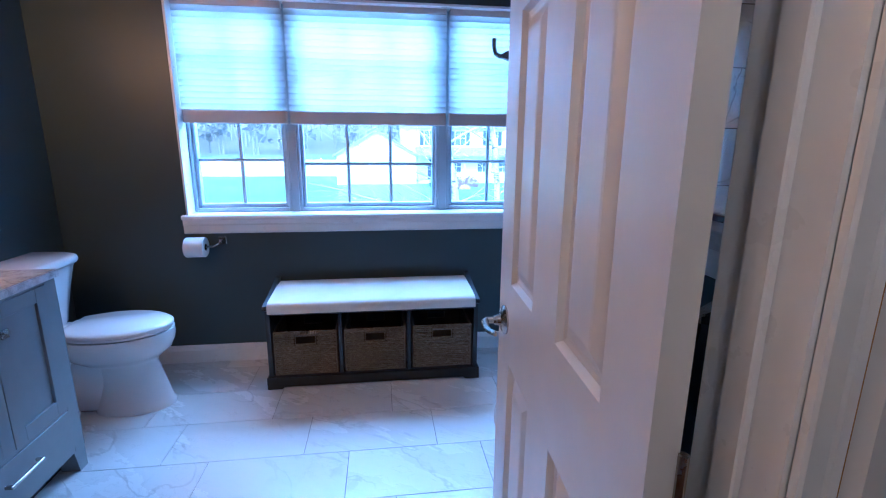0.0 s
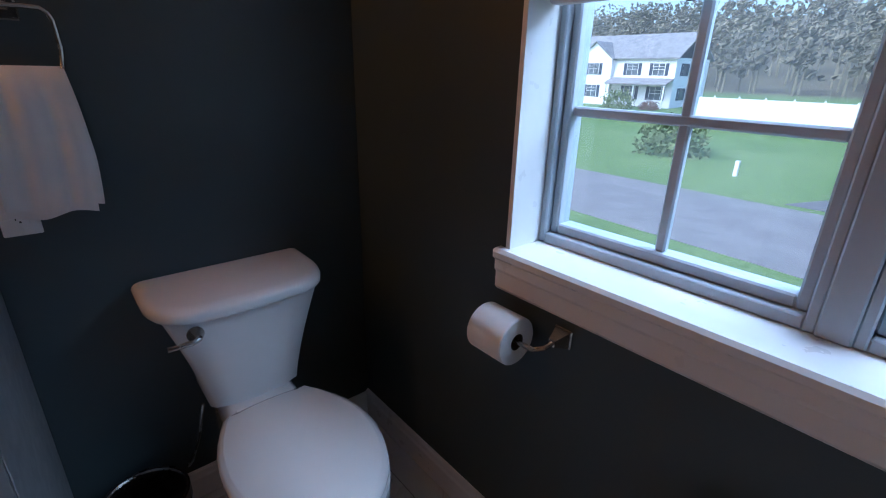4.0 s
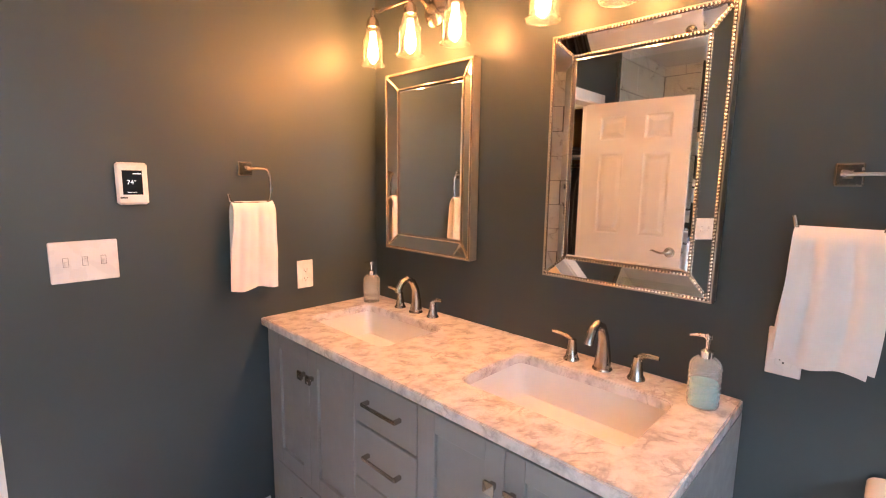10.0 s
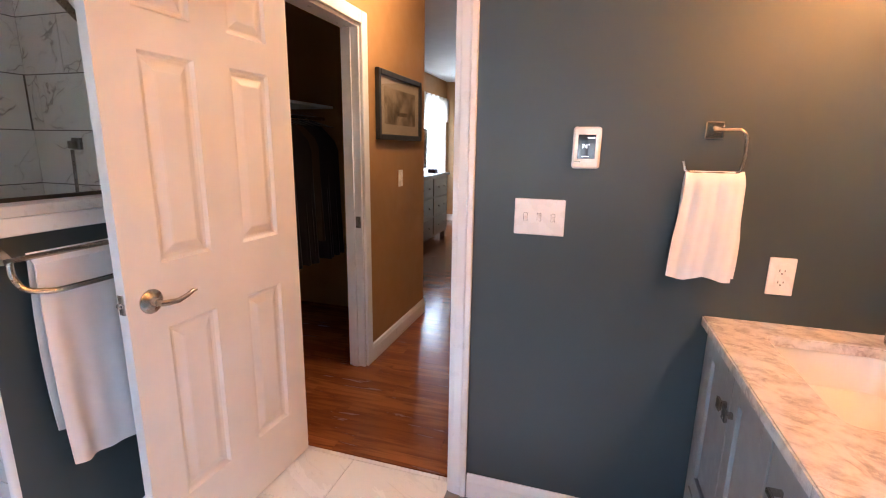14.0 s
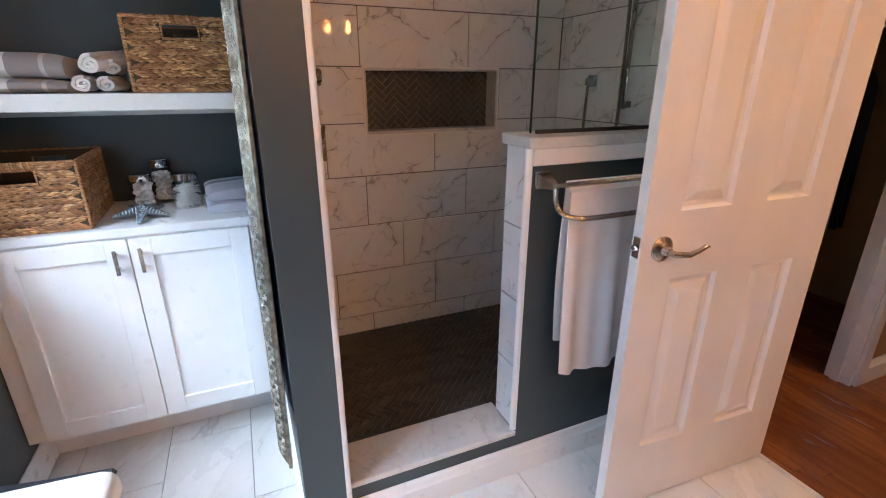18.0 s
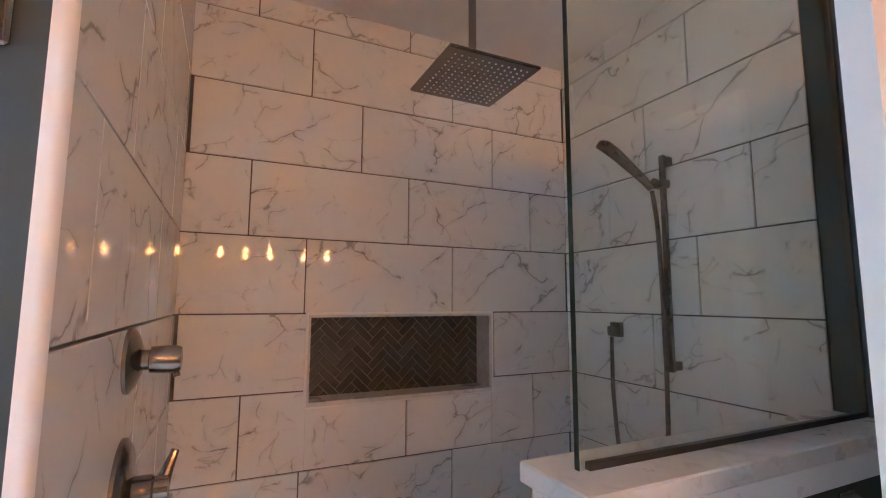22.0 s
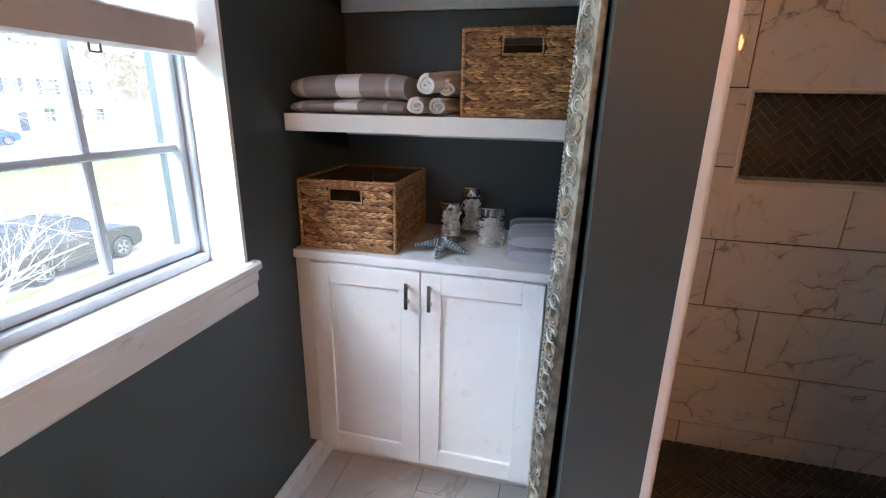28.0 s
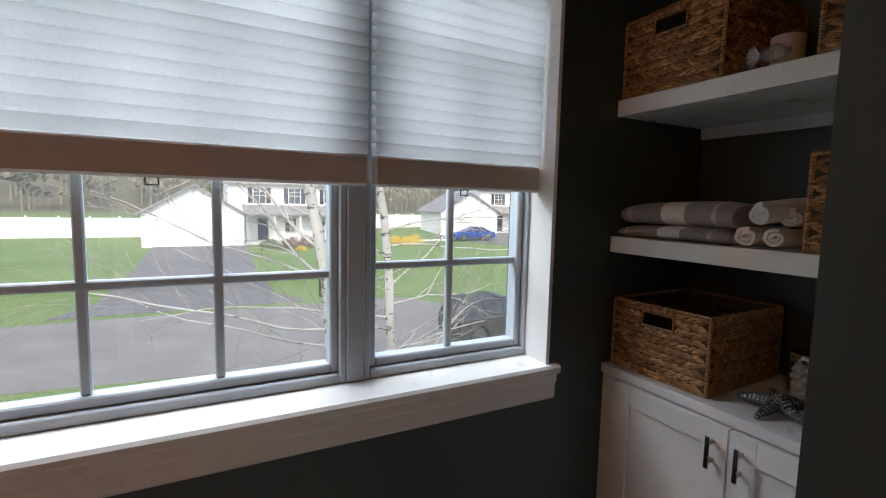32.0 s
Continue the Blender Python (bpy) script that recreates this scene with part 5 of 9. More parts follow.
# ---- storage bench ----
bn = thing("storage_bench", pose(1.817, 2.275, 0), "black painted storage bench with three cubbies under the window", "bench")
BW, BF, BB = 0.605, -0.17, 0.185
for s in (-1, 1):
    pf = [(BF, 0.075), (BB, 0.075), (BB, 0.565), (BB - 0.015, 0.578), (BB - 0.03, 0.572)] + [(BB - 0.03 + (BF - 0.045 - BB + 0.03) * k / 6, 0.572 - 0.052 * math.sin(k / 6 * math.pi / 2) ** 1.4) for k in range(1, 6)] + [(BF - 0.045, 0.515), (BF - 0.052, 0.503), (BF - 0.045, 0.490), (BF, 0.470)]
    part("side_panel", Geo().prism(pf, 0, s * BW - (0.024 if s > 0 else 0), s * BW + (0 if s > 0 else 0.024)), M_BENCH, bn, smooth=False)
part("seat_board", Geo().box(-BW + 0.024, BW - 0.024, BF - 0.02, BB, 0.450, 0.473, 0.003), M_BENCH, bn)
part("base_board", Geo().prism([(-BW - 0.012, 0.0), (-BW + 0.07, 0.0), (-BW + 0.10, 0.028), (BW - 0.10, 0.028), (BW - 0.07, 0.0), (BW + 0.012, 0.0), (BW + 0.012, 0.07), (-BW - 0.012, 0.07)], 1, BF - 0.014, BF + 0.008), M_BENCH, bn, smooth=False)
part("bottom_board", Geo().box(-BW - 0.01, BW + 0.01, BF + 0.0085, BB, 0.0, 0.075, 0.002), M_BENCH, bn)
part("back_board", Geo().box(-BW + 0.024, BW - 0.024, BB - 0.012, BB, 0.075, 0.450), M_BENCH, bn)
CUB = (2 * BW - 0.048 - 2 * 0.02) / 3
for k in (1, 2):
    x = -BW + 0.024 + k * CUB + (k - 1) * 0.02
    part("divider", Geo().box(x, x + 0.02, BF, BB - 0.012, 0.075, 0.450, 0.001), M_BENCH, bn)


def cushion_fn(u, v):
    # across the depth: up over the front edge, flat, to the back
    x = (u - 0.5) * (2 * BW - 0.056)
    s = v
    if s < 0.14:
        a = s / 0.14
        y, z = BF - 0.062 + 0.0 * a, 0.474 + 0.026 * a
    elif s < 0.26:
        a = (s - 0.14) / 0.12 * math.pi / 2
        y, z = BF - 0.062 + 0.034 * (1 - math.cos(a)), 0.500 + 0.034 * math.sin(a)
    else:
        a = (s - 0.26) / 0.74
        y, z = BF - 0.028 + (BB - 0.02 - BF + 0.028) * a, 0.534 + 0.016 * math.sin(a * math.pi * 0.6)
    return (x, y, z + 0.002 * noise.noise(Vector((x * 5, y * 8, 1))))


cu = solo("bench_cushion", Geo().sheet(lambda u, v: cushion_fn(1 - u, v), 30, 24, thick=-0.0).box(-BW + 0.03, BW - 0.03, BF - 0.05, BB - 0.022, 0.474, 0.505, 0.008), M_CUSH, "cream fabric seat cushion on the black bench", "cushion", m=pose(1.817, 2.275, 0))

def woven_side(geo, a, b, z0, z1, nrm, rows, cell, hole=None, fat=0.006):
    """Rows of slanted overlapping strands on an upright side from a to b, facing nrm. hole: u0, u1, z0, z1 left open."""
    a, b, nrm = Vector(a), Vector(b), Vector(nrm)
    along = b - a
    ln = along.length
    d = along / ln
    h = (z1 - z0) / rows
    for r in range(rows):
        zc = z0 + (r + 0.5) * h
        n = max(3, round(ln / cell))
        for i in range(n):
            for k in (0, 1):
                u = (i + (0.5 * (r % 2)) + 0.5 * k) / n
                if u > 1.0:
                    continue
                up = 1 if r % 2 else -1
                u = min(max(u, cell * 0.52 / ln), 1 - cell * 0.52 / ln)
                size = 1.0
                half = cell * 0.5 / ln
                if hole and hole[2] - h * 0.35 < zc < hole[3] + h * 0.35 and hole[0] - half < u < hole[1] + half:
                    # strands end at the opening's edge
                    end = hole[0] if u < 0.5 else hole[1]
                    far = u - half if u < 0.5 else u + half
                    size = abs(end - far) / (2 * half) if (far - end) * (u - 0.5) > 0 else 0.0
                    if size < 0.2:
                        continue
                    u = (end + far) / 2
                c = a + d * (u * ln) + Vector((0, 0, zc)) + nrm * (0.003 + random.uniform(-0.001, 0.0016))
                ax = (d * (size * cell * random.uniform(0.46, 0.52)) + Vector((0, 0, up * h * random.uniform(0.30, 0.5))))
                e = ax.cross(nrm).normalized() * h * random.uniform(0.36, 0.52)
                o = nrm * fat
                vs = [c - ax, c - ax * 0.4 + e * 0.9, c + ax * 0.45 + e, c + ax, c + ax * 0.4 - e * 0.9, c - ax * 0.45 - e, c + o + ax * 0.25, c + o * 0.9 - ax * 0.3]
                geo.add(vs, [(0, 7, 1), (1, 7, 6, 2), (2, 6, 3), (3, 6, 4), (4, 6, 7, 5), (5, 7, 0)])


def woven_basket(m, w, d, h, label, group, mat, rows, cell, hand=True, lined=True):
    """A lidless rectangular basket; its front faces -y, its base stands on z = 0."""
    th = thing("storage_basket", m, label, "basket", group)
    x, y = w / 2, d / 2
    t = 0.010
    hw, hz0, hz1 = w * 0.165, h * 0.71, h * 0.895
    # added boards, coloured dark for the shade between strands and inside
    part("bottom", Geo().box(-x + t, x - t, -y + t, y - t, 0.0, 0.012), M_DARKIN, th, "dark board for the shade inside", smooth=False)
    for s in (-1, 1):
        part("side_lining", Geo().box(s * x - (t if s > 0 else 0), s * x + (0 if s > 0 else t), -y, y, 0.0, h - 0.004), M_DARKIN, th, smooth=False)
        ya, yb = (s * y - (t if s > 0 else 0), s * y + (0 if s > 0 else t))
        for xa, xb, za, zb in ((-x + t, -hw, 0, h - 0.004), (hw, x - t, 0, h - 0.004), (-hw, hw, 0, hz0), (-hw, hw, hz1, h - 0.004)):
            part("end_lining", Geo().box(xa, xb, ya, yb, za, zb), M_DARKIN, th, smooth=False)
    g = Geo()
    ho = (0.5 - hw / w - 0.012, 0.5 + hw / w + 0.012, hz0 - 0.004, hz1 + 0.004) if hand else None
    woven_side(g, (-x, -y, 0), (x, -y, 0), 0.004, h - 0.006, (0, -1, 0), rows, cell, ho)
    woven_side(g, (x, y, 0), (-x, y, 0), 0.004, h - 0.006, (0, 1, 0), rows, cell, ho)
    woven_side(g, (x, -y, 0), (x, y, 0), 0.004, h - 0.006, (1, 0, 0), rows, cell)
    woven_side(g, (-x, y, 0), (-x, -y, 0), 0.004, h - 0.006, (-1, 0, 0), rows, cell)
    # rim and corner wraps
    for a, b in (((-x, -y), (x, -y)), ((x, -y), (x, y)), ((x, y), (-x, y)), ((-x, y), (-x, -y))):
        n = 26
        pts = [(a[0] + (b[0] - a[0]) * i / n, a[1] + (b[1] - a[1]) * i / n, h - 0.004 + 0.0012 * (i % 2)) for i in range(n + 1)]
        g.tube(pts, [0.0055 + 0.0012 * (i % 2) for i in range(n + 1)], 6)
        g.tube([(p[0], p[1], 0.006) for p in pts], [0.0055 + 0.0012 * (i % 2) for i in range(n + 1)], 6)
    for cx, cy in ((-x, -y), (x, -y), (x, y), (-x, y)):
        n = 30
        g.tube([(cx, cy, 0.004 + (h - 0.008) * i / n) for i in range(n + 1)], [0.0055 + 0.0012 * (i % 2) for i in range(n + 1)], 6)
    tagged(part("weave", g, mat, th, smooth=False), kind="stuff")
    if hand:
        for s in (-1, 1):
            part("opening_rim", Geo().tube([(-hw, s * (y + 0.004), hz1), (-hw, s * (y + 0.005), hz0), (hw, s * (y + 0.005), hz0), (hw, s * (y + 0.004), hz1)], 0.0042, 6), mat, th, smooth=False)
            g = Geo()
            n = 14
            for i in range(n):
                px = -hw - 0.004 + (2 * hw + 0.008) * (i + 0.5) / n
                g.tube([(px + 0.0035, s * (y + 0.003), hz1), (px, s * (y + 0.011), (hz1 + h) / 2), (px - 0.0035, s * (y + 0.003), h + 0.001)], [0.005, 0.0065, 0.005], 6)
            tagged(part("handle_wrap", g, mat, th, smooth=False), kind="stuff")
    return th


wk = woven_basket(pose(1.817, 2.275, 0.0752), CUB - 0.03, 0.31, 0.265, "brown wicker basket in a bench cubby", "bench baskets", M_WICKER, 20, 0.026)
for k in (-1, 1):
    copy_thing(wk, pose(1.817 + k * (CUB + 0.02), 2.275 + 0.004 * k, 0.0752))

# ---- shelf recess ----
NF = 3.108   # front of the shelves
NY0, NY1 = Y_DIVN, Y_WIN


def box_shelf(z, label):
    th = thing("floating_shelf", pose(0, 0, 0), label, "shelf", "recess shelves")
    ya, yb = NY0 + 0.002, NY1 - 0.002
    part("front_board", Geo().box(NF, NF + 0.02, ya, yb, z - 0.052, z, 0.0015), M_TRIM, th, smooth=False)
    part("shelf_board", Geo().box(NF + 0.02, X_BACK, ya, yb, z - 0.05, z - 0.0005), M_TRIM, th, smooth=False)
    part("ledger", Geo().box(X_BACK - 0.02, X_BACK, ya, yb, z - 0.088, z - 0.05), M_TRIM, th, smooth=False)
    return th


box_shelf(1.799, "white box shelf holding baskets in the recess")
box_shelf(1.360, "white box shelf holding towels and a basket")
cab = thing("base_cabinet", pose(NF, NY0, 0), "white two-door base cabinet built into the recess", "cabinet")
CW = NY1 - NY0
part("body", Geo().box(0.021, X_BACK - NF - 0.004, 0.004, CW - 0.004, 0.166, 0.899), M_TRIM, cab)
part("stile", Geo().box(0.0, 0.0205, CW - 0.06, CW - 0.004, 0.166, 0.899, 0.001), M_TRIM, cab)
part("stile", Geo().box(0.0, 0.0205, 0.004, 0.05, 0.166, 0.899, 0.001), M_TRIM, cab)
part("toe_board", Geo().box(0.143, 0.161, 0.004, CW - 0.004, 0.0, 0.166), M_TRIM, cab, "white recessed toe board")
part("top_rail", Geo().box(0.002, 0.0205, 0.05, CW - 0.06, 0.892, 0.899), M_TRIM, cab)
part("worktop", Geo().box(-0.012, X_BACK - NF, 0.002, CW - 0.002, 0.899, 0.929, 0.003), M_TRIM, cab, "white painted top")
mid = 2.070 - NY0
for a, b, ky in ((0.054, mid - 0.002, mid - 0.036), (mid + 0.002, CW - 0.066, mid + 0.038)):
    d = shaker(cab, "cabinet_door", -0.001, a, b, 0.172, 0.893, 0.066, M_TRIM)
    for v in d.data.vertices:
        v.co.x = -0.001 - v.co.x + (-0.001)
    d.data.flip_normals()
    g = Geo().box(-0.05, -0.044, ky - 0.006, ky + 0.006, 0.777, 0.865, 0.0015)
    g.box(-0.046, -0.019, ky - 0.004, ky + 0.004, 0.792, 0.800).box(-0.046, -0.019, ky - 0.004, ky + 0.004, 0.842, 0.850)
    part("bar_pull", g, M_NICKEL, d, "brushed nickel bar pull")

# ---- baskets: fronts face the room ----
NB = "water hyacinth baskets"
woven_basket(pose(NF + 0.012 + 0.20, 2.335, 0.930, 0, 0, -88), 0.322, 0.38, 0.228, "golden woven water hyacinth basket, empty, on the cabinet", NB, M_BASKET, 10, 0.05)
woven_basket(pose(NF + 0.016 + 0.19, 1.802, 1.361, 0, 0, -90), 0.318, 0.37, 0.228, "golden woven water hyacinth basket on the shelf", NB, M_BASKET, 10, 0.05)
woven_basket(pose(NF + 0.01 + 0.19, 2.342, 1.800, 0, 0, -91), 0.322, 0.37, 0.238, "golden woven water hyacinth basket on the top shelf", NB, M_BASKET, 10, 0.05)
woven_basket(pose(NF + 0.012 + 0.19, 1.812, 1.800, 0, 0, -87), 0.322, 0.37, 0.238, "golden woven water hyacinth basket holding a white cloth", NB, M_BASKET, 10, 0.05)
solo("folded_cloth", Geo().box(-0.1, 0.1, -0.12, 0.12, 0.0, 0.19, 0.03), M_TOWEL, "white cloth folded inside the woven basket", "cloth", m=pose(NF + 0.2, 1.812, 1.808))
solo("folded_cloth", Geo().box(-0.1, 0.1, -0.12, 0.12, 0.0, 0.165, 0.03), M_TOWEL, "white cloth folded inside the woven basket", "cloth", m=pose(NF + 0.2, 2.342, 1.808))

# ---- folded towels ----
def stripe_mat(name, bands, base):
    m, nt, p = nodes_of(name)
    tc = nt.nodes.new("ShaderNodeTexCoord")
    sp = nt.nodes.new("ShaderNodeSeparateXYZ")
    nt.links.new(tc.outputs["Object"], sp.inputs[0])
    rp = nt.nodes.new("ShaderNodeValToRGB")
    rp.color_ramp.interpolation = "CONSTANT"
    el = rp.color_ramp.elements
    el[0].position, el[0].color = 0, (*base, 1)
    el[1].position, el[1].color = bands[0][0], (*bands[0][1], 1)
    for pos, c in bands[1:]:
        e = el.new(pos)
        e.color = (*c, 1)
    mr = mth(nt, "ADD", mth(nt, "MULTIPLY", sp.outputs[1], 3.0), 0.5)
    nt.links.new(mr, rp.inputs[0])
    nt.links.new(rp.outputs[0], p.inputs["Base Color"])
    p.inputs["Roughness"].default_value = 0.95
    p.inputs["Sheen Weight"].default_value = 0.25
    v = coords(nt)
    bump(nt, p, mth(nt, "ADD", noise_tex(nt, v, 800.0, 2), mth(nt, "MULTIPLY", noise_tex(nt, v, 16, 4), 1.5)), 0.5, 0.003)
    return m


TAUPE, PALE, WHITE = (0.30, 0.26, 0.25), (0.50, 0.46, 0.45), (0.76, 0.74, 0.73)
M_STRIPE = stripe_mat("taupe_white_stripe", [(0.095, PALE), (0.13, TAUPE), (0.377, WHITE), (0.60, TAUPE), (0.92, PALE), (0.97, TAUPE)], TAUPE)
M_STRIPE2 = stripe_mat("grey_stripe", [(0.30, (0.46, 0.46, 0.49)), (0.36, (0.15, 0.155, 0.175)), (0.50, (0.56, 0.56, 0.59)), (0.56, (0.44, 0.43, 0.46))], (0.15, 0.155, 0.175))


def folded_towel(m, w, d, h, layers, mat, label, name="folded_towel", group=""):
    """A folded stack: soft layers, rounded at the front fold."""
    g = Geo()
    t = h / layers
    for k in range(layers):
        z0 = k * t
        def fn(u, v, z0=z0, k=k):
            a = 2 * math.pi * v
            ex = 5.0
            c, s = math.cos(a), math.sin(a)
            x = d / 2 * math.copysign(abs(c) ** (2 / ex), c)
            z = z0 + t / 2 + t * 0.5 * math.copysign(abs(s) ** 0.75, s)
            y = (u - 0.5) * w * (1 - 0.015 * (k % 2))
            n = noise.noise(Vector((x * 7, y * 7, k * 3.7 + h * 50))) * 0.012 * (0.35 + 0.65 * (s > 0))
            return (x + n, y, z + n * 0.7 * (s > 0) - 0.012 * (s > 0) * (abs(u - 0.5) * 2) ** 4)
        g.add([fn(i / 16, j / 22) for i in range(17) for j in range(22)], [(i * 22 + j, (i + 1) * 22 + j, (i + 1) * 22 + (j + 1) % 22, i * 22 + (j + 1) % 22) for i in range(16) for j in range(22)] + [tuple(range(22))[::-1], tuple(range(16 * 22, 17 * 22))])
    return solo(name, g, mat, label, "towel", group, m=m)


folded_towel(pose(NF + 0.19, 2.320, 1.361), 0.365, 0.34, 0.042, 1, M_STRIPE, "taupe and white striped folded towel on the shelf", group="striped towels")
folded_towel(pose(NF + 0.195, 2.317, 1.4035), 0.36, 0.33, 0.075, 1, M_STRIPE, "taupe and white striped folded towel on top of another", group="striped towels")
folded_towel(pose(NF + 0.2, 1.73, 0.930, 0, 0, 4) @ pose(0, 0, 0, 0, 0, 90), 0.25, 0.19, 0.095, 2, M_STRIPE2, "grey striped folded towel on the white cabinet", group="striped towels")


def rolled_towel(m, r, ln, label):
    g = Geo()
    turns, n = 2.3, 60
    pts = []
    for i in range(n + 1):
        a = turns * 2 * math.pi * i / n
        q = r * (0.18 + 0.82 * i / n)
        pts.append((q * math.cos(a), q * math.sin(a)))
    def fn(u, v):
        i = u * n
        k = min(int(i), n - 1)
        f = i - k
        y = pts[k][0] * (1 - f) + pts[k + 1][0] * f
        z = pts[k][1] * (1 - f) + pts[k + 1][1] * f
        lump = noise.noise(Vector((y * 45 + r * 900, z * 45, v * 4))) * 0.005
        return (v * ln + 0.009 * noise.noise(Vector((u * 9, v * 2, r * 900))), y * (1.06 + 0.05 * math.sin(v * 5)) + lump, z * 0.93 + r * 0.93 + lump * 0.5)
    g.sheet(fn, n, 6, thick=r * 0.3)
    return solo("rolled_washcloth", g, M_TOWEL, label, "towel", "rolled washcloths", m=m)


for x, y, z, r, ln, ry, rz in ((0.03, 2.098, 1.361, 0.0285, 0.21, 0, 4), (0.045, 2.038, 1.361, 0.0275, 0.21, 0, -3), (0.03, 2.066, 1.4135, 0.0345, 0.23, -6, -20), (0.075, 2.019, 1.4125, 0.027, 0.2, 0, 3)):
    rolled_towel(pose(NF + x, y, z, 0, ry, rz), r, ln, "white rolled washcloth stacked on the shelf")

# ---- jars, starfish, candle ----
def glass_jar(m, r, h, label, fill, n_fill, swab=False):
    th = thing("glass_jar", m, label, "jar", "glass jars")
    g = Geo().lathe([(0.0, 0.0), (r * 0.92, 0.0), (r, 0.006), (r, h * 0.72), (r * 0.86, h * 0.8), (r * 0.86, h * 0.84)], 24, cap=False)
    part("jar_body", g, M_JAR, th).visible_shadow = False
    part("lid", Geo().lathe([(r * 0.92, h * 0.82), (r * 0.94, h * 0.83), (r * 0.94, h * 0.99), (r * 0.9, h), (0.0, h)], 24), M_CHROME, th, "brushed steel lid")
    g = Geo()
    rnd = random.Random(int(r * 10000))
    for i in range(n_fill):
        z = 0.006 + (h * 0.62) * rnd.random()
        a, q = rnd.uniform(0, 2 * math.pi), r * 0.86 * math.sqrt(rnd.random())
        if swab:
            b = rnd.uniform(0, 2 * math.pi)
            p = Vector((q * 0.7 * math.cos(a), q * 0.7 * math.sin(a), z))
            dv = Vector((math.cos(b), math.sin(b), rnd.uniform(-0.5, 0.5))) * r * 0.5
            e = p + dv
            f = (Vector((e.x, e.y, 0)).length) / (r * 0.9)
            if f > 1:
                e = Vector((e.x / f, e.y / f, e.z))
            g.tube([p, e], 0.0012, 5).ball(e, 0.003, 6, 4)
        else:
            g.ball((q * 0.8 * math.cos(a), q * 0.8 * math.sin(a), z + 0.006), (r * 0.28, r * 0.24, r * 0.2), 7, 5)
    part("contents", g, fill, th, "white cotton contents")
    return th


M_COTTON = fabric("cotton", (0.82, 0.80, 0.75), scale=500)
glass_jar(pose(NF + 0.275, 2.042, 0.930), 0.042, 0.134, "clear glass jar of cotton balls with steel lid", M_COTTON, 130)
glass_jar(pose(NF + 0.37, 1.985, 0.930), 0.040, 0.175, "tall clear glass jar with steel lid", M_COTTON, 150)
glass_jar(pose(NF + 0.235, 1.890, 0.930), 0.050, 0.134, "clear glass jar of cotton swabs with steel lid", M_COTTON, 300, True)

sf = thing("starfish_ornament", pose(NF + 0.115, 2.03, 0.9305, 0, -8, 20) @ pose(0, 0, 0.008), "dark starfish ornament covered with silver studs on the cabinet", "ornament")
M_STAR = plain("dark_enamel", (0.06, 0.055, 0.05), 0.3, vary=0.25, scale=40)
studs, dots = Geo(), Geo()
part("disc", Geo().ball((0, 0, 0.018), (0.024, 0.024, 0.02), 12, 8), M_STAR, sf)
for k in range(5):
    a = radians(72 * k + 14)
    n = 9
    pts = [(0.092 * i / n * math.cos(a), 0.092 * i / n * math.sin(a), 0.022 - 0.013 * i / n) for i in range(n + 1)]
    part("arm", Geo().tube(pts, [0.022 * (1 - 0.78 * i / n) + 0.001 for i in range(n + 1)], 10, flat=0.8), M_STAR, sf)
    for i in range(0, n + 1):
        w = 0.022 * (1 - 0.78 * i / n)
        for e in (-1, -0.66, -0.33, 0, 0.33, 0.66, 1):
            off = e * 0.88 * w
            dot = i % 3 == 1 and e == 0
            (dots if dot else studs).ball((pts[i][0] - off * math.sin(a), pts[i][1] + off * math.cos(a), pts[i][2] + w * 0.85 * math.sqrt(max(0.05, 1 - 0.8 * e * e))), 0.0042 if dot else 0.0031 - 0.0012 * i / n, 6, 4)
tagged(part("studs", studs, M_CHROME, sf, "silver studs"), kind="stuff")
tagged(part("beads", dots, M_BLACK, sf, "black beads"), kind="stuff")

cd = thing("candle_jar", pose(NF + 0.10, 2.075, 1.800), "cream candle in a glass with a glass fish", "candle")
part("glass", Geo().lathe([(0.0, 0.0), (0.036, 0.0), (0.038, 0.004), (0.039, 0.112), (0.0375, 0.112)], 22, cap=False), M_JAR, cd)
M_WAX = plain("cream_wax", (0.66, 0.52, 0.42), 0.5, vary=0.03, Subsurface_Weight=0.1)
part("wax", Geo().lathe([(0.0, 0.003), (0.0355, 0.003), (0.037, 0.086), (0.0, 0.088)], 22), M_WAX, cd, "cream wax")
M_FISH = pane_glass("fish_glass", (0.96, 0.97, 0.96), 2.5, 2.0, 0.04, 0.22)
part("fish_body", Geo().lathe([(0.002, -0.034), (0.012, -0.026), (0.021, -0.008), (0.022, 0.008), (0.014, 0.024), (0.006, 0.032), (0.008, 0.036)], 14, pose(-0.052, 0.004, 0.040, 90, 0, 0)), M_FISH, cd, "small clear glass fish")


def fish_tail_fn(u, v):
    a = radians(-58 + 116 * u)
    q = 0.006 + 0.030 * v + 0.004 * v * math.cos(u * 6 * 2 * math.pi)
    return (-0.052 + 0.003 * math.cos(u * 6 * 2 * math.pi) * v, 0.034 + q * math.cos(a), 0.042 + q * math.sin(a))


part("fish_tail", Geo().sheet(fish_tail_fn, 36, 5, thick=0.003), M_FISH, cd, "fluted glass fan tail")

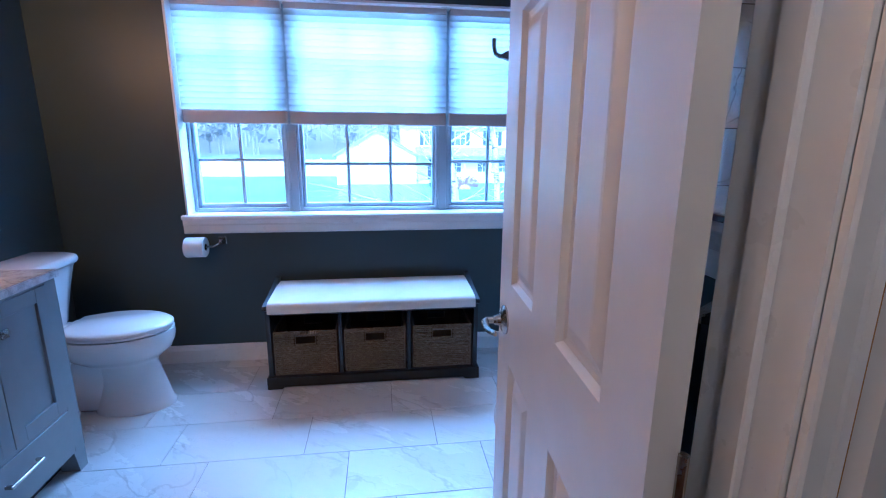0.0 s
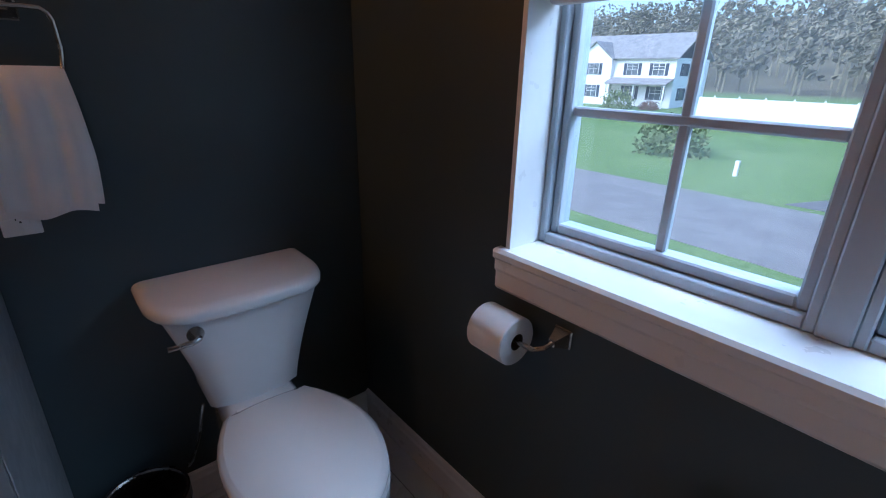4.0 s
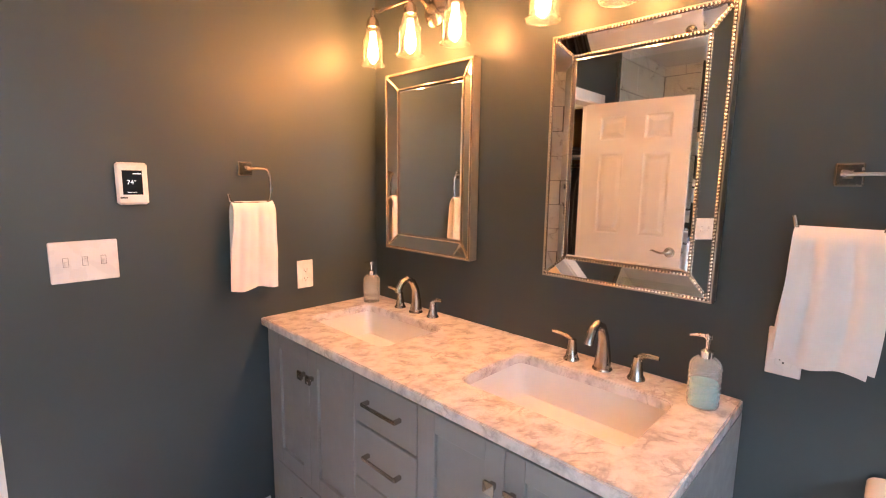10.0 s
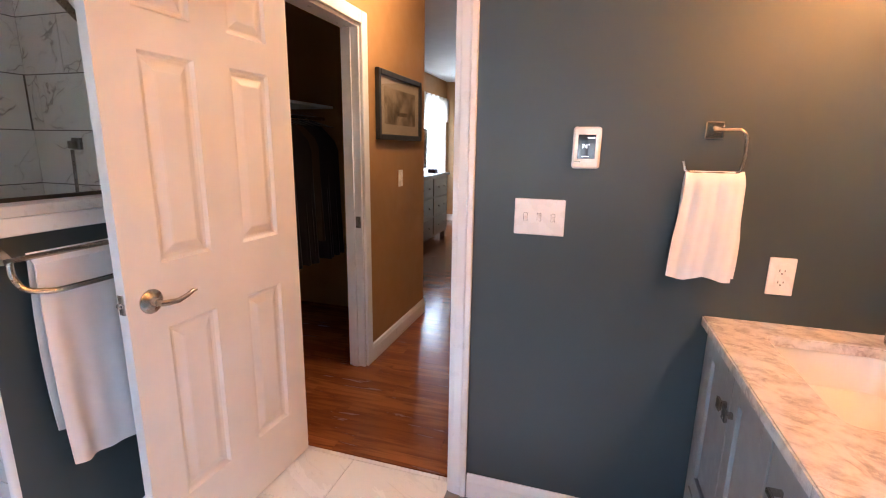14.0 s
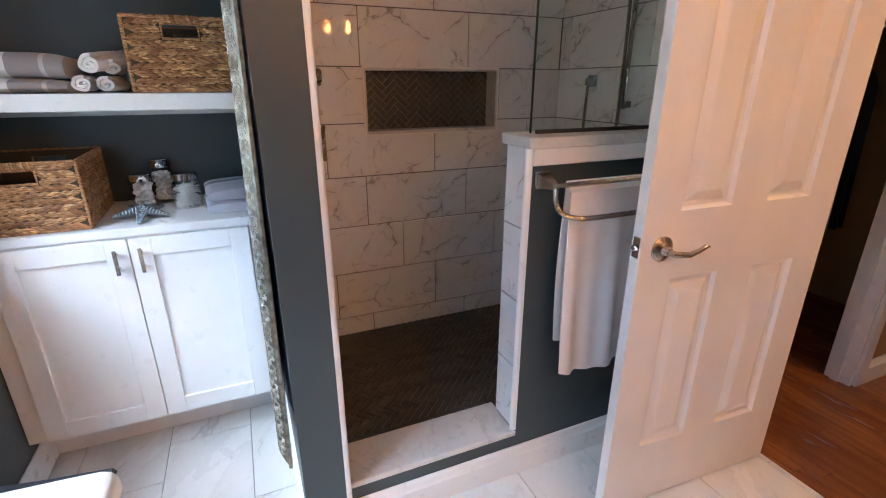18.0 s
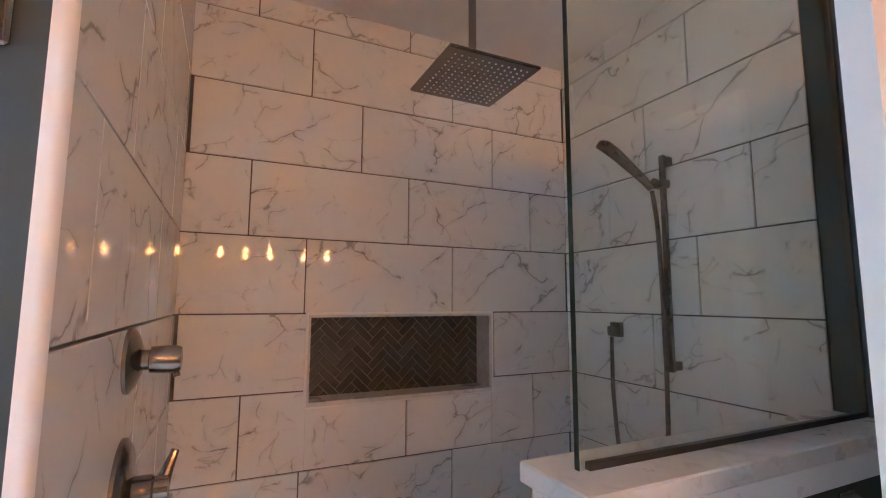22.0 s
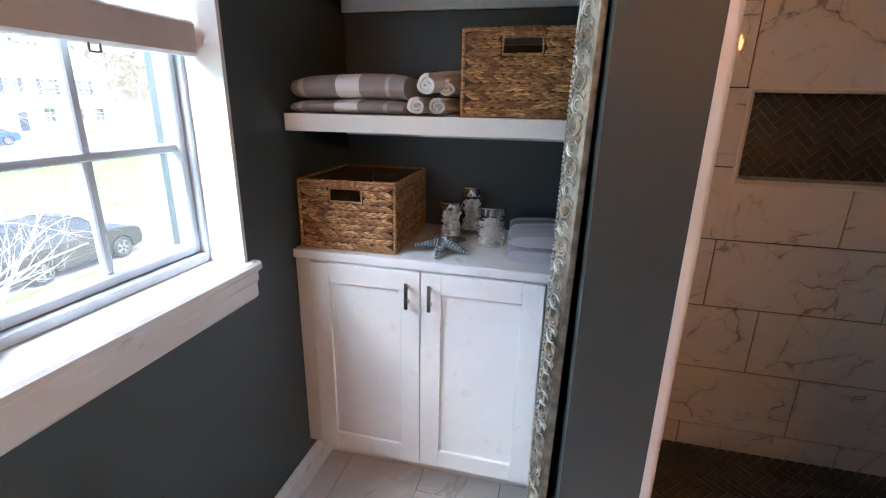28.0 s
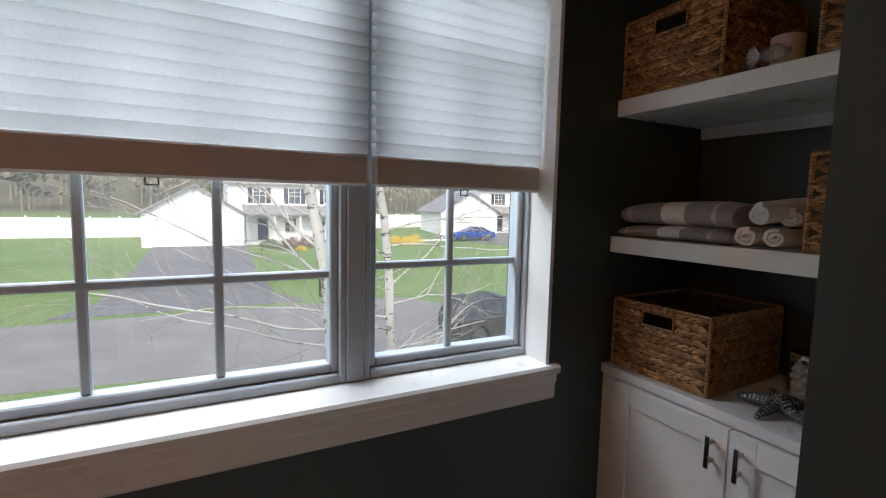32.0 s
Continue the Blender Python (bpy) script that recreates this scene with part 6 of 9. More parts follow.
# ---- tall mirror with an ornate silver frame ----
LW, LH, LB = 0.30, 0.665, 0.066   # half width, half height, border
lm = thing("framed_mirror", pose(2.505, Y_DIVN + 0.029, 0.0) @ pose(0, 0, 0, 0.8, 0, 0.0) @ pose(LW, 0, 0.945), "tall mirror with ornate antique silver frame hung on the wall", "mirror")
part("glass", Geo().box(-LW + LB - 0.006, LW - LB + 0.006, 0.002, 0.008, -LH + LB - 0.006, LH - LB + 0.006), M_MIRROR, lm, smooth=False)
part("back_panel", Geo().box(-LW + 0.012, LW - 0.012, -0.004, 0.0015, -LH + 0.012, LH - 0.012), M_BLACK, lm, "black backing board")
# profile of the border: inset from the outer edge, height; the broad face slopes outwards
PROF = [(0.012, -0.004), (0.0, -0.003), (0.0, 0.008), (0.003, 0.011), (0.007, 0.0115), (0.009, 0.0105), (0.016, 0.019), (0.026, 0.028), (0.036, 0.035), (0.044, 0.039), (0.048, 0.038), (0.049, 0.036), (0.056, 0.034), (0.060, 0.026), (0.066, 0.022), (0.066, 0.006)]
cor = [(-1, -1), (1, -1), (1, 1), (-1, 1)]
FLAT = 0.76
for i in range(4):
    (ax, az), (bx2, bz2) = cor[i], cor[(i + 1) % 4]
    vs = [(sx * (LW - o), hgt * FLAT, sz * (LH - o)) for sx, sz in ((ax, az), (bx2, bz2)) for o, hgt in PROF]
    n = len(PROF)
    g = Geo().add(vs, [(k, k + 1, n + k + 1, n + k) for k in range(n - 1)])
    part("frame_rail", g, M_PATINA, lm, "dark silver frame rail", angle=30)


def on_slope(along, o, side, lift):
    """A point of the border's broad face: distance along, inset from the edge, side 0 to 3."""
    hgt = 0.0105 + 0.0285 * ((o - 0.009) / 0.035) ** 0.8 if o > 0.009 else 0.0105
    hgt *= FLAT
    w, d = lift * 0.5, lift * 0.85
    if side < 2:
        return ((1 if side else -1) * (LW - o + w), hgt + d, along)
    return (along, hgt + d, (1 if side == 3 else -1) * (LH - o + w))


def scroll(geo, c, side, turn):
    """One scroll of the relief: an open ring, an eye of short strokes and leaf tips."""
    ring = []
    for k in range(15):
        a = turn + math.radians(300) * k / 14
        ring.append(on_slope(c + 0.0125 * math.sin(a), 0.0265 - 0.0125 * math.cos(a), side, 0.0012))
    geo.tube(ring, [0.0006] + [0.0021] * 13 + [0.0006], 5)
    ring = []
    for k in range(11):
        a = turn + 0.6 + math.radians(250) * k / 10
        ring.append(on_slope(c + 0.007 * math.sin(a), 0.0265 - 0.0065 * math.cos(a), side, 0.0014))
    geo.tube(ring, [0.0005] + [0.0016] * 9 + [0.0005], 5)
    for k in (-1, 0, 1):
        geo.tube([on_slope(c + k * 0.0025 - 0.0015, 0.024, side, 0.0014), on_slope(c + k * 0.0025 + 0.0015, 0.029, side, 0.0014)], 0.0009, 4)
    for k in range(4):
        e = 0.0135 + 0.002 * k
        for q in (0.0125, 0.0385):
            geo.tube([on_slope(c + e - 0.004, q, side, 0.0008), on_slope(c + e + 0.003, 0.0265 + (q - 0.0265) * 0.35, side, 0.0012)], [0.0012, 0.0007], 4)


g = Geo()
n = 40
for i in range(n):
    z = -LH + 0.055 + (2 * LH - 0.11) * i / (n - 1)
    for side in (0, 1):
        scroll(g, z, side, (2.2 if i % 2 else 0.3))
for i in range(16):
    x = -LW + 0.055 + (2 * LW - 0.11) * i / 15
    for side in (2, 3):
        scroll(g, x, side, (2.2 if i % 2 else 0.3))
tagged(part("relief", g, M_SILVER, lm, "raised silver scrolls"), kind="stuff")
g = Geo()
e = 0.0525
for a, b in (((-1, -1), (1, -1)), ((1, -1), (1, 1)), ((1, 1), (-1, 1)), ((-1, 1), (-1, -1))):
    bead_row(g, (a[0] * (LW - e), 0.0285, a[1] * (LH - e)), (b[0] * (LW - e), 0.0285, b[1] * (LH - e)), 0.0034, 0.0115)
tagged(part("bead_edge", g, M_SILVER, lm, "fine beaded inner edge"), kind="stuff")

# ---- robe hook on the wall end ----
hk = thing("robe_hook", pose(X_PIL, 1.565, 1.748), "brushed nickel robe hook on the grey wall end", "hook")
g = Geo().box(-0.008, 0.0, -0.026, 0.026, -0.03, 0.03, 0.003)
g.add([(-0.008, -0.022, -0.026), (-0.008, 0.022, -0.026), (-0.008, 0.022, 0.026), (-0.008, -0.022, 0.026), (-0.05, -0.009, -0.014), (-0.05, 0.009, -0.014), (-0.05, 0.009, 0.006), (-0.05, -0.009, 0.006)], [(7, 6, 5, 4), (4, 5, 1, 0), (5, 6, 2, 1), (6, 7, 3, 2), (7, 4, 0, 3)])
part("plate", g, M_NICKEL, hk, smooth=False)
part("prong", Geo().tube([(-0.045, 0, -0.004), (-0.062, 0, -0.006), (-0.08, 0, 0.004), (-0.088, 0, 0.03), (-0.087, 0, 0.062)], [0.011, 0.010, 0.009, 0.008, 0.009], 10), M_NICKEL, hk)

# ---- hall and bedroom beyond the door ----
Z_C2 = 2.57
g = Geo().box(X_HALL, X_HALL + 0.11, HALL_END, CL_Y0, 0, Z_C2).box(X_HALL, X_HALL + 0.11, CL_Y1, -0.115, 0, Z_C2).box(X_HALL, X_HALL + 0.11, CL_Y0, CL_Y1, 2.08, Z_C2)
structure("wall_hall_east", g, M_TAN, "ochre painted hall wall with the closet doorway")
g = Geo().box(X_HALL + 0.11, BX1 + 0.2, HALL_END, HALL_END + 0.11, 0, Z_C2)
structure("wall_closet_south", g, M_TAN, "ochre painted wall")
g = Geo().box(X_HALL + 1.35, X_HALL + 1.46, HALL_END + 0.11, -0.115, 0, Z_C2)
structure("wall_closet_east", g, M_TAN, "ochre painted closet wall")
g = Geo().box(BX0, DX0 - 0.105, -0.235, -0.116, 0, Z_C2)
structure("wall_hall_north", g, M_TAN, "ochre painted hall wall")
structure("wall_bedroom_west", Geo().box(BX0 - 0.12, BX0, BY0 - 0.4, -0.116, 0, Z_C2), M_TAN, "ochre painted bedroom wall")
FAR = -7.0
EAST = 3.62
structure("wall_bedroom_south", Geo().box(BX0, EAST + 0.12, FAR - 0.12, FAR, 0, Z_C2), M_TAN, "ochre painted bedroom wall")
WB0, WB1 = -6.62, -5.55
g = Geo().box(EAST, EAST + 0.12, FAR, WB0, 0, Z_C2).box(EAST, EAST + 0.12, WB1, HALL_END, 0, Z_C2).box(EAST, EAST + 0.12, WB0, WB1, 0, 0.6).box(EAST, EAST + 0.12, WB0, WB1, 2.1, Z_C2)
structure("wall_bedroom_east", g, M_TAN, "ochre painted bedroom wall with a window")
structure("ceiling_bedroom", Geo().box(BX0, EAST + 0.12, FAR, -0.116, Z_C2, Z_C2 + 0.08), M_CEIL, "white bedroom ceiling")
floor_wood = structure("floor_wood", Geo().box(BX0, EAST, FAR, -0.078, -0.06, -0.012), M_BLACK, "glossy red-brown hardwood floor")
pw = 0.083
pl_mesh = {}
rnd = random.Random(5)
count = 0
far_planks = Geo()
k = 0
while -0.079 - k * pw > FAR:
    yb = -0.079 - k * pw
    x = BX0 - rnd.uniform(0, 0.9)
    while x < EAST:
        ln = rnd.choice((0.6, 0.8, 1.0, 1.2))
        xa, xb = max(BX0, x), min(EAST, x + ln)
        x += ln
        if xb - xa < 0.05 or (yb > HALL_END and xa > X_HALL + 1.4):
            continue
        near = yb > -2.9 and xb > 1.0 and xa < 3.0
        if near and count < 300:
            count += 1
            key = round(xb - xa - 0.0008, 3)
            if key not in pl_mesh:
                pl_mesh[key] = Geo().box(0, key, -pw + 0.0006, 0, -0.012, 0.0, 0.0004).mesh("plank", M_WOODF, smooth=False)
            part("plank", pl_mesh[key], M_WOODF, floor_wood, m=pose(xa, yb, 0))
        else:
            far_planks.box(xa, xb - 0.0008, yb - pw + 0.0008, yb, -0.012, 0.0)
    k += 1
tagged(part("plank_field", far_planks, M_WOODF, floor_wood, smooth=False), kind="stuff")
baseboard("baseboard_7", X_HALL, CL_Y0 - 0.07, X_HALL, HALL_END, -1, 0, 0.12)
baseboard("baseboard_8", BX0, FAR, EAST, FAR, 0, 1, 0.12)
baseboard("baseboard_9", EAST, FAR, EAST, HALL_END, -1, 0, 0.12)
# closet doorway
cw = tagged(new("door_2"), "white closet doorway casing in the hall", "doorway", "", "structure")
g = Geo()
for ya, yb in ((CL_Y0 - 0.07, CL_Y0 + 0.002), (CL_Y1 - 0.002, CL_Y1 + 0.012)):
    g.box(X_HALL - 0.018, X_HALL, ya, yb, 0, 2.15, 0.004)
g.box(X_HALL - 0.018, X_HALL, CL_Y0 + 0.002, CL_Y1 - 0.002, 2.078, 2.15, 0.004)
part("casing", g, M_TRIM, cw)
g = Geo().box(X_HALL, X_HALL + 0.11, CL_Y0, CL_Y0 + 0.018, 0, 2.08).box(X_HALL, X_HALL + 0.11, CL_Y1 - 0.018, CL_Y1, 0, 2.08).box(X_HALL, X_HALL + 0.11, CL_Y0, CL_Y1, 2.062, 2.08)
g.box(X_HALL + 0.045, X_HALL + 0.08, CL_Y0 + 0.018, CL_Y0 + 0.030, 0, 2.06)
part("jamb", g, M_TRIM, cw)
part("strike_plate", Geo().box(X_HALL + 0.008, X_HALL + 0.04, CL_Y0 + 0.018, CL_Y0 + 0.020, 0.92, 0.99), M_BRONZE, cw, "dark strike plate")

# ---- clothes in the dark closet ----
M_DARKCLOTH = fabric("dark_cloth", (0.012, 0.012, 0.015))
M_BROWNCLOTH = fabric("brown_cloth", (0.06, 0.035, 0.02))
M_REDCLOTH = fabric("rust_cloth", (0.40, 0.09, 0.03))
structure("closet_shelf", Geo().box(X_HALL + 0.75, X_HALL + 1.34, HALL_END + 0.12, -0.12, 1.70, 1.72), M_TRIM, "white closet shelf")
rod = solo("clothes_rod", Geo().tube([(X_HALL + 0.85, HALL_END + 0.111, 1.62), (X_HALL + 0.85, -0.116, 1.62)], 0.015, 10), M_NICKEL, "metal clothes rod in the closet", "rod")


def garment(y, mat, label, drop=1.05):
    def fn(u, v):
        a = 2 * math.pi * u
        w = 0.05 + 0.17 * min(1, v * 6) + 0.03 * v
        d = 0.012 + 0.02 * min(1, v * 6)
        return (w * math.cos(a), d * math.sin(a) + 0.012 * math.sin(6 * a + v * 3) * v, -0.03 - v * drop)
    th = thing("hanging_garment", pose(X_HALL + 0.85, y, 1.62), label, "clothes", "hanging clothes")
    part("cloth", Geo().sheet(fn, 24, 14), mat, th)
    part("hanger", Geo().tube([(-0.19, 0, -0.075), (0, 0, -0.02), (0.19, 0, -0.075)], 0.004, 6).tube([(0, 0, -0.02), (0, 0, 0.005), (0.012, 0, 0.024), (0.0, 0.0, 0.032), (-0.012, 0, 0.022)], 0.0025, 6), M_NICKEL, th)
    return th


gs = [garment(-0.2, M_DARKCLOTH, "dark garment on a hanger in the closet"), garment(-0.2, M_BROWNCLOTH, "brown garment on a hanger in the closet", 0.9)]
for i in range(22):
    copy_thing(gs[1 if i % 5 == 2 else 0], pose(X_HALL + 0.85 + rnd.uniform(-0.03, 0.03), -0.28 - i * 0.068, 1.62, 0, 0, rnd.uniform(-8, 8)))
folded_towel(pose(X_HALL + 1.0, -0.85, 1.721), 0.32, 0.36, 0.10, 3, M_DARKCLOTH, "dark folded clothes on the closet shelf", "folded_clothes", "folded clothes")
folded_towel(pose(X_HALL + 0.98, -1.02, 1.822), 0.30, 0.34, 0.05, 2, M_REDCLOTH, "rust-red folded clothes on the closet shelf", "folded_clothes", "folded clothes")
folded_towel(pose(X_HALL + 0.98, -1.18, 1.721), 0.32, 0.36, 0.10, 3, M_DARKCLOTH, "dark folded clothes on the closet shelf", "folded_clothes", "folded clothes")
folded_towel(pose(X_HALL + 1.0, -0.45, 1.721), 0.3, 0.34, 0.14, 4, M_DARKCLOTH, "dark folded clothes on the closet shelf", "folded_clothes", "folded clothes")

# ---- picture and switch on the hall wall ----
PY0, PY1, PZ0, PZ1 = -1.865, -1.10, 1.452, 1.882
pc = thing("framed_picture", pose(X_HALL, (PY0 + PY1) / 2, (PZ0 + PZ1) / 2), "dark framed sepia print on the ochre wall", "picture")
hw2, hh2 = (PY1 - PY0) / 2, (PZ1 - PZ0) / 2
for a, b, c, d in ((-hw2, -hw2 + 0.035, -hh2, hh2), (hw2 - 0.035, hw2, -hh2, hh2), (-hw2 + 0.035, hw2 - 0.035, -hh2, -hh2 + 0.035), (-hw2 + 0.035, hw2 - 0.035, hh2 - 0.035, hh2)):
    part("frame_rail", Geo().box(-0.03, -0.001, a, b, c, d, 0.004), M_BENCH, pc)
M_MAT = plain("cream_mat", (0.56, 0.46, 0.33), 0.8, vary=0.03)
part("mat_board", Geo().box(-0.014, -0.010, -hw2 + 0.03, hw2 - 0.03, -hh2 + 0.03, hh2 - 0.03), M_MAT, pc)
M_PRINT = plain("sepia_print", (0.30, 0.235, 0.16), 0.7, vary=0.75, scale=7.0)
M_BOAT = plain("dark_sepia", (0.10, 0.075, 0.05), 0.7, vary=0.3, scale=20)
part("print", Geo().box(-0.0155, -0.0142, -hw2 + 0.11, hw2 - 0.11, -hh2 + 0.10, hh2 - 0.10), M_PRINT, pc)
part("boat_shape", Geo().prism([(-0.12, -0.03), (-0.09, -0.055), (0.06, -0.055), (0.12, -0.02), (0.02, -0.028)], 0, -0.0165, -0.0156), M_BOAT, pc, smooth=False)
M_PICGLASS = pane_glass("picture_glass", (0.97, 0.97, 0.97))
part("glazing", Geo().box(-0.021, -0.019, -hw2 + 0.03, hw2 - 0.03, -hh2 + 0.03, hh2 - 0.03), M_PICGLASS, pc, smooth=False)
hs2 = thing("light_switch", pose(X_HALL, -1.50, 1.188, 0, 0, 180), "white single switch plate on the ochre hall wall", "light switch")
part("plate", Geo().box(0, 0.006, -0.036, 0.036, -0.059, 0.059, 0.002), M_WHITEPL, hs2)
part("toggle", Geo().box(0.005, 0.018, -0.005, 0.005, -0.01, 0.003, 0.001), M_WHITEPL, hs2)

# ---- bedroom: window, curtain, dresser, bed, chest ----
bwin = tagged(new("window_2"), "bright bedroom window behind a sheer curtain", "window", "", "structure")
for a, b, c, d in ((WB0, WB0 + 0.05, 0.6, 2.1), (WB1 - 0.05, WB1, 0.6, 2.1), (WB0 + 0.05, WB1 - 0.05, 0.6, 0.66), (WB0 + 0.05, WB1 - 0.05, 2.04, 2.1), (WB0 + 0.05, WB1 - 0.05, 1.32, 1.37)):
    part("window_frame", Geo().box(EAST + 0.02, EAST + 0.09, a, b, c, d, 0.004), M_VINYL, bwin)
M_SHEER = shade_cloth("sheer_curtain", (0.85, 0.83, 0.80))


def sheer(y0, y1, label):
    def fn(u, v):
        y = y0 + (y1 - y0) * u
        return (EAST - 0.075 + 0.028 * math.sin(u * 34) * (0.5 + 0.5 * v), y, 2.2 - 2.17 * v)
    return solo("sheer_curtain", Geo().sheet(fn, 60, 8), M_SHEER, label, "curtain", "sheer curtains")


sheer(-6.75, -6.2, "white sheer curtain hanging beside the bedroom window")
sheer(-5.75, -5.4, "white sheer curtain hanging beside the bedroom window")
solo("window_valance", Geo().sheet(lambda u, v: (EAST - 0.1 + 0.02 * math.sin(u * 40), -6.8 + 1.45 * u, 2.24 - 0.4 * v), 60, 5), M_SHEER, "white gathered valance over the bedroom window", "valance")
solo("curtain_rod", Geo().tube([(EAST - 0.085, -6.85, 2.225), (EAST - 0.085, -5.3, 2.225)], 0.01, 8).box(EAST - 0.09, EAST, -6.82, -6.80, 2.215, 2.235).box(EAST - 0.09, EAST, -5.35, -5.33, 2.215, 2.235), M_BRONZE, "dark metal curtain rod over the window", "curtain rod")
M_DKWOOD = plain("dark_wood", (0.035, 0.02, 0.013), 0.35, vary=0.3, scale=12, stretch=(1, 6, 6))
M_IVORY = plain("ivory_paint", (0.55, 0.50, 0.36), 0.45, vary=0.05)
ds = thing("dresser", pose(EAST - 0.02, -4.75, 0), "dark wood dresser against the bedroom wall", "dresser")
part("carcass", Geo().box(-0.48, 0, -0.7, 0.7, 0.1, 0.98, 0.004), M_DKWOOD, ds)
part("top", Geo().box(-0.52, 0, -0.74, 0.74, 0.98, 1.015, 0.005), M_DKWOOD, ds)
for y in (-0.66, 0.66):
    part("leg", Geo().box(-0.47, -0.40, y - 0.035, y + 0.035, 0, 0.1), M_DKWOOD, ds)
    part("leg", Geo().box(-0.08, -0.01, y - 0.035, y + 0.035, 0, 0.1), M_DKWOOD, ds)
for z in (0.14, 0.42, 0.70):
    for y in (-0.67, 0.015):
        d = part("drawer", Geo().box(-0.495, -0.4805, y, y + 0.655, z, z + 0.25, 0.004), M_DKWOOD, ds)
        part("knob", Geo().ball((-0.51, y + 0.2, z + 0.125), 0.015, 10, 6), M_BRONZE, d)
        part("knob", Geo().ball((-0.51, y + 0.455, z + 0.125), 0.015, 10, 6), M_BRONZE, d)
solo("small_box", Geo().box(-0.06, 0.06, -0.08, 0.08, 0, 0.06, 0.004), M_DKWOOD, "small dark box on the dresser", "box", m=pose(EAST - 0.35, -5.2, 1.0155))
tv = thing("television", pose(EAST - 0.22, -4.65, 1.0155, 0, 0, 180), "black flat television on the dresser", "television")
part("screen", Geo().box(0.02, 0.05, -0.5, 0.5, 0.07, 0.65, 0.004), M_BLACK, tv)
part("stand", Geo().box(-0.08, 0.1, -0.15, 0.15, 0, 0.012, 0.003).box(0.02, 0.045, -0.04, 0.04, 0.012, 0.09), M_BLACK, tv)

bd = thing("bed", pose(2.30, -3.12, 0), "ivory panel bed with a rumpled white duvet", "bed")
for x, y in ((-0.045, -0.045), (-0.045, -1.65)):
    part("post", Geo().box(x - 0.045, x + 0.045, y - 0.045, y + 0.045, 0.05, 0.50, 0.006).box(x - 0.055, x + 0.055, y - 0.055, y + 0.055, 0.0, 0.06, 0.01).box(x - 0.05, x + 0.05, y - 0.05, y + 0.05, 0.50, 0.53, 0.008), M_IVORY, bd)
part("footboard", Geo().box(-0.07, -0.02, -1.61, -0.09, 0.14, 0.48, 0.006), M_IVORY, bd)
for y in (-0.06, -1.66):
    part("side_rail", Geo().box(-2.1, -0.09, y - 0.015, y + 0.015, 0.14, 0.45, 0.004), M_IVORY, bd)
part("headboard", Geo().box(-2.18, -2.1, -1.70, 0.0, 0.0, 1.25, 0.01), M_IVORY, bd)
part("mattress", Geo().box(-2.1, -0.08, -1.62, -0.09, 0.30, 0.60, 0.04), M_GREYTOWEL, bd, "grey mattress")
M_DUVET = fabric("white_duvet", (0.70, 0.69, 0.68), scale=400, strength=0.2)


def duvet_fn(u, v):
    x = -2.0 + 1.98 * u
    s = v * 2.3 - 0.3
    y = 0.02 - 1.78 * min(max(s, 0), 1) if s > 0 else 0.02
    over = -s if s < 0 else (s - 1 if s > 1 else 0)
    z = 0.74 - over * 0.85 + 0.05 * noise.noise(Vector((x * 3, s * 4, 2))) - 0.10 * max(0, u - 0.92) / 0.08
    if s > 1:
        y = -1.76
    return (x + 0.03 * noise.noise(Vector((x * 2, s * 5, 7))), y + 0.03 * noise.noise(Vector((x * 5, s * 2, 4))), z)


solo("duvet", Geo().sheet(duvet_fn, 50, 40, thick=0.03), M_DUVET, "rumpled white duvet over the bed", "duvet", m=pose(2.30, -3.12, 0))
solo("bed_throw", Geo().tube([(-0.42, 0.05, 0.52), (-0.40, 0.03, 0.74), (-0.38, -0.3, 0.83), (-0.36, -0.9, 0.84), (-0.36, -1.6, 0.82)], [0.05, 0.06, 0.06, 0.06, 0.05], 10, flat=0.5), M_GREYTOWEL, "grey striped throw folded across the bed", "throw", m=pose(2.30, -3.12, 0))

ch = thing("chest_of_drawers", pose(1.75, FAR + 0.02, 0), "ivory chest of drawers with a mirror against the wall", "chest of drawers")
part("carcass", Geo().box(-0.85, 0.85, 0, 0.46, 0.1, 1.14, 0.006), M_IVORY, ch)
part("top", Geo().box(-0.89, 0.89, 0, 0.50, 1.14, 1.18, 0.008), M_IVORY, ch)
part("base", Geo().box(-0.87, 0.87, 0, 0.48, 0.0, 0.1, 0.008), M_IVORY, ch)
for z, h in ((0.14, 0.30), (0.46, 0.30), (0.80, 0.30)):
    for x in (-0.82, -0.26, 0.30):
        d = part("drawer", Geo().box(x, x + 0.52, 0.4605, 0.478, z, z + h, 0.008), M_IVORY, ch)
        part("knob", Geo().ball((x + 0.26, 0.49, z + h / 2), 0.018, 10, 6), M_BRONZE, d)
g = Geo()
oval = [(-0.62, 0.0), (0.62, 0.0), (0.62, 0.62)] + [(0.62 - 1.24 * i / 10, 0.62 + 0.2 * math.sin(math.pi * i / 10)) for i in range(1, 10)] + [(-0.62, 0.62)]
part("mirror_frame", Geo().prism([(x, z + 1.181) for x, z in oval], 1, 0.03, 0.07), M_IVORY, ch, "arched ivory mirror frame", smooth=False)
part("mirror_glass", Geo().prism([(x * 0.88, z * 0.86 + 1.181 + 0.06) for x, z in oval], 1, 0.0705, 0.073), M_MIRROR, ch, smooth=False)
M_LEAF = plain("houseplant_leaf", (0.03, 0.10, 0.03), 0.5, vary=0.4, scale=40)
pt = thing("potted_plant", pose(2.15, FAR + 0.25, 1.181), "small green plant in a white planter on the chest", "plant")
part("planter", Geo().box(-0.16, 0.16, -0.07, 0.07, 0, 0.12, 0.008), M_IVORY, pt)
g = Geo()
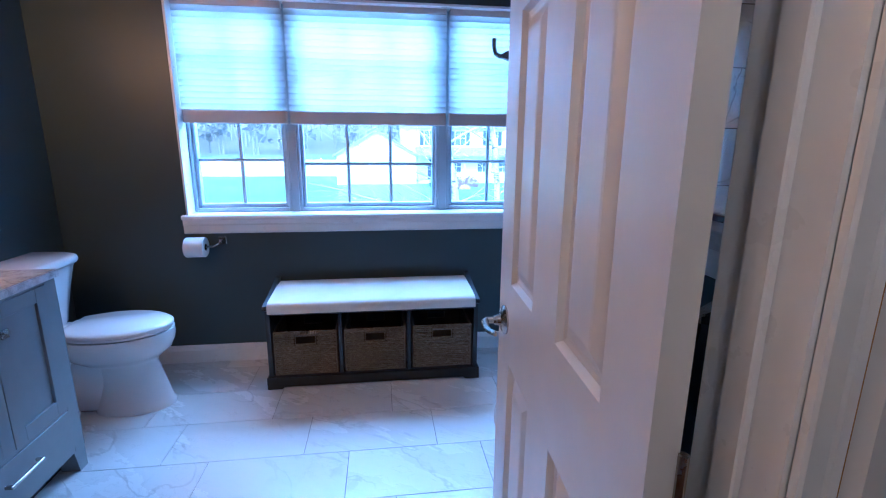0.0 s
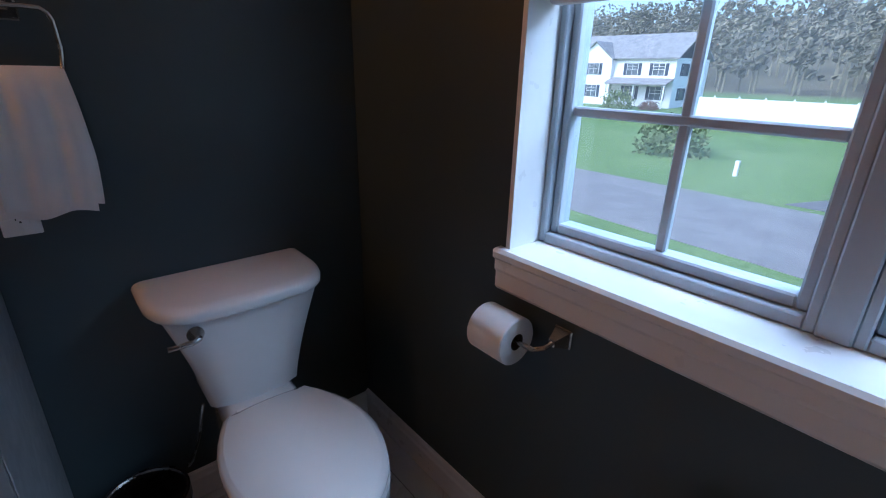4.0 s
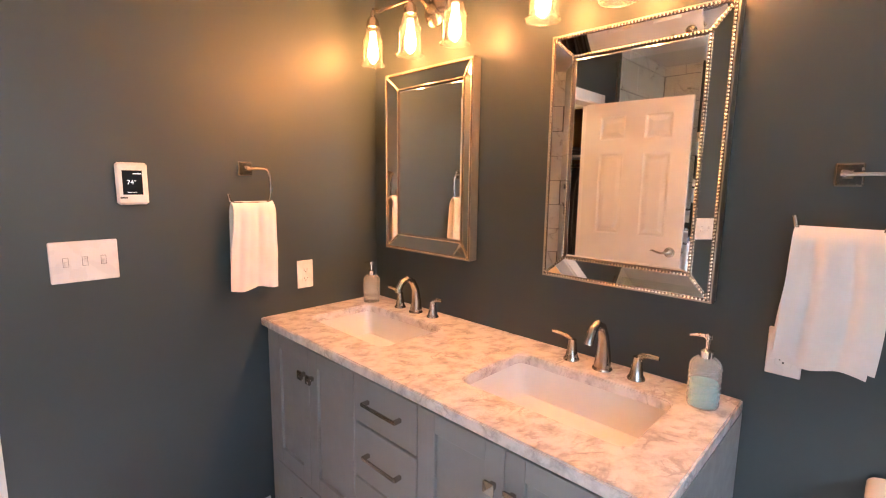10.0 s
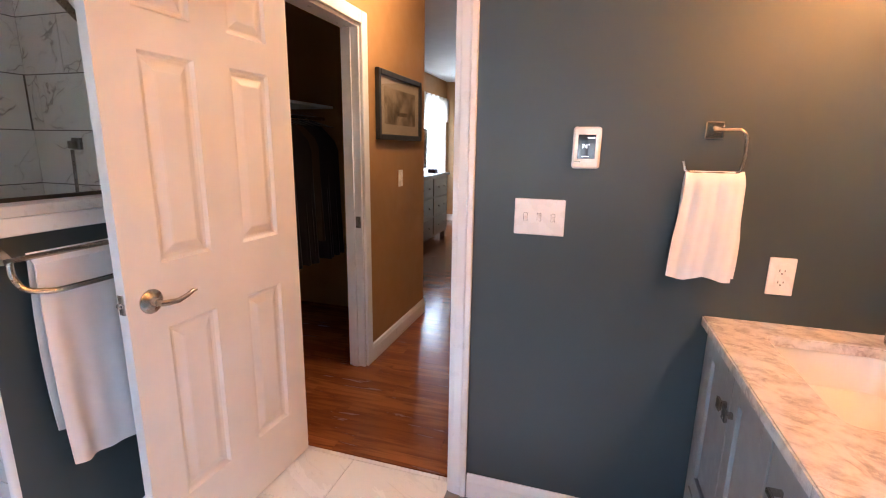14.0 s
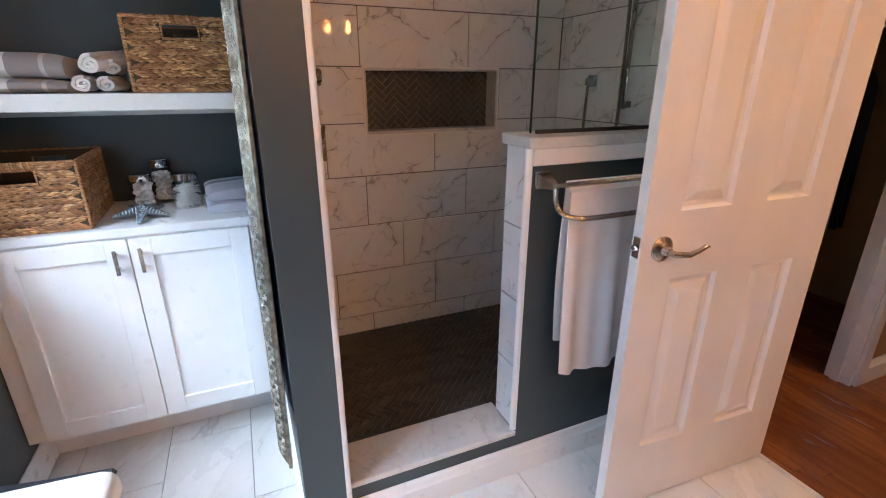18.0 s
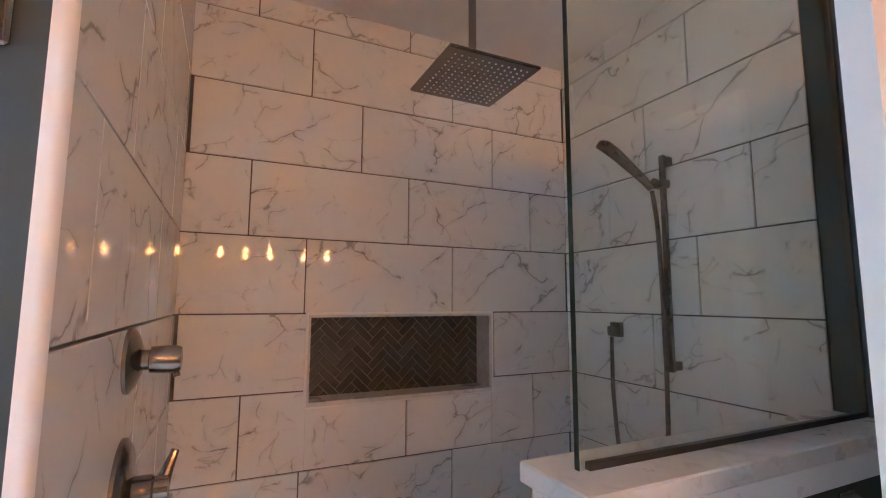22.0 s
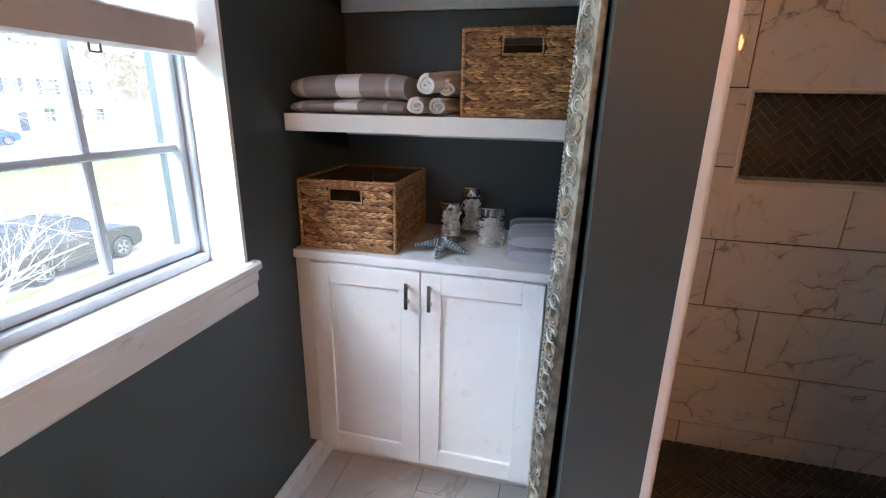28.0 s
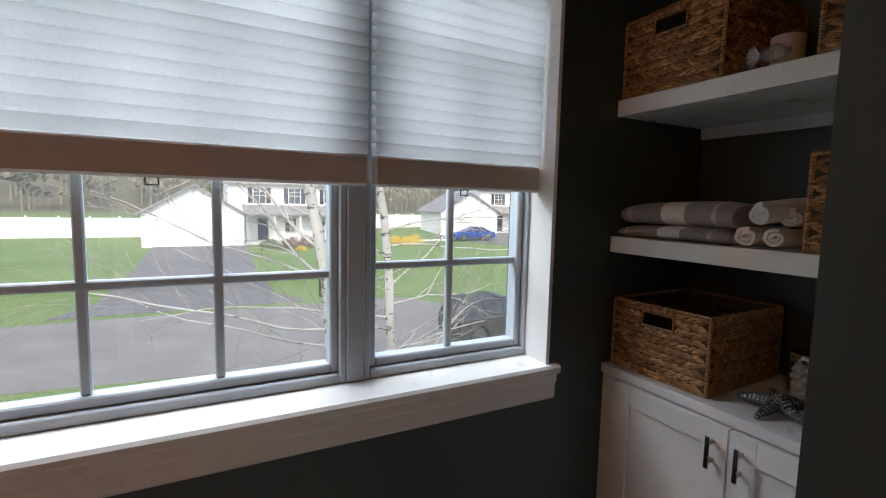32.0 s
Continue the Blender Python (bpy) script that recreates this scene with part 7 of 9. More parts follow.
for i in range(90):
    a, r = rnd.uniform(0, 6.3), rnd.uniform(0.02, 0.14)
    p = Vector((r * math.cos(a), 0.6 * r * math.sin(a), 0.13 + rnd.uniform(0, 0.12)))
    t = Vector((rnd.uniform(-1, 1), rnd.uniform(-1, 1), rnd.uniform(-0.2, 1))).normalized()
    s = t.orthogonal().normalized() * 0.012
    g.add([p, p + t * 0.025 + s, p + t * 0.055, p + t * 0.025 - s], [(0, 1, 2, 3)])
part("leaves", g, M_LEAF, pt)
cn = thing("candelabra", pose(2.52, FAR + 0.3, 1.181), "dark scrolled metal candle stand on the chest", "candle holder")
part("stem", Geo().lathe([(0.06, 0), (0.05, 0.01), (0.012, 0.03), (0.008, 0.3), (0.0, 0.34)], 14), M_BRONZE, cn)
for s in (-1, 1):
    part("arm", Geo().tube([(0, 0, 0.12), (s * 0.05, 0, 0.1), (s * 0.11, 0, 0.15), (s * 0.12, 0, 0.24), (s * 0.07, 0, 0.30), (s * 0.04, 0, 0.26)], 0.006, 6), M_BRONZE, cn)
    part("candle_cup", Geo().lathe([(0.0, 0.14), (0.03, 0.14), (0.035, 0.2)], 12, pose(s * 0.11, 0, 0.02)), M_JAR, cn)
pf = thing("framed_picture", pose(3.12, FAR, 1.6), "small white framed print on the bedroom wall", "picture")
part("frame", Geo().box(-0.17, 0.17, 0.001, 0.025, -0.26, 0.26, 0.004), M_TRIM, pf)
M_TEAL = plain("teal_print", (0.10, 0.16, 0.17), 0.6, vary=0.5, scale=8)
part("print", Geo().box(-0.10, 0.10, 0.0255, 0.027, -0.18, 0.18), M_TEAL, pf)

# flush ceiling lamp of the hall, out of sight above the walk
hl = thing("ceiling_lamp", pose(1.80, -0.95, Z_C2), "flush ceiling lamp with a frosted white bowl", "ceiling lamp")
part("base", Geo().lathe([(0.15, 0.0), (0.15, -0.02), (0.13, -0.03)], 28), M_NICKEL, hl)
M_BOWL = glow("frosted_bowl", (1.0, 0.62, 0.30), 6.0)
bowl_ob = part("bowl", Geo().lathe([(0.135, -0.02), (0.12, -0.06), (0.07, -0.09), (0.0, -0.10)], 28), M_BOWL, hl)
bowl_ob.visible_shadow = False

# ---- outdoors: street seen from the upper floor ----
def ground_z(x, y):
    z = -3.3
    if y > 24:
        z += 0.75 * min(1, (y - 24) / 20)
    if y > 50:
        z += 0.03 * (min(y, 110) - 50)
    if y > 110:
        z += 0.16 * (min(y, 330) - 110)
    if x > 14 and y > 22:
        z += 0.02 * min(x - 14, 30)
    return z


NX, NY = 60, 70
xs = [math.copysign(abs(i / NX * 2 - 1) ** 2.2 * 900, i / NX * 2 - 1) for i in range(NX + 1)]
ys = [-600 + 595 * (1 - (1 - j / 12) ** 2) if j <= 12 else -5 + 905 * ((j - 12) / (NY - 12)) ** 2.4 for j in range(NY + 1)]
g = Geo()
g.add([(x, y, ground_z(x, y)) for y in ys for x in xs], [(j * (NX + 1) + i, j * (NX + 1) + i + 1, (j + 1) * (NX + 1) + i + 1, (j + 1) * (NX + 1) + i) for j in range(NY) for i in range(NX)])
structure("ground", g, M_LAWN, "green spring lawn sloping up to wooded hills")


def strip(pts, lift=0.03):
    """A thin slab over the ground; pts rows of left x, right x, y."""
    geo = Geo()
    vs = []
    for a, b, y in pts:
        vs += [(a, y, ground_z(a, y) + lift), (b, y, ground_z(b, y) + lift), (a, y, ground_z(a, y) - 0.2), (b, y, ground_z(b, y) - 0.2)]
    fs = []
    for k in range(len(pts) - 1):
        o, p = 4 * k, 4 * k + 4
        fs += [(o, o + 1, p + 1, p), (o + 2, p + 2, p + 3, o + 3), (o, p, p + 2, o + 2), (o + 1, o + 3, p + 3, p + 1)]
    n = len(vs)
    fs += [(0, 2, 3, 1), (n - 4, n - 3, n - 1, n - 2)]
    return geo.add(vs, fs)


g = Geo()
edge = [(-300, 16.2), (-12, 16.2), (-2, 15.6), (5, 14.75), (11, 14.15), (24, 14.15), (300, 14.15)]
for lo, face in ((-3.28, 1), (-3.5, -1)):
    g.add([(x, y, lo) for x, y in edge] + [(x, 23.6, lo) for x, y in edge], [(i, i + 1, i + 8, i + 7)[::face] for i in range(6)])
g.f += [(i, i + 14, i + 15, i + 1) for i in range(6)] + [(i + 7, i + 8, i + 22, i + 21) for i in range(6)]
structure("road", g, M_ROAD, "grey asphalt street", smooth=False)
structure("driveway", strip([(-3.4, 6.4, 23.59), (-2.2, 5.2, 26), (-1.8, 5.0, 32), (-1.6, 5.3, 40), (-1.5, 5.4, 45.2)], 0.04), M_DRIVE, "dark asphalt driveway to the garage", smooth=False)
structure("driveway_right", strip([(33, 41, 23.59), (33.5, 39, 27), (31, 38.5, 34), (27, 38.5, 42), (25, 38.5, 50.5)], 0.04), M_DRIVE, "asphalt driveway of the next house", smooth=False)
structure("front_walk", strip([(20.5, 26, 44.6), (20.5, 26, 45.8)], 0.05), M_SILLST, "pale concrete walk", smooth=False)

M_SHUTTER = plain("navy_shutter", (0.02, 0.03, 0.055), 0.5)
M_WINDK = plain("dark_window", (0.10, 0.115, 0.13), 0.12, vary=0.3, scale=1.0)


def gable(geo, x0, x1, y0, y1, z0, z1, over, axis):
    """A pitched roof over a rectangle; axis 0: the ridge runs along x."""
    t = 0.18
    if axis == 0:
        m = (y0 + y1) / 2
        geo.prism([(y0 - over, z0), (m, z1), (y1 + over, z0), (y1 + over, z0 - t), (m, z1 - t), (y0 - over, z0 - t)], 0, x0 - over, x1 + over)
    else:
        m = (x0 + x1) / 2
        geo.prism([(x0 - over, z0), (m, z1), (x1 + over, z0), (x1 + over, z0 - t), (m, z1 - t), (x0 - over, z0 - t)], 1, y0 - over, y1 + over)


def house_window(parent, x, y, z, w, h, shutters=True):
    wn_ = part("window", Geo().box(x - w / 2 - 0.06, x + w / 2 + 0.06, y - 0.06, y + 0.02, z - 0.06, z + h + 0.06, 0.01), M_TRIM, parent)
    part("pane", Geo().box(x - w / 2, x + w / 2, y - 0.075, y - 0.06, z, z + h / 2 - 0.02).box(x - w / 2, x + w / 2, y - 0.075, y - 0.06, z + h / 2 + 0.02, z + h), M_WINDK, wn_)
    part("glazing_bar", Geo().box(x - 0.02, x + 0.02, y - 0.085, y - 0.0755, z, z + h).box(x - w / 2, x - 0.02, y - 0.085, y - 0.0755, z + h * 0.74, z + h * 0.76).box(x + 0.02, x + w / 2, y - 0.085, y - 0.0755, z + h * 0.74, z + h * 0.76), M_TRIM, wn_)
    if shutters:
        for s in (-1, 1):
            part("shutter", Geo().box(x + s * (w / 2 + 0.28) - 0.2, x + s * (w / 2 + 0.28) + 0.2, y - 0.05, y, z - 0.03, z + h + 0.03, 0.01), M_SHUTTER, parent, "dark blue shutter")


def siding(geo, x0, x1, y, z0, z1, step=0.16):
    n = max(1, int((z1 - z0) / step))
    for k in range(n):
        z = z0 + k * step
        geo.prism([(y - 0.030, z), (y, z), (y, z + step), (y - 0.006, z + step)], 0, x0, x1)


def garage_house(m, mirror=False):
    """A white two-storey house with a gabled garage wing in front; its front faces -y."""
    th = thing("house", m, "white two-storey house with grey roof and front garage", "house")
    g = Geo().box(0, 7.6, 0.03, 7.5, -1, 2.75)
    g.prism([(0, 2.75), (7.6, 2.75), (3.8, 5.1)], 1, 0.03, 7.5)
    siding(g, 0, 7.6, 0.03, 0.0, 2.72)
    part("garage_wall", g, M_SIDING, th, smooth=False)
    g = Geo()
    gable(g, 0, 7.6, 0, 8, 2.75, 5.2, 0.35, 1)
    part("garage_roof", g, M_ROOF, th, smooth=False)
    dr = part("garage_door", Geo().box(1.1, 6.5, -0.03, 0.02, 0.02, 2.2, 0.01), M_TRIM, th)
    g = Geo()
    for r in range(4):
        for c in range(8):
            g.box(1.2 + c * 0.66, 1.2 + c * 0.66 + 0.56, -0.045, -0.0305, 0.10 + r * 0.54, 0.10 + r * 0.54 + 0.42, 0.01)
    part("door_panel", g, M_TRIM, dr)
    part("door_frame", Geo().box(0.98, 1.09, -0.05, 0.02, 0, 2.3).box(6.51, 6.62, -0.05, 0.02, 0, 2.3).box(0.98, 6.62, -0.05, 0.02, 2.21, 2.34), M_TRIM, th)
    g = Geo().box(6.5, 18.5, 3.0, 11.5, -1, 5.6)
    siding(g, 7.6, 18.5, 3.0, 0.2, 5.5)
    part("house_wall", g, M_SIDING, th, smooth=False)
    g = Geo()
    gable(g, 6.5, 18.5, 3.0, 11.5, 5.6, 8.6, 0.4, 0)
    part("roof", g, M_ROOF, th, smooth=False)
    for x in (9.2, 12.4, 15.8):
        house_window(th, x, 2.97, 3.75, 1.05, 1.4)
    # porch
    part("porch_roof", Geo().prism([(0.9, 2.75), (3.0, 3.55), (3.0, 3.35), (0.9, 2.6)], 0, 7.7, 18.4), M_ROOF, th, smooth=False)
    part("porch_floor", Geo().box(7.7, 18.4, 1.0, 3.0, -0.5, 0.25), M_SILLST, th)
    for x in (7.95, 10.3, 12.6, 15.2, 18.2):
        part("porch_post", Geo().box(x - 0.09, x + 0.09, 1.05, 1.23, 0.25, 2.62, 0.015), M_TRIM, th)
    for xa, xb in ((10.4, 12.5), (12.7, 15.1), (15.3, 18.1)):
        g = Geo().box(xa, xb, 1.1, 1.18, 1.05, 1.12).box(xa, xb, 1.1, 1.18, 0.36, 0.42)
        n = int((xb - xa) / 0.16)
        for i in range(1, n):
            g.box(xa + i * (xb - xa) / n - 0.02, xa + i * (xb - xa) / n + 0.02, 1.12, 1.16, 0.42, 1.05)
        part("railing", g, M_TRIM, th, smooth=False)
    part("front_door", Geo().box(9.0, 9.95, 2.9, 2.97, 0.25, 2.3, 0.01), M_SHUTTER, th, "dark blue front door")
    for x in (12.0, 14.8, 17.0):
        house_window(th, x, 2.97, 0.85, 1.0, 1.45, False)
    return th


H0 = garage_house(pose(-2.3, 45.3, ground_z(0, 45.3)))
copy_thing(H0, pose(27.5, 50.8, ground_z(30, 50.8)) @ pose(0, 0, 0, 0, 0, -6))
lh = thing("house", pose(-40.5, 60.0, ground_z(-35, 60)), "white two-storey house with shutters across the street", "house")
g = Geo().box(0, 15, 0.03, 9, -1, 5.7)
siding(g, 0, 15, 0.03, 0.2, 5.6)
part("house_wall", g, M_SIDING, lh, smooth=False)
g = Geo()
gable(g, 0, 15, 0, 9, 5.7, 8.7, 0.4, 0)
part("roof", g, M_ROOF, lh, smooth=False)
g = Geo().prism([(2.0, 5.6), (7.0, 5.6), (4.5, 7.6)], 1, -0.6, 1.0).box(2.0, 7.0, -0.6, 0.5, -1, 5.6)
part("front_gable", g, M_SIDING, lh, smooth=False)
g = Geo()
gable(g, 2.0, 7.0, -0.6, 3, 5.6, 7.75, 0.3, 1)
part("gable_roof", g, M_ROOF, lh, smooth=False)
for x, y in ((4.5, -0.63), (9.6, 0.0), (13.0, 0.0)):
    house_window(lh, x, y, 3.7, 1.4, 1.35)
    house_window(lh, x, y, 0.9, 1.4, 1.5)
part("porch_roof", Geo().prism([(-1.9, 2.75), (0.0, 3.4), (0.0, 3.2), (-1.9, 2.6)], 0, 7.0, 15.0), M_ROOF, lh, smooth=False)
for x in (7.2, 11.0, 14.8):
    part("porch_post", Geo().box(x - 0.08, x + 0.08, -1.8, -1.64, 0, 2.6, 0.015), M_TRIM, lh)
for y in (2.4, 6.2):
    for z in (0.9, 3.7):
        part("side_window", Geo().box(15.0, 15.05, y - 0.55, y + 0.55, z, z + 1.4, 0.01), M_WINDK, lh)
        for s in (-1, 1):
            part("shutter", Geo().box(15.0, 15.04, y + s * 0.85 - 0.2, y + s * 0.85 + 0.2, z, z + 1.4), M_SHUTTER, lh)

# white vinyl fence
M_FENCE = plain("white_vinyl_fence", (0.80, 0.80, 0.80), 0.5, vary=0.02)


def fence(x0, x1, y, label):
    th = thing("vinyl_fence", pose(x0, y, ground_z((x0 + x1) / 2, y)), label, "fence", "vinyl fences")
    n = round((x1 - x0) / 2.4)
    for i in range(n + 1):
        x = (x1 - x0) * i / n
        part("post", Geo().box(x - 0.065, x + 0.065, -0.065, 0.065, -0.5, 1.95, 0.01), M_FENCE, th)
        part("post_cap", Geo().prism([(x - 0.08, 1.95), (x + 0.08, 1.95), (x, 2.05)], 1, -0.08, 0.08), M_FENCE, th, smooth=False)
        if i < n:
            part("panel", Geo().box(x + 0.065, x + (x1 - x0) / n - 0.065, -0.02, 0.02, -0.3, 1.85, 0.01), M_FENCE, th)
    return th


fence(-21.0, -2.6, 55.0, "tall white vinyl privacy fence behind the lawn")
fence(17.0, 31.0, 62.0, "tall white vinyl privacy fence behind the lawn")

# ---- cars ----
M_CARGLASS = plain("car_glass", (0.02, 0.024, 0.028), 0.08)
M_RIM = plain("grey_rim", (0.26, 0.26, 0.27), 0.4, 0.6)
M_LENS = plain("lamp_lens", (0.45, 0.46, 0.47), 0.15)


def car(m, paint, label, belt, cabin, top, wx, wr, nose, W, rails):
    """A car along its own x, front at +x, wheels on z = 0; belt and cabin are rows of x, z."""
    th = thing("car", m, label, "car")
    side = list(belt)
    for cx in sorted(wx, reverse=True):
        side += [(cx + (wr + 0.07) * math.cos(a), max(0.26, wr + (wr + 0.07) * math.sin(a))) for a in [math.pi * k / 10 - 0.2 + 0.04 * k for k in range(11)]]
    n = len(side)
    zs = max(z for x, z in side)
    rows = [(-W, 0.035, 0.025), (-W * 0.955, 0.0, 0.0), (W * 0.955, 0.0, 0.0), (W, 0.035, 0.025)]
    vs = [(x * (1 - cut / 3), y, z - (drop if z > zs - 0.3 else 0)) for y, drop, cut in rows for x, z in side]
    fs = [(r * n + i, (r + 1) * n + i, (r + 1) * n + (i + 1) % n, r * n + (i + 1) % n) for r in range(3) for i in range(n)]
    fs += [tuple(range(n)), tuple(3 * n + i for i in range(n))[::-1]]
    part("body", Geo().add(vs, fs), paint, th, angle=35)
    (xr, zr), (xtr, zt), (xtf, _), (xf, zf) = cabin
    wb, wt = W * 0.93, top
    g = Geo().add([(xr, -wb, zr), (xf, -wb, zf), (xtf, -wt, zt), (xtr, -wt, zt), (xr, wb, zr), (xf, wb, zf), (xtf, wt, zt), (xtr, wt, zt)], [(0, 1, 2, 3), (7, 6, 5, 4), (0, 4, 5, 1), (1, 5, 6, 2), (2, 6, 7, 3), (3, 7, 4, 0)])
    part("windows", g, M_CARGLASS, th, "dark car windows", smooth=False)
    part("roof", Geo().box(xtr - 0.05, xtf + 0.04, -wt - 0.02, wt + 0.02, zt - 0.02, zt + 0.05, 0.03), paint, th)
    for s in (-1, 1):
        for a, b in ((xr, xtr), (xf, xtf), (xr + (xf - xr) * 0.34, xtr + (xtf - xtr) * 0.38), (xr + (xf - xr) * 0.64, xtr + (xtf - xtr) * 0.80)):
            part("pillar", Geo().tube([(a, s * wb, zr - 0.01), (b, s * wt, zt)], 0.038, 6), paint, th)
        for x in wx:
            w_ = part("wheel", Geo().lathe([(wr * 0.6, -0.1), (wr * 0.94, -0.1), (wr, -0.07), (wr, 0.07), (wr * 0.94, 0.1), (wr * 0.6, 0.1)], 28, pose(x, s * (W - 0.1), wr, 90, 0, 0)), M_BLACK, th, "black tyre")
            gr = Geo().lathe([(wr * 0.60, 0.0), (wr * 0.66, 0.008), (wr * 0.68, 0.0)], 28, pose(x, s * (W - 0.004), wr, -90 * s, 0, 0), cap=False)
            for k in range(5):
                for q in (-0.13, 0.13):
                    a = 2 * math.pi * k / 5 + q
                    gr.tube([(x + 0.04 * math.cos(a), s * (W - 0.012), wr + 0.04 * math.sin(a)), (x + wr * 0.63 * math.cos(a), s * (W - 0.004), wr + wr * 0.63 * math.sin(a))], [0.02, 0.014], 5)
            part("rim", gr, M_RIM, w_, "grey spoked rim")
            part("brake_disc", Geo().lathe([(0.0, 0.0), (wr * 0.62, 0.0), (wr * 0.62, 0.02), (0.0, 0.02)], 20, pose(x, s * (W - 0.06), wr, -90 * s, 0, 0)), M_BLACK, w_)
        part("headlight", Geo().ball((nose[0] - 0.06, s * W * 0.74, nose[1]), (0.10, 0.16, 0.07), 10, 6), M_LENS, th)
        part("tail_light", Geo().box(belt[0][0] - 0.03, belt[0][0] + 0.08, s * W * 0.85 - 0.09, s * W * 0.85 + 0.09, nose[1] - 0.04, nose[1] + 0.18, 0.02), M_REDLAMP, th)
        part("door_mirror", Geo().ball((xf - 0.22, s * (W + 0.07), zf + 0.06), (0.07, 0.1, 0.075), 8, 6), paint, th)
        part("door_seam", Geo().box(xr + (xf - xr) * 0.64 - 0.004, xr + (xf - xr) * 0.64 + 0.004, s * W - 0.003, s * W + 0.003, 0.36, zs - 0.12), M_BLACK, th)
        part("sill_trim", Geo().box(wx[0] + wr + 0.1, wx[1] - wr - 0.1, s * W - 0.02, s * W + 0.012, 0.27, 0.40, 0.01), M_BLACK, th)
        for f in (0.40, 0.70):
            part("door_handle", Geo().box(xr + (xf - xr) * f - 0.2, xr + (xf - xr) * f - 0.06, s * W - 0.01, s * W + 0.02, zs - 0.2, zs - 0.17, 0.006), paint, th)
        if rails:
            part("roof_rail", Geo().tube([(xtr + 0.1, s * wt * 0.93, zt + 0.04), (xtr + 0.2, s * wt * 0.93, zt + 0.11), (xtf - 0.25, s * wt * 0.93, zt + 0.11), (xtf - 0.1, s * wt * 0.93, zt + 0.04)], 0.022, 6), M_BLACK, th)
    if rails:
        for x in (xtr + 0.4, xtf - 0.5):
            part("roof_bar", Geo().tube([(x, -wt * 0.93, zt + 0.10), (x, wt * 0.93, zt + 0.10)], 0.018, 6), M_BLACK, th)
    part("grille", Geo().box(nose[0] - 0.03, nose[0] + 0.035, -W * 0.5, W * 0.5, nose[1] - 0.14, nose[1] + 0.03, 0.02), M_BLACK, th)
    part("bumper", Geo().box(nose[0] - 0.12, nose[0] + 0.06, -W * 0.93, W * 0.93, 0.34, 0.52, 0.04), M_BLACK, th)
    return th


M_REDLAMP = plain("red_lamp", (0.25, 0.01, 0.01), 0.2)
M_GREYCAR = plain("dark_grey_car_paint", (0.02, 0.017, 0.015), 0.5, 0.0, vary=0.1)
M_BLUECAR = plain("blue_car_paint", (0.02, 0.06, 0.28), 0.22, 0.2, vary=0.05)
car(pose(11.3, 15.10, -3.28, 0, 0, 1) @ Matrix.Scale(0.87, 4), M_GREYCAR, "dark grey-brown sport utility car with roof rails parked by the lawn",
    [(-2.18, 0.36), (-2.24, 0.7), (-2.22, 1.02), (-2.12, 1.10), (1.0, 1.10), (1.45, 1.08), (2.02, 1.00), (2.20, 0.88), (2.26, 0.6), (2.18, 0.36)],
    [(-2.16, 1.09), (-1.92, 1.68), (0.22, 1.68), (1.02, 1.08)], 0.70, (-1.36, 1.40), 0.37, (2.2, 0.84), 0.92, True)
car(pose(27.6, 43.6, ground_z(27.6, 43.6) + 0.02, 0, 0, 172), M_BLUECAR, "blue sedan parked on the neighbour's driveway",
    [(-2.2, 0.36), (-2.26, 0.65), (-2.2, 0.95), (-1.5, 0.99), (0.95, 0.94), (1.5, 0.88), (2.0, 0.78), (2.22, 0.62), (2.2, 0.32)],
    [(-1.75, 0.95), (-0.85, 1.38), (0.12, 1.38), (1.10, 0.92)], 0.62, (-1.38, 1.36), 0.33, (2.14, 0.66), 0.88, False)

# ---- trees and shrubs ----
def limb(geo, fine, p, d, ln, r, rnd, depth, sag):
    """A tapering, wavering limb that forks into finer twigs; the finest go into the second mesh."""
    p, d = Vector(p), Vector(d).normalized()
    n = 9
    pts, rs, ds = [p.copy()], [r], [d.copy()]
    for i in range(n):
        d = (d + Vector((rnd.uniform(-1, 1), rnd.uniform(-1, 1), rnd.uniform(-1, 1))) * 0.17 + Vector((0, 0, sag * (0.5 - i / n)))).normalized()
        p = p + d * ln / n
        pts.append(p.copy())
        ds.append(d.copy())
        rs.append(max(r * (1 - 0.8 * (i + 1) / n), 0.0012))
    (geo if r > 0.0045 else fine).tube(pts, rs, 6 if depth > 1 else 4)
    if depth > 0:
        for k in range(rnd.randint(4, 6)):
            i = rnd.randint(2, n - 1)
            off = ds[i].orthogonal().normalized()
            off = Matrix.Rotation(rnd.uniform(0, 6.28), 3, ds[i]) @ off
            limb(geo, fine, pts[i], ds[i] + off * rnd.uniform(0.45, 0.85) + Vector((0, 0, 0.12)), ln * rnd.uniform(0.3, 0.55), max(rs[i] * rnd.uniform(0.5, 0.75), 0.0014), rnd, depth - 1, sag)


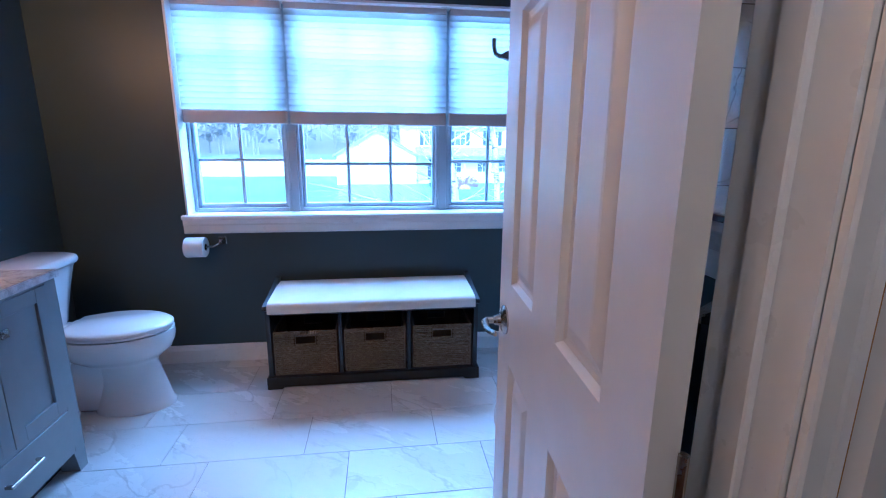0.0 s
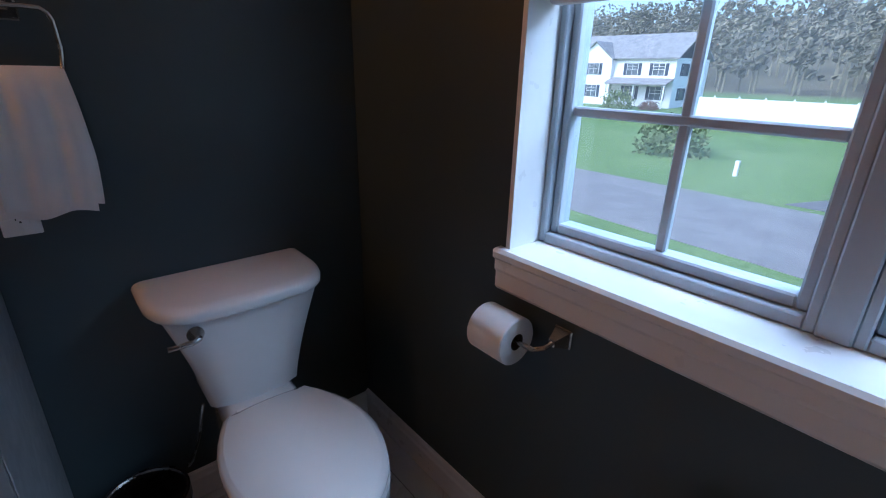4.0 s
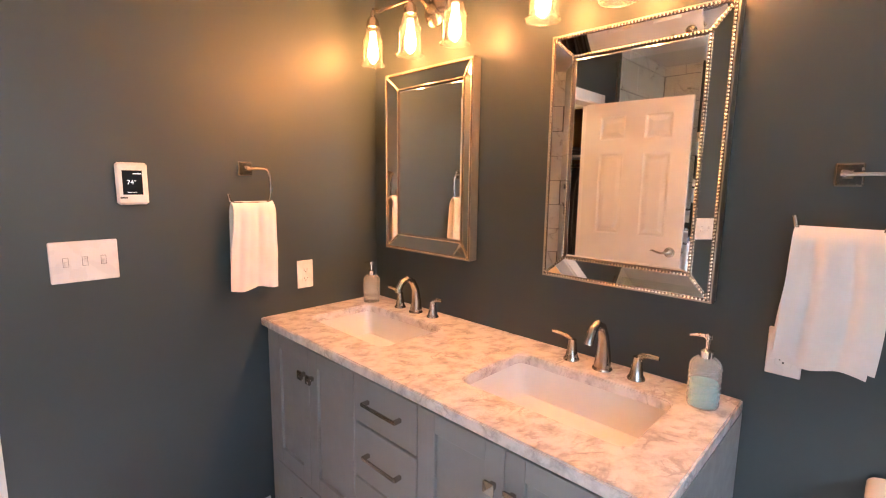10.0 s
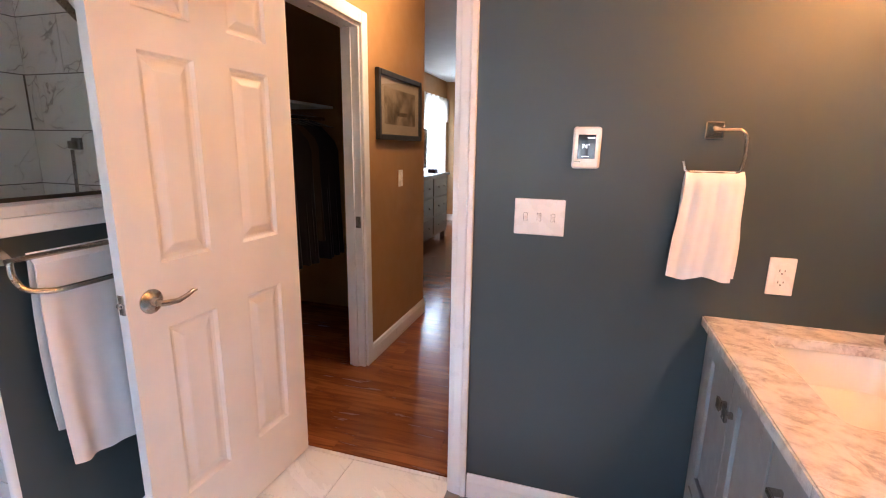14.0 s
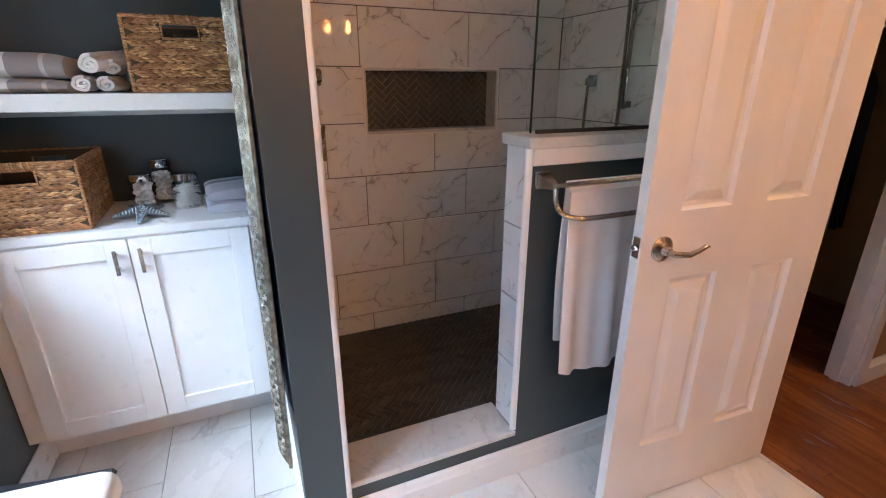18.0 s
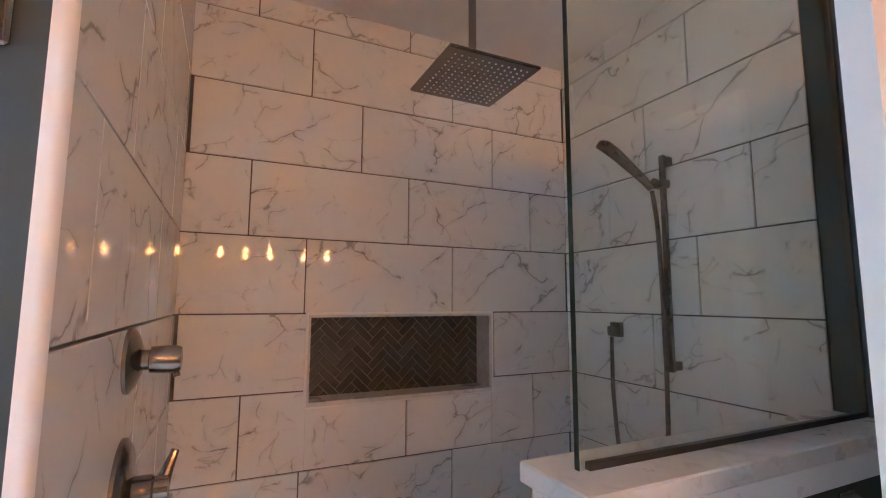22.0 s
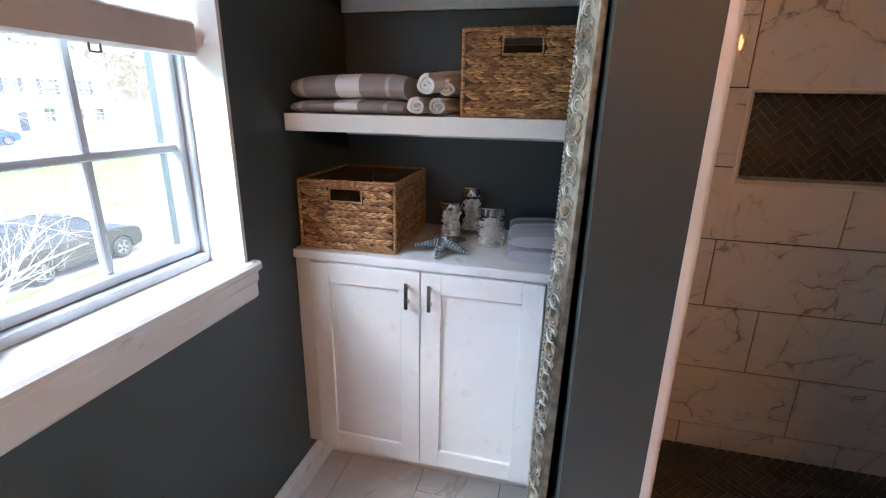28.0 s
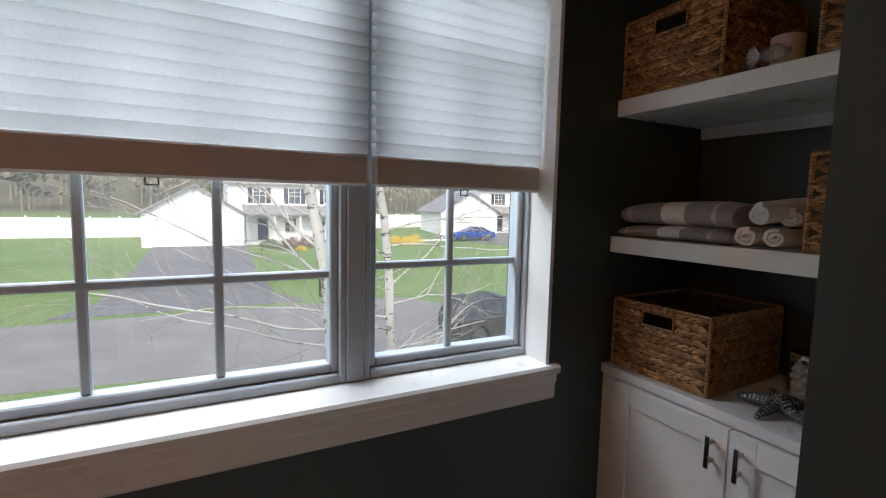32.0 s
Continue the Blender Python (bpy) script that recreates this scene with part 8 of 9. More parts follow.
def birch(m, stems, seed, label):
    rnd = random.Random(seed)
    th = thing("birch_tree", m, label, "tree")
    for x, y, lx, ly, r, h in stems:
        g = Geo()
        n = 16
        pts = [(x + lx * i / n + 0.07 * noise.noise(Vector((i * 0.8, seed, x))), y + ly * i / n, h * i / n) for i in range(n + 1)]
        g.tube(pts, [r * (1 - 0.62 * i / n) for i in range(n + 1)], 12)
        tr = part("trunk", g, M_BIRCH, th, "white birch trunk with dark marks")
        gm, gb, gt = Geo(), Geo(), Geo()
        for i in range(150):
            k = rnd.uniform(0.15, 0.98) * n
            j = min(int(k), n - 1)
            c = Vector(pts[j]).lerp(Vector(pts[j + 1]), k - j)
            rr = r * (1 - 0.62 * k / n) * 1.008
            a0, w, th_ = rnd.uniform(0, 6.28), rnd.uniform(0.15, 0.7), rnd.choice((0.003, 0.004, 0.008))
            arcp = [(c.x + rr * math.cos(a0 + w * q / 4), c.y + rr * math.sin(a0 + w * q / 4), c.z + 0.01 * rnd.uniform(-1, 1)) for q in range(5)]
            gm.tube(arcp, [0.001, th_, th_ * 1.3, th_, 0.001], 4)
        for i in range(36):
            k = (0.27 + 0.7 * (i + rnd.random()) / 36) * n
            j = min(int(k), n - 1)
            c = Vector(pts[j]).lerp(Vector(pts[j + 1]), k - j)
            rr = r * (1 - 0.62 * k / n)
            a = rnd.choice((math.pi, math.pi, 0.0)) + rnd.uniform(-0.9, 0.9)
            d = Vector((math.cos(a), 0.7 * math.sin(a) + 0.2, rnd.uniform(0.05, 0.6)))
            gm.ball(c + Vector((math.cos(a), math.sin(a), -0.2)) * rr * 0.72, (rr * 0.42, rr * 0.42, rr * 0.6), 8, 6)
            limb(gb, gt, c, d, rnd.uniform(0.9, 1.7), r * rnd.uniform(0.11, 0.23), rnd, 2, rnd.uniform(-0.12, 0.16))
        tagged(part("bark_marks", gm, M_TWIGD, tr, "dark bark marks and knots"), kind="stuff")
        tagged(part("branches", gb, M_BIRCH, th, "white bare branches"), kind="stuff")
        tagged(part("twigs", gt, M_TWIG, th, "tan bare twigs"), kind="stuff")
    return th


birch(pose(3.36, 4.55, -3.3), [(0, 0, -1.25, 0.05, 0.062, 7.5), (0.34, 0.12, -0.95, 0.1, 0.05, 7.5)], 11, "white-barked birch with bare branches outside the window")


rnd = random.Random(5)
bt = thing("twiggy_bush", pose(1.75, 6.4, -3.3), "reddish brown leafless bush in front of the house", "bush")
gb, gt = Geo(), Geo()
for i in range(16):
    a = rnd.uniform(0, 6.28)
    limb(gb, gt, (0.1 * math.cos(a), 0.1 * math.sin(a), 0), (0.35 * math.cos(a), 0.35 * math.sin(a), 1), rnd.uniform(1.3, 2.0), 0.012, rnd, 2, 0.0)
tagged(part("stems", gb, M_TWIGD, bt), kind="stuff")
tagged(part("twigs", gt, M_TWIGD, bt), kind="stuff")


def shrub(m, r, h, mat, label, seed, n=700):
    rnd = random.Random(seed)
    g = Geo()
    for i in range(n):
        a, b = rnd.uniform(0, 6.28), math.acos(rnd.uniform(-0.1, 1))
        q = rnd.uniform(0.6, 1.0)
        lump = 1 + 0.25 * noise.noise(Vector((math.cos(a) * 2, math.sin(a) * 2, b * 2 + seed)))
        p = Vector((r * q * lump * math.sin(b) * math.cos(a), r * q * lump * math.sin(b) * math.sin(a), h * q * lump * math.cos(b)))
        t = Vector((rnd.uniform(-1, 1), rnd.uniform(-1, 1), rnd.uniform(-0.5, 1))).normalized()
        s = t.orthogonal().normalized()
        k = r * 0.09
        g.add([p, p + t * k + s * k * 0.5, p + t * 2 * k, p + t * k - s * k * 0.5], [(0, 1, 2, 3)])
    th = thing("shrub", m, label, "shrub", "garden shrubs")
    tagged(part("foliage", g, mat, th, smooth=False), kind="stuff")
    part("stem", Geo().tube([(0, 0, -0.3), (0.02, 0, h * 0.6)], [0.05, 0.02], 6), M_TWIGD, th)
    return th


M_GREEN = plain("shrub_leaf", (0.055, 0.10, 0.03), 0.8, vary=0.4, scale=3)
M_YELLOW = plain("forsythia", (0.55, 0.38, 0.02), 0.8, vary=0.3, scale=3)
M_MAROON = plain("barberry", (0.14, 0.075, 0.055), 0.85, vary=0.3, scale=3)
M_BUD = plain("spring_buds", (0.13, 0.16, 0.06), 0.85, vary=0.3, scale=3)
for k, (x, y, r, h, mt, lb) in enumerate([(7.0, 42.8, 0.8, 0.9, M_GREEN, "clipped green shrub by the porch"), (8.7, 42.2, 1.0, 1.0, M_MAROON, "reddish brown bare shrub by the porch"), (10.2, 43.0, 0.9, 1.0, M_MAROON, "reddish brown bare shrub by the porch"), (9.4, 41.2, 0.5, 0.4, M_YELLOW, "low yellow flowering plant"), (18.5, 43.0, 0.8, 0.9, M_YELLOW, "yellow forsythia bush in bloom"), (19.6, 42.4, 0.9, 0.8, M_YELLOW, "yellow forsythia bush in bloom"), (20.8, 43.2, 0.8, 0.9, M_YELLOW, "yellow forsythia bush in bloom"), (-11.5, 31.0, 2.2, 2.3, M_BUD, "budding green shrub on the lawn"), (-30.0, 56.0, 2.0, 2.2, M_BUD, "budding green shrub in front of the house"), (-26.5, 57.0, 1.2, 1.0, M_MAROON, "low reddish shrub in front of the house"), (39.5, 47.5, 0.8, 1.2, M_YELLOW, "yellow forsythia bush in bloom")]):
    shrub(pose(x, y, ground_z(x, y)), r, h, mt, lb, 20 + k)
mb = thing("mailbox", pose(7.1, 24.4, -3.29), "dark mailbox on a post by the street", "mailbox")
part("post", Geo().box(-0.05, 0.05, -0.05, 0.05, -0.2, 1.05, 0.01), M_BENCH, mb)
part("box", Geo().box(-0.1, 0.1, -0.25, 0.25, 1.05, 1.28, 0.04), M_BENCH, mb)
mp = solo("utility_post", Geo().box(-0.09, 0.09, -0.09, 0.09, -0.2, 0.75, 0.02), M_FENCE, "short white utility post on the lawn", "post", m=pose(-6.6, 27.5, ground_z(-6.6, 27.5)))

# far woods
M_WOODS = plain("far_woods", (0.19, 0.17, 0.11), 0.95, vary=0.25, scale=0.05)
rnd = random.Random(77)
g = Geo()
for i in range(1300):
    y = rnd.uniform(95, 320)
    x = rnd.uniform(-1.1, 1.1) * y
    z = ground_z(x, y)
    h, r = rnd.uniform(7, 15), rnd.uniform(2.0, 4.2)
    g.tube([(x, y, z - 0.5), (x, y, z + h * 0.5)], [0.25, 0.12], 4)
    for k in range(13):
        a = rnd.uniform(0, 6.28)
        q = rnd.uniform(0, r)
        c = Vector((x + q * math.cos(a), y + q * math.sin(a), z + h * rnd.uniform(0.3, 1.0)))
        s = rnd.uniform(0.5, 1.1)
        for j in range(5):
            t = Vector((rnd.uniform(-1, 1), rnd.uniform(-1, 1), rnd.uniform(-0.3, 1))).normalized() * s
            e = t.orthogonal().normalized() * s * 0.6
            g.add([c - t, c + e, c + t * 1.1, c - e], [(0, 1, 2, 3)])
tagged(part("woods", g, M_WOODS, None, smooth=False), "brown and green spring woods on the far hill", "woods", "", "stuff")
# dandelions and leaf litter in the grass
g = Geo()
for i in range(2200):
    x, y = rnd.uniform(-14, 16), rnd.uniform(6.5, 14.4)
    if rnd.random() < 0.3:
        x, y = rnd.uniform(8, 34), rnd.uniform(23, 34)
    z = ground_z(x, y)
    g.lathe([(0.0, 0.0), (0.014, 0.015), (0.016, 0.025), (0.0, 0.03)], 5, pose(x, y, z + 0.01))
tagged(part("dandelions", g, M_YELLOW, None, smooth=False), "yellow dandelions scattered over the grass", "flowers", "", "stuff")

# ---- shower ----
Z_SF = 0.10    # shower floor
g = Geo().box(X_HALF_IN, X_BACK, 0, Y_DIV, 0.0, Z_SF - 0.004)
shower_floor = structure("shower_floor", g, M_SGROUT, "dark slate herringbone mosaic shower floor")
TH = 0.012     # tile thickness over the wall
ROW, COL = 0.2525, 0.552
Z_ROW0 = 1.4625 - 5 * ROW   # a row joint lies at the top of the recess in the wall


def tile_mesh(w, h, t=TH):
    """A wall tile in its own x and z, proud along -y."""
    key = (round(w, 3), round(h, 3), round(t, 4))
    if key not in tile_mesh.made:
        tile_mesh.made[key] = Geo().box(0, w, -t, 0, 0, h, 0.0012).mesh("tile", M_STILE, smooth=False)
    return tile_mesh.made[key]


tile_mesh.made = {}


def tile_wall(parent, origin, rz, length, joint0, shift, z_from, hole=None, z_to=None):
    """Running-bond tiles on a wall from origin along its own x. hole: x0, x1, z0, z1 left open."""
    z_to = z_to or Z_CEIL
    r = int(math.floor((z_from - Z_ROW0) / ROW))
    while Z_ROW0 + r * ROW < z_to - 0.01:
        za, zb = max(z_from, Z_ROW0 + r * ROW + 0.0022), min(z_to, Z_ROW0 + (r + 1) * ROW - 0.0022)
        x = (joint0 + r * shift) % COL - COL
        while x < length:
            xa, xb = max(0.0, x + 0.0022), min(length, x + COL - 0.0022)
            x += COL
            if xb - xa < 0.015 or zb - za < 0.012:
                continue
            cells = [(xa, xb, za, zb)]
            if hole and xa < hole[1] and xb > hole[0] and za < hole[3] - 0.004 and zb > hole[2] + 0.004:
                cells = []
                if xa < hole[0] - 0.01:
                    cells.append((xa, hole[0], za, zb))
                if xb > hole[1] + 0.01:
                    cells.append((hole[1], xb, za, zb))
                m0, m1 = max(xa, hole[0]), min(xb, hole[1])
                if za < hole[2] - 0.01:
                    cells.append((m0, m1, za, hole[2]))
                if zb > hole[3] + 0.01:
                    cells.append((m0, m1, hole[3], zb))
            for a, b, c, d in cells:
                part("tile", tile_mesh(b - a, d - c), M_STILE, parent, m=pose(*origin, 0, 0, rz) @ pose(a, 0, c))
        r += 1


# grout beds behind the tiles
NI = (0.400, 1.106, 1.160, 1.457)
g = Geo()
g.box(X_BACK - 0.006, X_BACK - 0.0005, 0, NI[0], Z_SF, Z_CEIL).box(X_BACK - 0.006, X_BACK - 0.0005, NI[1], Y_DIV, Z_SF, Z_CEIL).box(X_BACK - 0.006, X_BACK - 0.0005, NI[0], NI[1], Z_SF, NI[2]).box(X_BACK - 0.006, X_BACK - 0.0005, NI[0], NI[1], NI[3], Z_CEIL)
tiles_back = structure("shower_wall_back", g, M_GROUT, "white marble-look tiles on the shower's back wall")
tiles_south = structure("shower_wall_south", Geo().box(X_HALF_IN, X_BACK - 0.014, 0.0005, 0.006, Z_SF, Z_CEIL), M_GROUT, "white marble-look tiles behind the hand shower")
tiles_north = structure("shower_wall_north", Geo().box(X_PIL + 0.012, X_BACK - 0.014, Y_DIV - 0.006, Y_DIV - 0.0005, 0.1885, Z_CEIL), M_GROUT, "white marble-look tiles behind the shower valves")
tiles_half = structure("shower_wall_half", Geo().box(X_HALF_IN + 0.0005, X_HALF_IN + 0.006, 0.014, Y_HALF, Z_SF, Z_CAP - 0.036).box(X_HALF + 0.012, X_HALF_IN, Y_HALF + 0.0005, Y_HALF + 0.006, 0.1885, Z_CAP - 0.036), M_GROUT, "white marble-look tiles on the half wall")

# ---- corner trims ----
g = Geo().prism(arc(X_PIL + 0.008, Y_DIV - 0.004, 0.010, 180, 270, 5) + [(X_PIL + 0.008, Y_DIV + 0.004), (X_PIL - 0.002, Y_DIV + 0.004)], 2, 0.0, Z_CEIL)
structure("trim_1", g, M_TRIM, "white rounded tile edge trim")
g = Geo().prism(arc(X_HALF + 0.012, Y_HALF + 0.004, 0.012, 180, 90, 5) + [(X_HALF + 0.012, Y_HALF - 0.004), (X_HALF - 0.0005, Y_HALF - 0.004)], 2, 0.188, Z_CAP - 0.035)
structure("trim_2", g, M_TRIM, "white rounded tile edge trim")
g = Geo().box(X_HALF - 0.016, X_HALF + 0.001, 0.0, Y_HALF, Z_CAP - 0.085, Z_CAP - 0.034, 0.003)
structure("trim_3", g, M_TRIM, "white moulding under the stone ledge")

cap_ob = solo("half_wall_cap", Geo().box(X_HALF - 0.022, X_HALF_IN + 0.022, 0.0, Y_HALF + 0.022, Z_CAP - 0.034, Z_CAP, 0.003), M_SILLST, "pale grey stone ledge on the half wall", "ledge")
gl = thing("shower_screen", pose((X_HALF + X_HALF_IN) / 2, 0, Z_CAP), "fixed clear shower glass panel on the half wall", "shower screen")
pn = part("pane", Geo().box(-0.005, 0.005, 0.004, Y_HALF - 0.030, 0.003, 1.19), M_SHGLASS, gl, smooth=False)
pn.visible_shadow = False
M_CHANNEL = plain("channel_metal", (0.10, 0.095, 0.085), 0.45, 1.0, vary=0.04)
M_EDGE = plain("dark_glass_edge", (0.02, 0.035, 0.03), 0.1, vary=0.05)
part("polished_edge", Geo().box(-0.005, 0.005, Y_HALF - 0.030, Y_HALF - 0.0285, 0.003, 1.19), M_EDGE, gl, "dark green glass edge")
part("channel", Geo().box(-0.0065, 0.0065, 0.004, Y_HALF - 0.05, 0.0, 0.012, 0.001), M_CHANNEL, gl, "dark metal channel")
part("wall_channel", Geo().box(-0.0065, 0.0065, 0.0, 0.010, 0.0, 1.19, 0.001), M_CHANNEL, gl, "dark metal channel")

# ---- recess in the back wall with herringbone lining ----
nb = tagged(new("shower_niche"), "shower wall recess lined with dark slate herringbone", "wall niche", "", "structure")
D = 0.095
g = Geo().box(X_BACK + D, X_BACK + D + 0.006, NI[0], NI[1], NI[2], NI[3])
part("lining", g, M_SGROUT, nb)
g = Geo()
t = 0.008
g.box(X_BACK - 0.013, X_BACK + D, NI[0], NI[0] + t, NI[2], NI[3]).box(X_BACK - 0.013, X_BACK + D, NI[1] - t, NI[1], NI[2], NI[3]).box(X_BACK - 0.013, X_BACK + D, NI[0] + t, NI[1] - t, NI[3] - t, NI[3]).box(X_BACK - 0.02, X_BACK + D, NI[0], NI[1], NI[2] - 0.002, NI[2] + 0.012)
part("niche_jamb", g, M_SILLST, nb, "pale stone niche edges")
g = Geo()
w = 0.009
for a, b, c, d in ((NI[0] - w, NI[1] + w, NI[3], NI[3] + w), (NI[0] - w, NI[1] + w, NI[2] - w, NI[2]), (NI[0] - w, NI[0], NI[2], NI[3]), (NI[1], NI[1] + w, NI[2], NI[3])):
    g.box(X_BACK - 0.0155, X_BACK - 0.004, a, b, c, d, 0.002)
part("niche_trim", g, M_TRIM, nb, "white niche edge trim")


def herringbone(u0, u1, v0, v1, ln, wd, gap=0.003):
    """Centres and turns of herringbone pieces that cover a rectangle."""
    out = []
    rot = math.radians(45)
    c, s = math.cos(rot), math.sin(rot)
    R = max(u1 - u0, v1 - v0) * 1.2
    n = int(R / wd) + 2
    k = round(ln / wd)
    for i in range(-n, n):
        for j in range(-n, n):
            d = (i - j) % (2 * k)
            if d == 0:
                p, turn = ((i + k / 2) * wd, (j + 0.5) * wd), 0
            elif d == 2 * k - 1:
                p, turn = ((i + 0.5) * wd, (j + k / 2) * wd), 90
            else:
                continue
            q = (c * p[0] - s * p[1] + (u0 + u1) / 2, s * p[0] + c * p[1] + (v0 + v1) / 2)
            if u0 < q[0] < u1 and v0 < q[1] < v1:
                out.append((q[0], q[1], turn + 45))
    return out


HL, HW = 0.084, 0.028
chip = Geo().box(-HL / 2 + 0.0016, HL / 2 - 0.0016, -HW / 2 + 0.0016, HW / 2 - 0.0016, 0, 0.005, 0.001).mesh("mosaic_tile", M_SLATE, smooth=False)
for u, v, turn in herringbone(NI[0] - 0.02, NI[1] + 0.02, NI[2] - 0.02, NI[3] + 0.02, HL, HW):
    part("mosaic_tile", chip, M_SLATE, nb, m=Matrix.Translation((X_BACK + D - 0.0015, u, v)) @ Matrix(((0, 0, -1, 0), (1, 0, 0, 0), (0, 1, 0, 0), (0, 0, 0, 1))) @ pose(0, 0, 0, 0, 0, turn))

# ---- shower fittings ----
rh = thing("rain_shower", pose(3.015, 0.772, Z_CEIL), "square nickel rain shower head hanging from the ceiling", "shower head")
part("ceiling_flange", Geo().lathe([(0.032, 0), (0.032, -0.006), (0.024, -0.012), (0.012, -0.016)], 20), M_FIT, rh)
part("drop_pipe", Geo().lathe([(0.011, -0.008), (0.011, -0.42)], 14), M_FIT, rh)
part("ball_joint", Geo().lathe([(0.011, -0.405), (0.017, -0.411), (0.017, -0.427), (0.025, -0.437)], 14), M_FIT, rh)
hd = part("head_plate", Geo().box(-0.134, 0.134, -0.134, 0.134, -0.447, -0.437, 0.003), M_FIT, rh)
g = Geo()
for i in range(12):
    for j in range(12):
        g.lathe([(0.0032, 0.0), (0.0026, -0.002), (0.0, -0.0022)], 6, pose(-0.107 + 0.01945 * i, -0.107 + 0.01945 * j, -0.447))
tagged(part("nozzle_field", g, M_WHITEPL, hd, "pale rubber nozzles"), kind="stuff")

hs = thing("hand_shower", pose(3.01, 0.012, 1.30), "nickel hand shower on a slide bar", "hand shower")
part("slide_bar", Geo().box(-0.011, 0.011, 0.028, 0.040, -0.02, 0.70, 0.003), M_BRONZE, hs)
for z in (0.0, 0.68):
    part("bracket", Geo().box(-0.014, 0.014, 0.0, 0.030, z - 0.014, z + 0.014, 0.002), M_BRONZE, hs)
part("slider", Geo().box(-0.02, 0.02, 0.022, 0.062, 0.585, 0.612, 0.003).tube([(0, 0.062, 0.6), (0.0, 0.08, 0.604)], 0.012, 10), M_BRONZE, hs)
pts = [(0.012, 0.075, 0.580), (0.022, 0.088, 0.605), (0.066, 0.106, 0.664), (0.112, 0.122, 0.722), (0.152, 0.134, 0.764), (0.176, 0.138, 0.778)]
part("wand", Geo().tube(pts, [0.011, 0.013, 0.017, 0.021, 0.023, 0.019], 12, flat=0.6), M_BRONZE, hs, "angled hand-shower wand")
hose = [(0.012, 0.073, 0.575), (0.006, 0.062, 0.45), (0.004, 0.056, 0.2), (0.006, 0.055, -0.1), (0.02, 0.06, -0.3), (0.1, 0.07, -0.42), (0.2, 0.06, -0.36), (0.245, 0.045, -0.15), (0.255, 0.036, 0.0), (0.255, 0.034, 0.075)]


def smooth_line(p, k=5):
    """A soft curve through points."""
    p = [Vector(q) for q in p]
    out = []
    for i in range(len(p) - 1):
        a, b, c, d = p[max(i - 1, 0)], p[i], p[i + 1], p[min(i + 2, len(p) - 1)]
        for s in range(k):
            t = s / k
            out.append(0.5 * ((2 * b) + (c - a) * t + (2 * a - 5 * b + 4 * c - d) * t * t + (3 * b - a - 3 * c + d) * t ** 3))
    return out + [p[-1]]


part("hose", Geo().tube(smooth_line(hose), 0.0075, 8), M_BRONZE, hs, "flexible metal hose")
part("wall_outlet", Geo().box(0.228, 0.282, 0.0, 0.016, 0.075, 0.129, 0.002).box(0.242, 0.268, 0.016, 0.045, 0.08, 0.115, 0.003), M_BRONZE, hs, "square hose outlet")


def valve(m, r, kind, label):
    th = thing("shower_valve", m, label, "shower valve", "shower valves")
    part("escutcheon", Geo().lathe([(r, 0), (r, 0.006), (r - 0.012, 0.014), (0.03, 0.017), (0.024, 0.02)], 32), M_FIT, th)
    if kind == "knob":
        part("knob", Geo().lathe([(0.016, 0.018), (0.016, 0.030), (0.021, 0.032), (0.0225, 0.066), (0.019, 0.075), (0.0, 0.077)], 24), M_FIT, th)
        part("knob_pin", Geo().tube([(0, -0.019, 0.068), (0, -0.028, 0.070)], 0.005, 8), M_FIT, th)
    else:
        part("hub", Geo().lathe([(0.022, 0.018), (0.022, 0.046), (0.019, 0.049), (0.019, 0.068), (0.0, 0.070)], 22), M_FIT, th)
        part("cross_lever", Geo().tube([(0.0, 0.0, 0.058), (0.010, 0.022, 0.064), (0.016, 0.052, 0.074)], [0.012, 0.009, 0.006], 10).tube([(0.0, 0.0, 0.058), (-0.010, -0.028, 0.062), (-0.016, -0.054, 0.066)], [0.012, 0.009, 0.006], 10), M_FIT, th)
    return th


valve(pose(2.822, Y_DIV - TH, 1.411, 90, 0, 0), 0.052, "knob", "round nickel diverter valve on the tiles")
valve(pose(2.822, Y_DIV - TH, 1.212, 90, 0, 0), 0.080, "lever", "round nickel shower valve with a lever handle")

# ---- double towel bar with bath towel ----
tb = thing("towel_bar", pose(X_HALF, 0.0, 1.0), "double nickel towel bar on the half wall", "towel bar")
TB1, TB0 = 0.845, 0.245
for y in (TB0, TB1):
    g = Geo().box(-0.007, 0, y - 0.026, y + 0.026, 0.085, 0.140, 0.003)
    g.add([(-0.007, y - 0.022, 0.09), (-0.007, y + 0.022, 0.09), (-0.007, y + 0.022, 0.135), (-0.007, y - 0.022, 0.135), (-0.07, y - 0.01, 0.096), (-0.07, y + 0.01, 0.096), (-0.07, y + 0.01, 0.112), (-0.07, y - 0.01, 0.112)], [(7, 6, 5, 4), (4, 5, 1, 0), (5, 6, 2, 1), (6, 7, 3, 2), (7, 4, 0, 3)])
    part("post", g, M_NICKEL, tb, smooth=False)
part("upper_bar", Geo().tube([(-0.062, TB0, 0.104), (-0.062, TB1, 0.104)], 0.008, 10), M_NICKEL, tb)
low = [(-0.068, TB1 - 0.004, 0.1), (-0.072, TB1 - 0.004, 0.06), (-0.085, TB1 - 0.02, 0.025), (-0.105, TB1 - 0.06, 0.012), (-0.115, TB1 - 0.11, 0.010), (-0.117, (TB0 + TB1) / 2, 0.010), (-0.115, TB0 + 0.11, 0.010), (-0.105, TB0 + 0.06, 0.012), (-0.085, TB0 + 0.02, 0.025), (-0.072, TB0 + 0.004, 0.06), (-0.068, TB0 + 0.004, 0.1)]
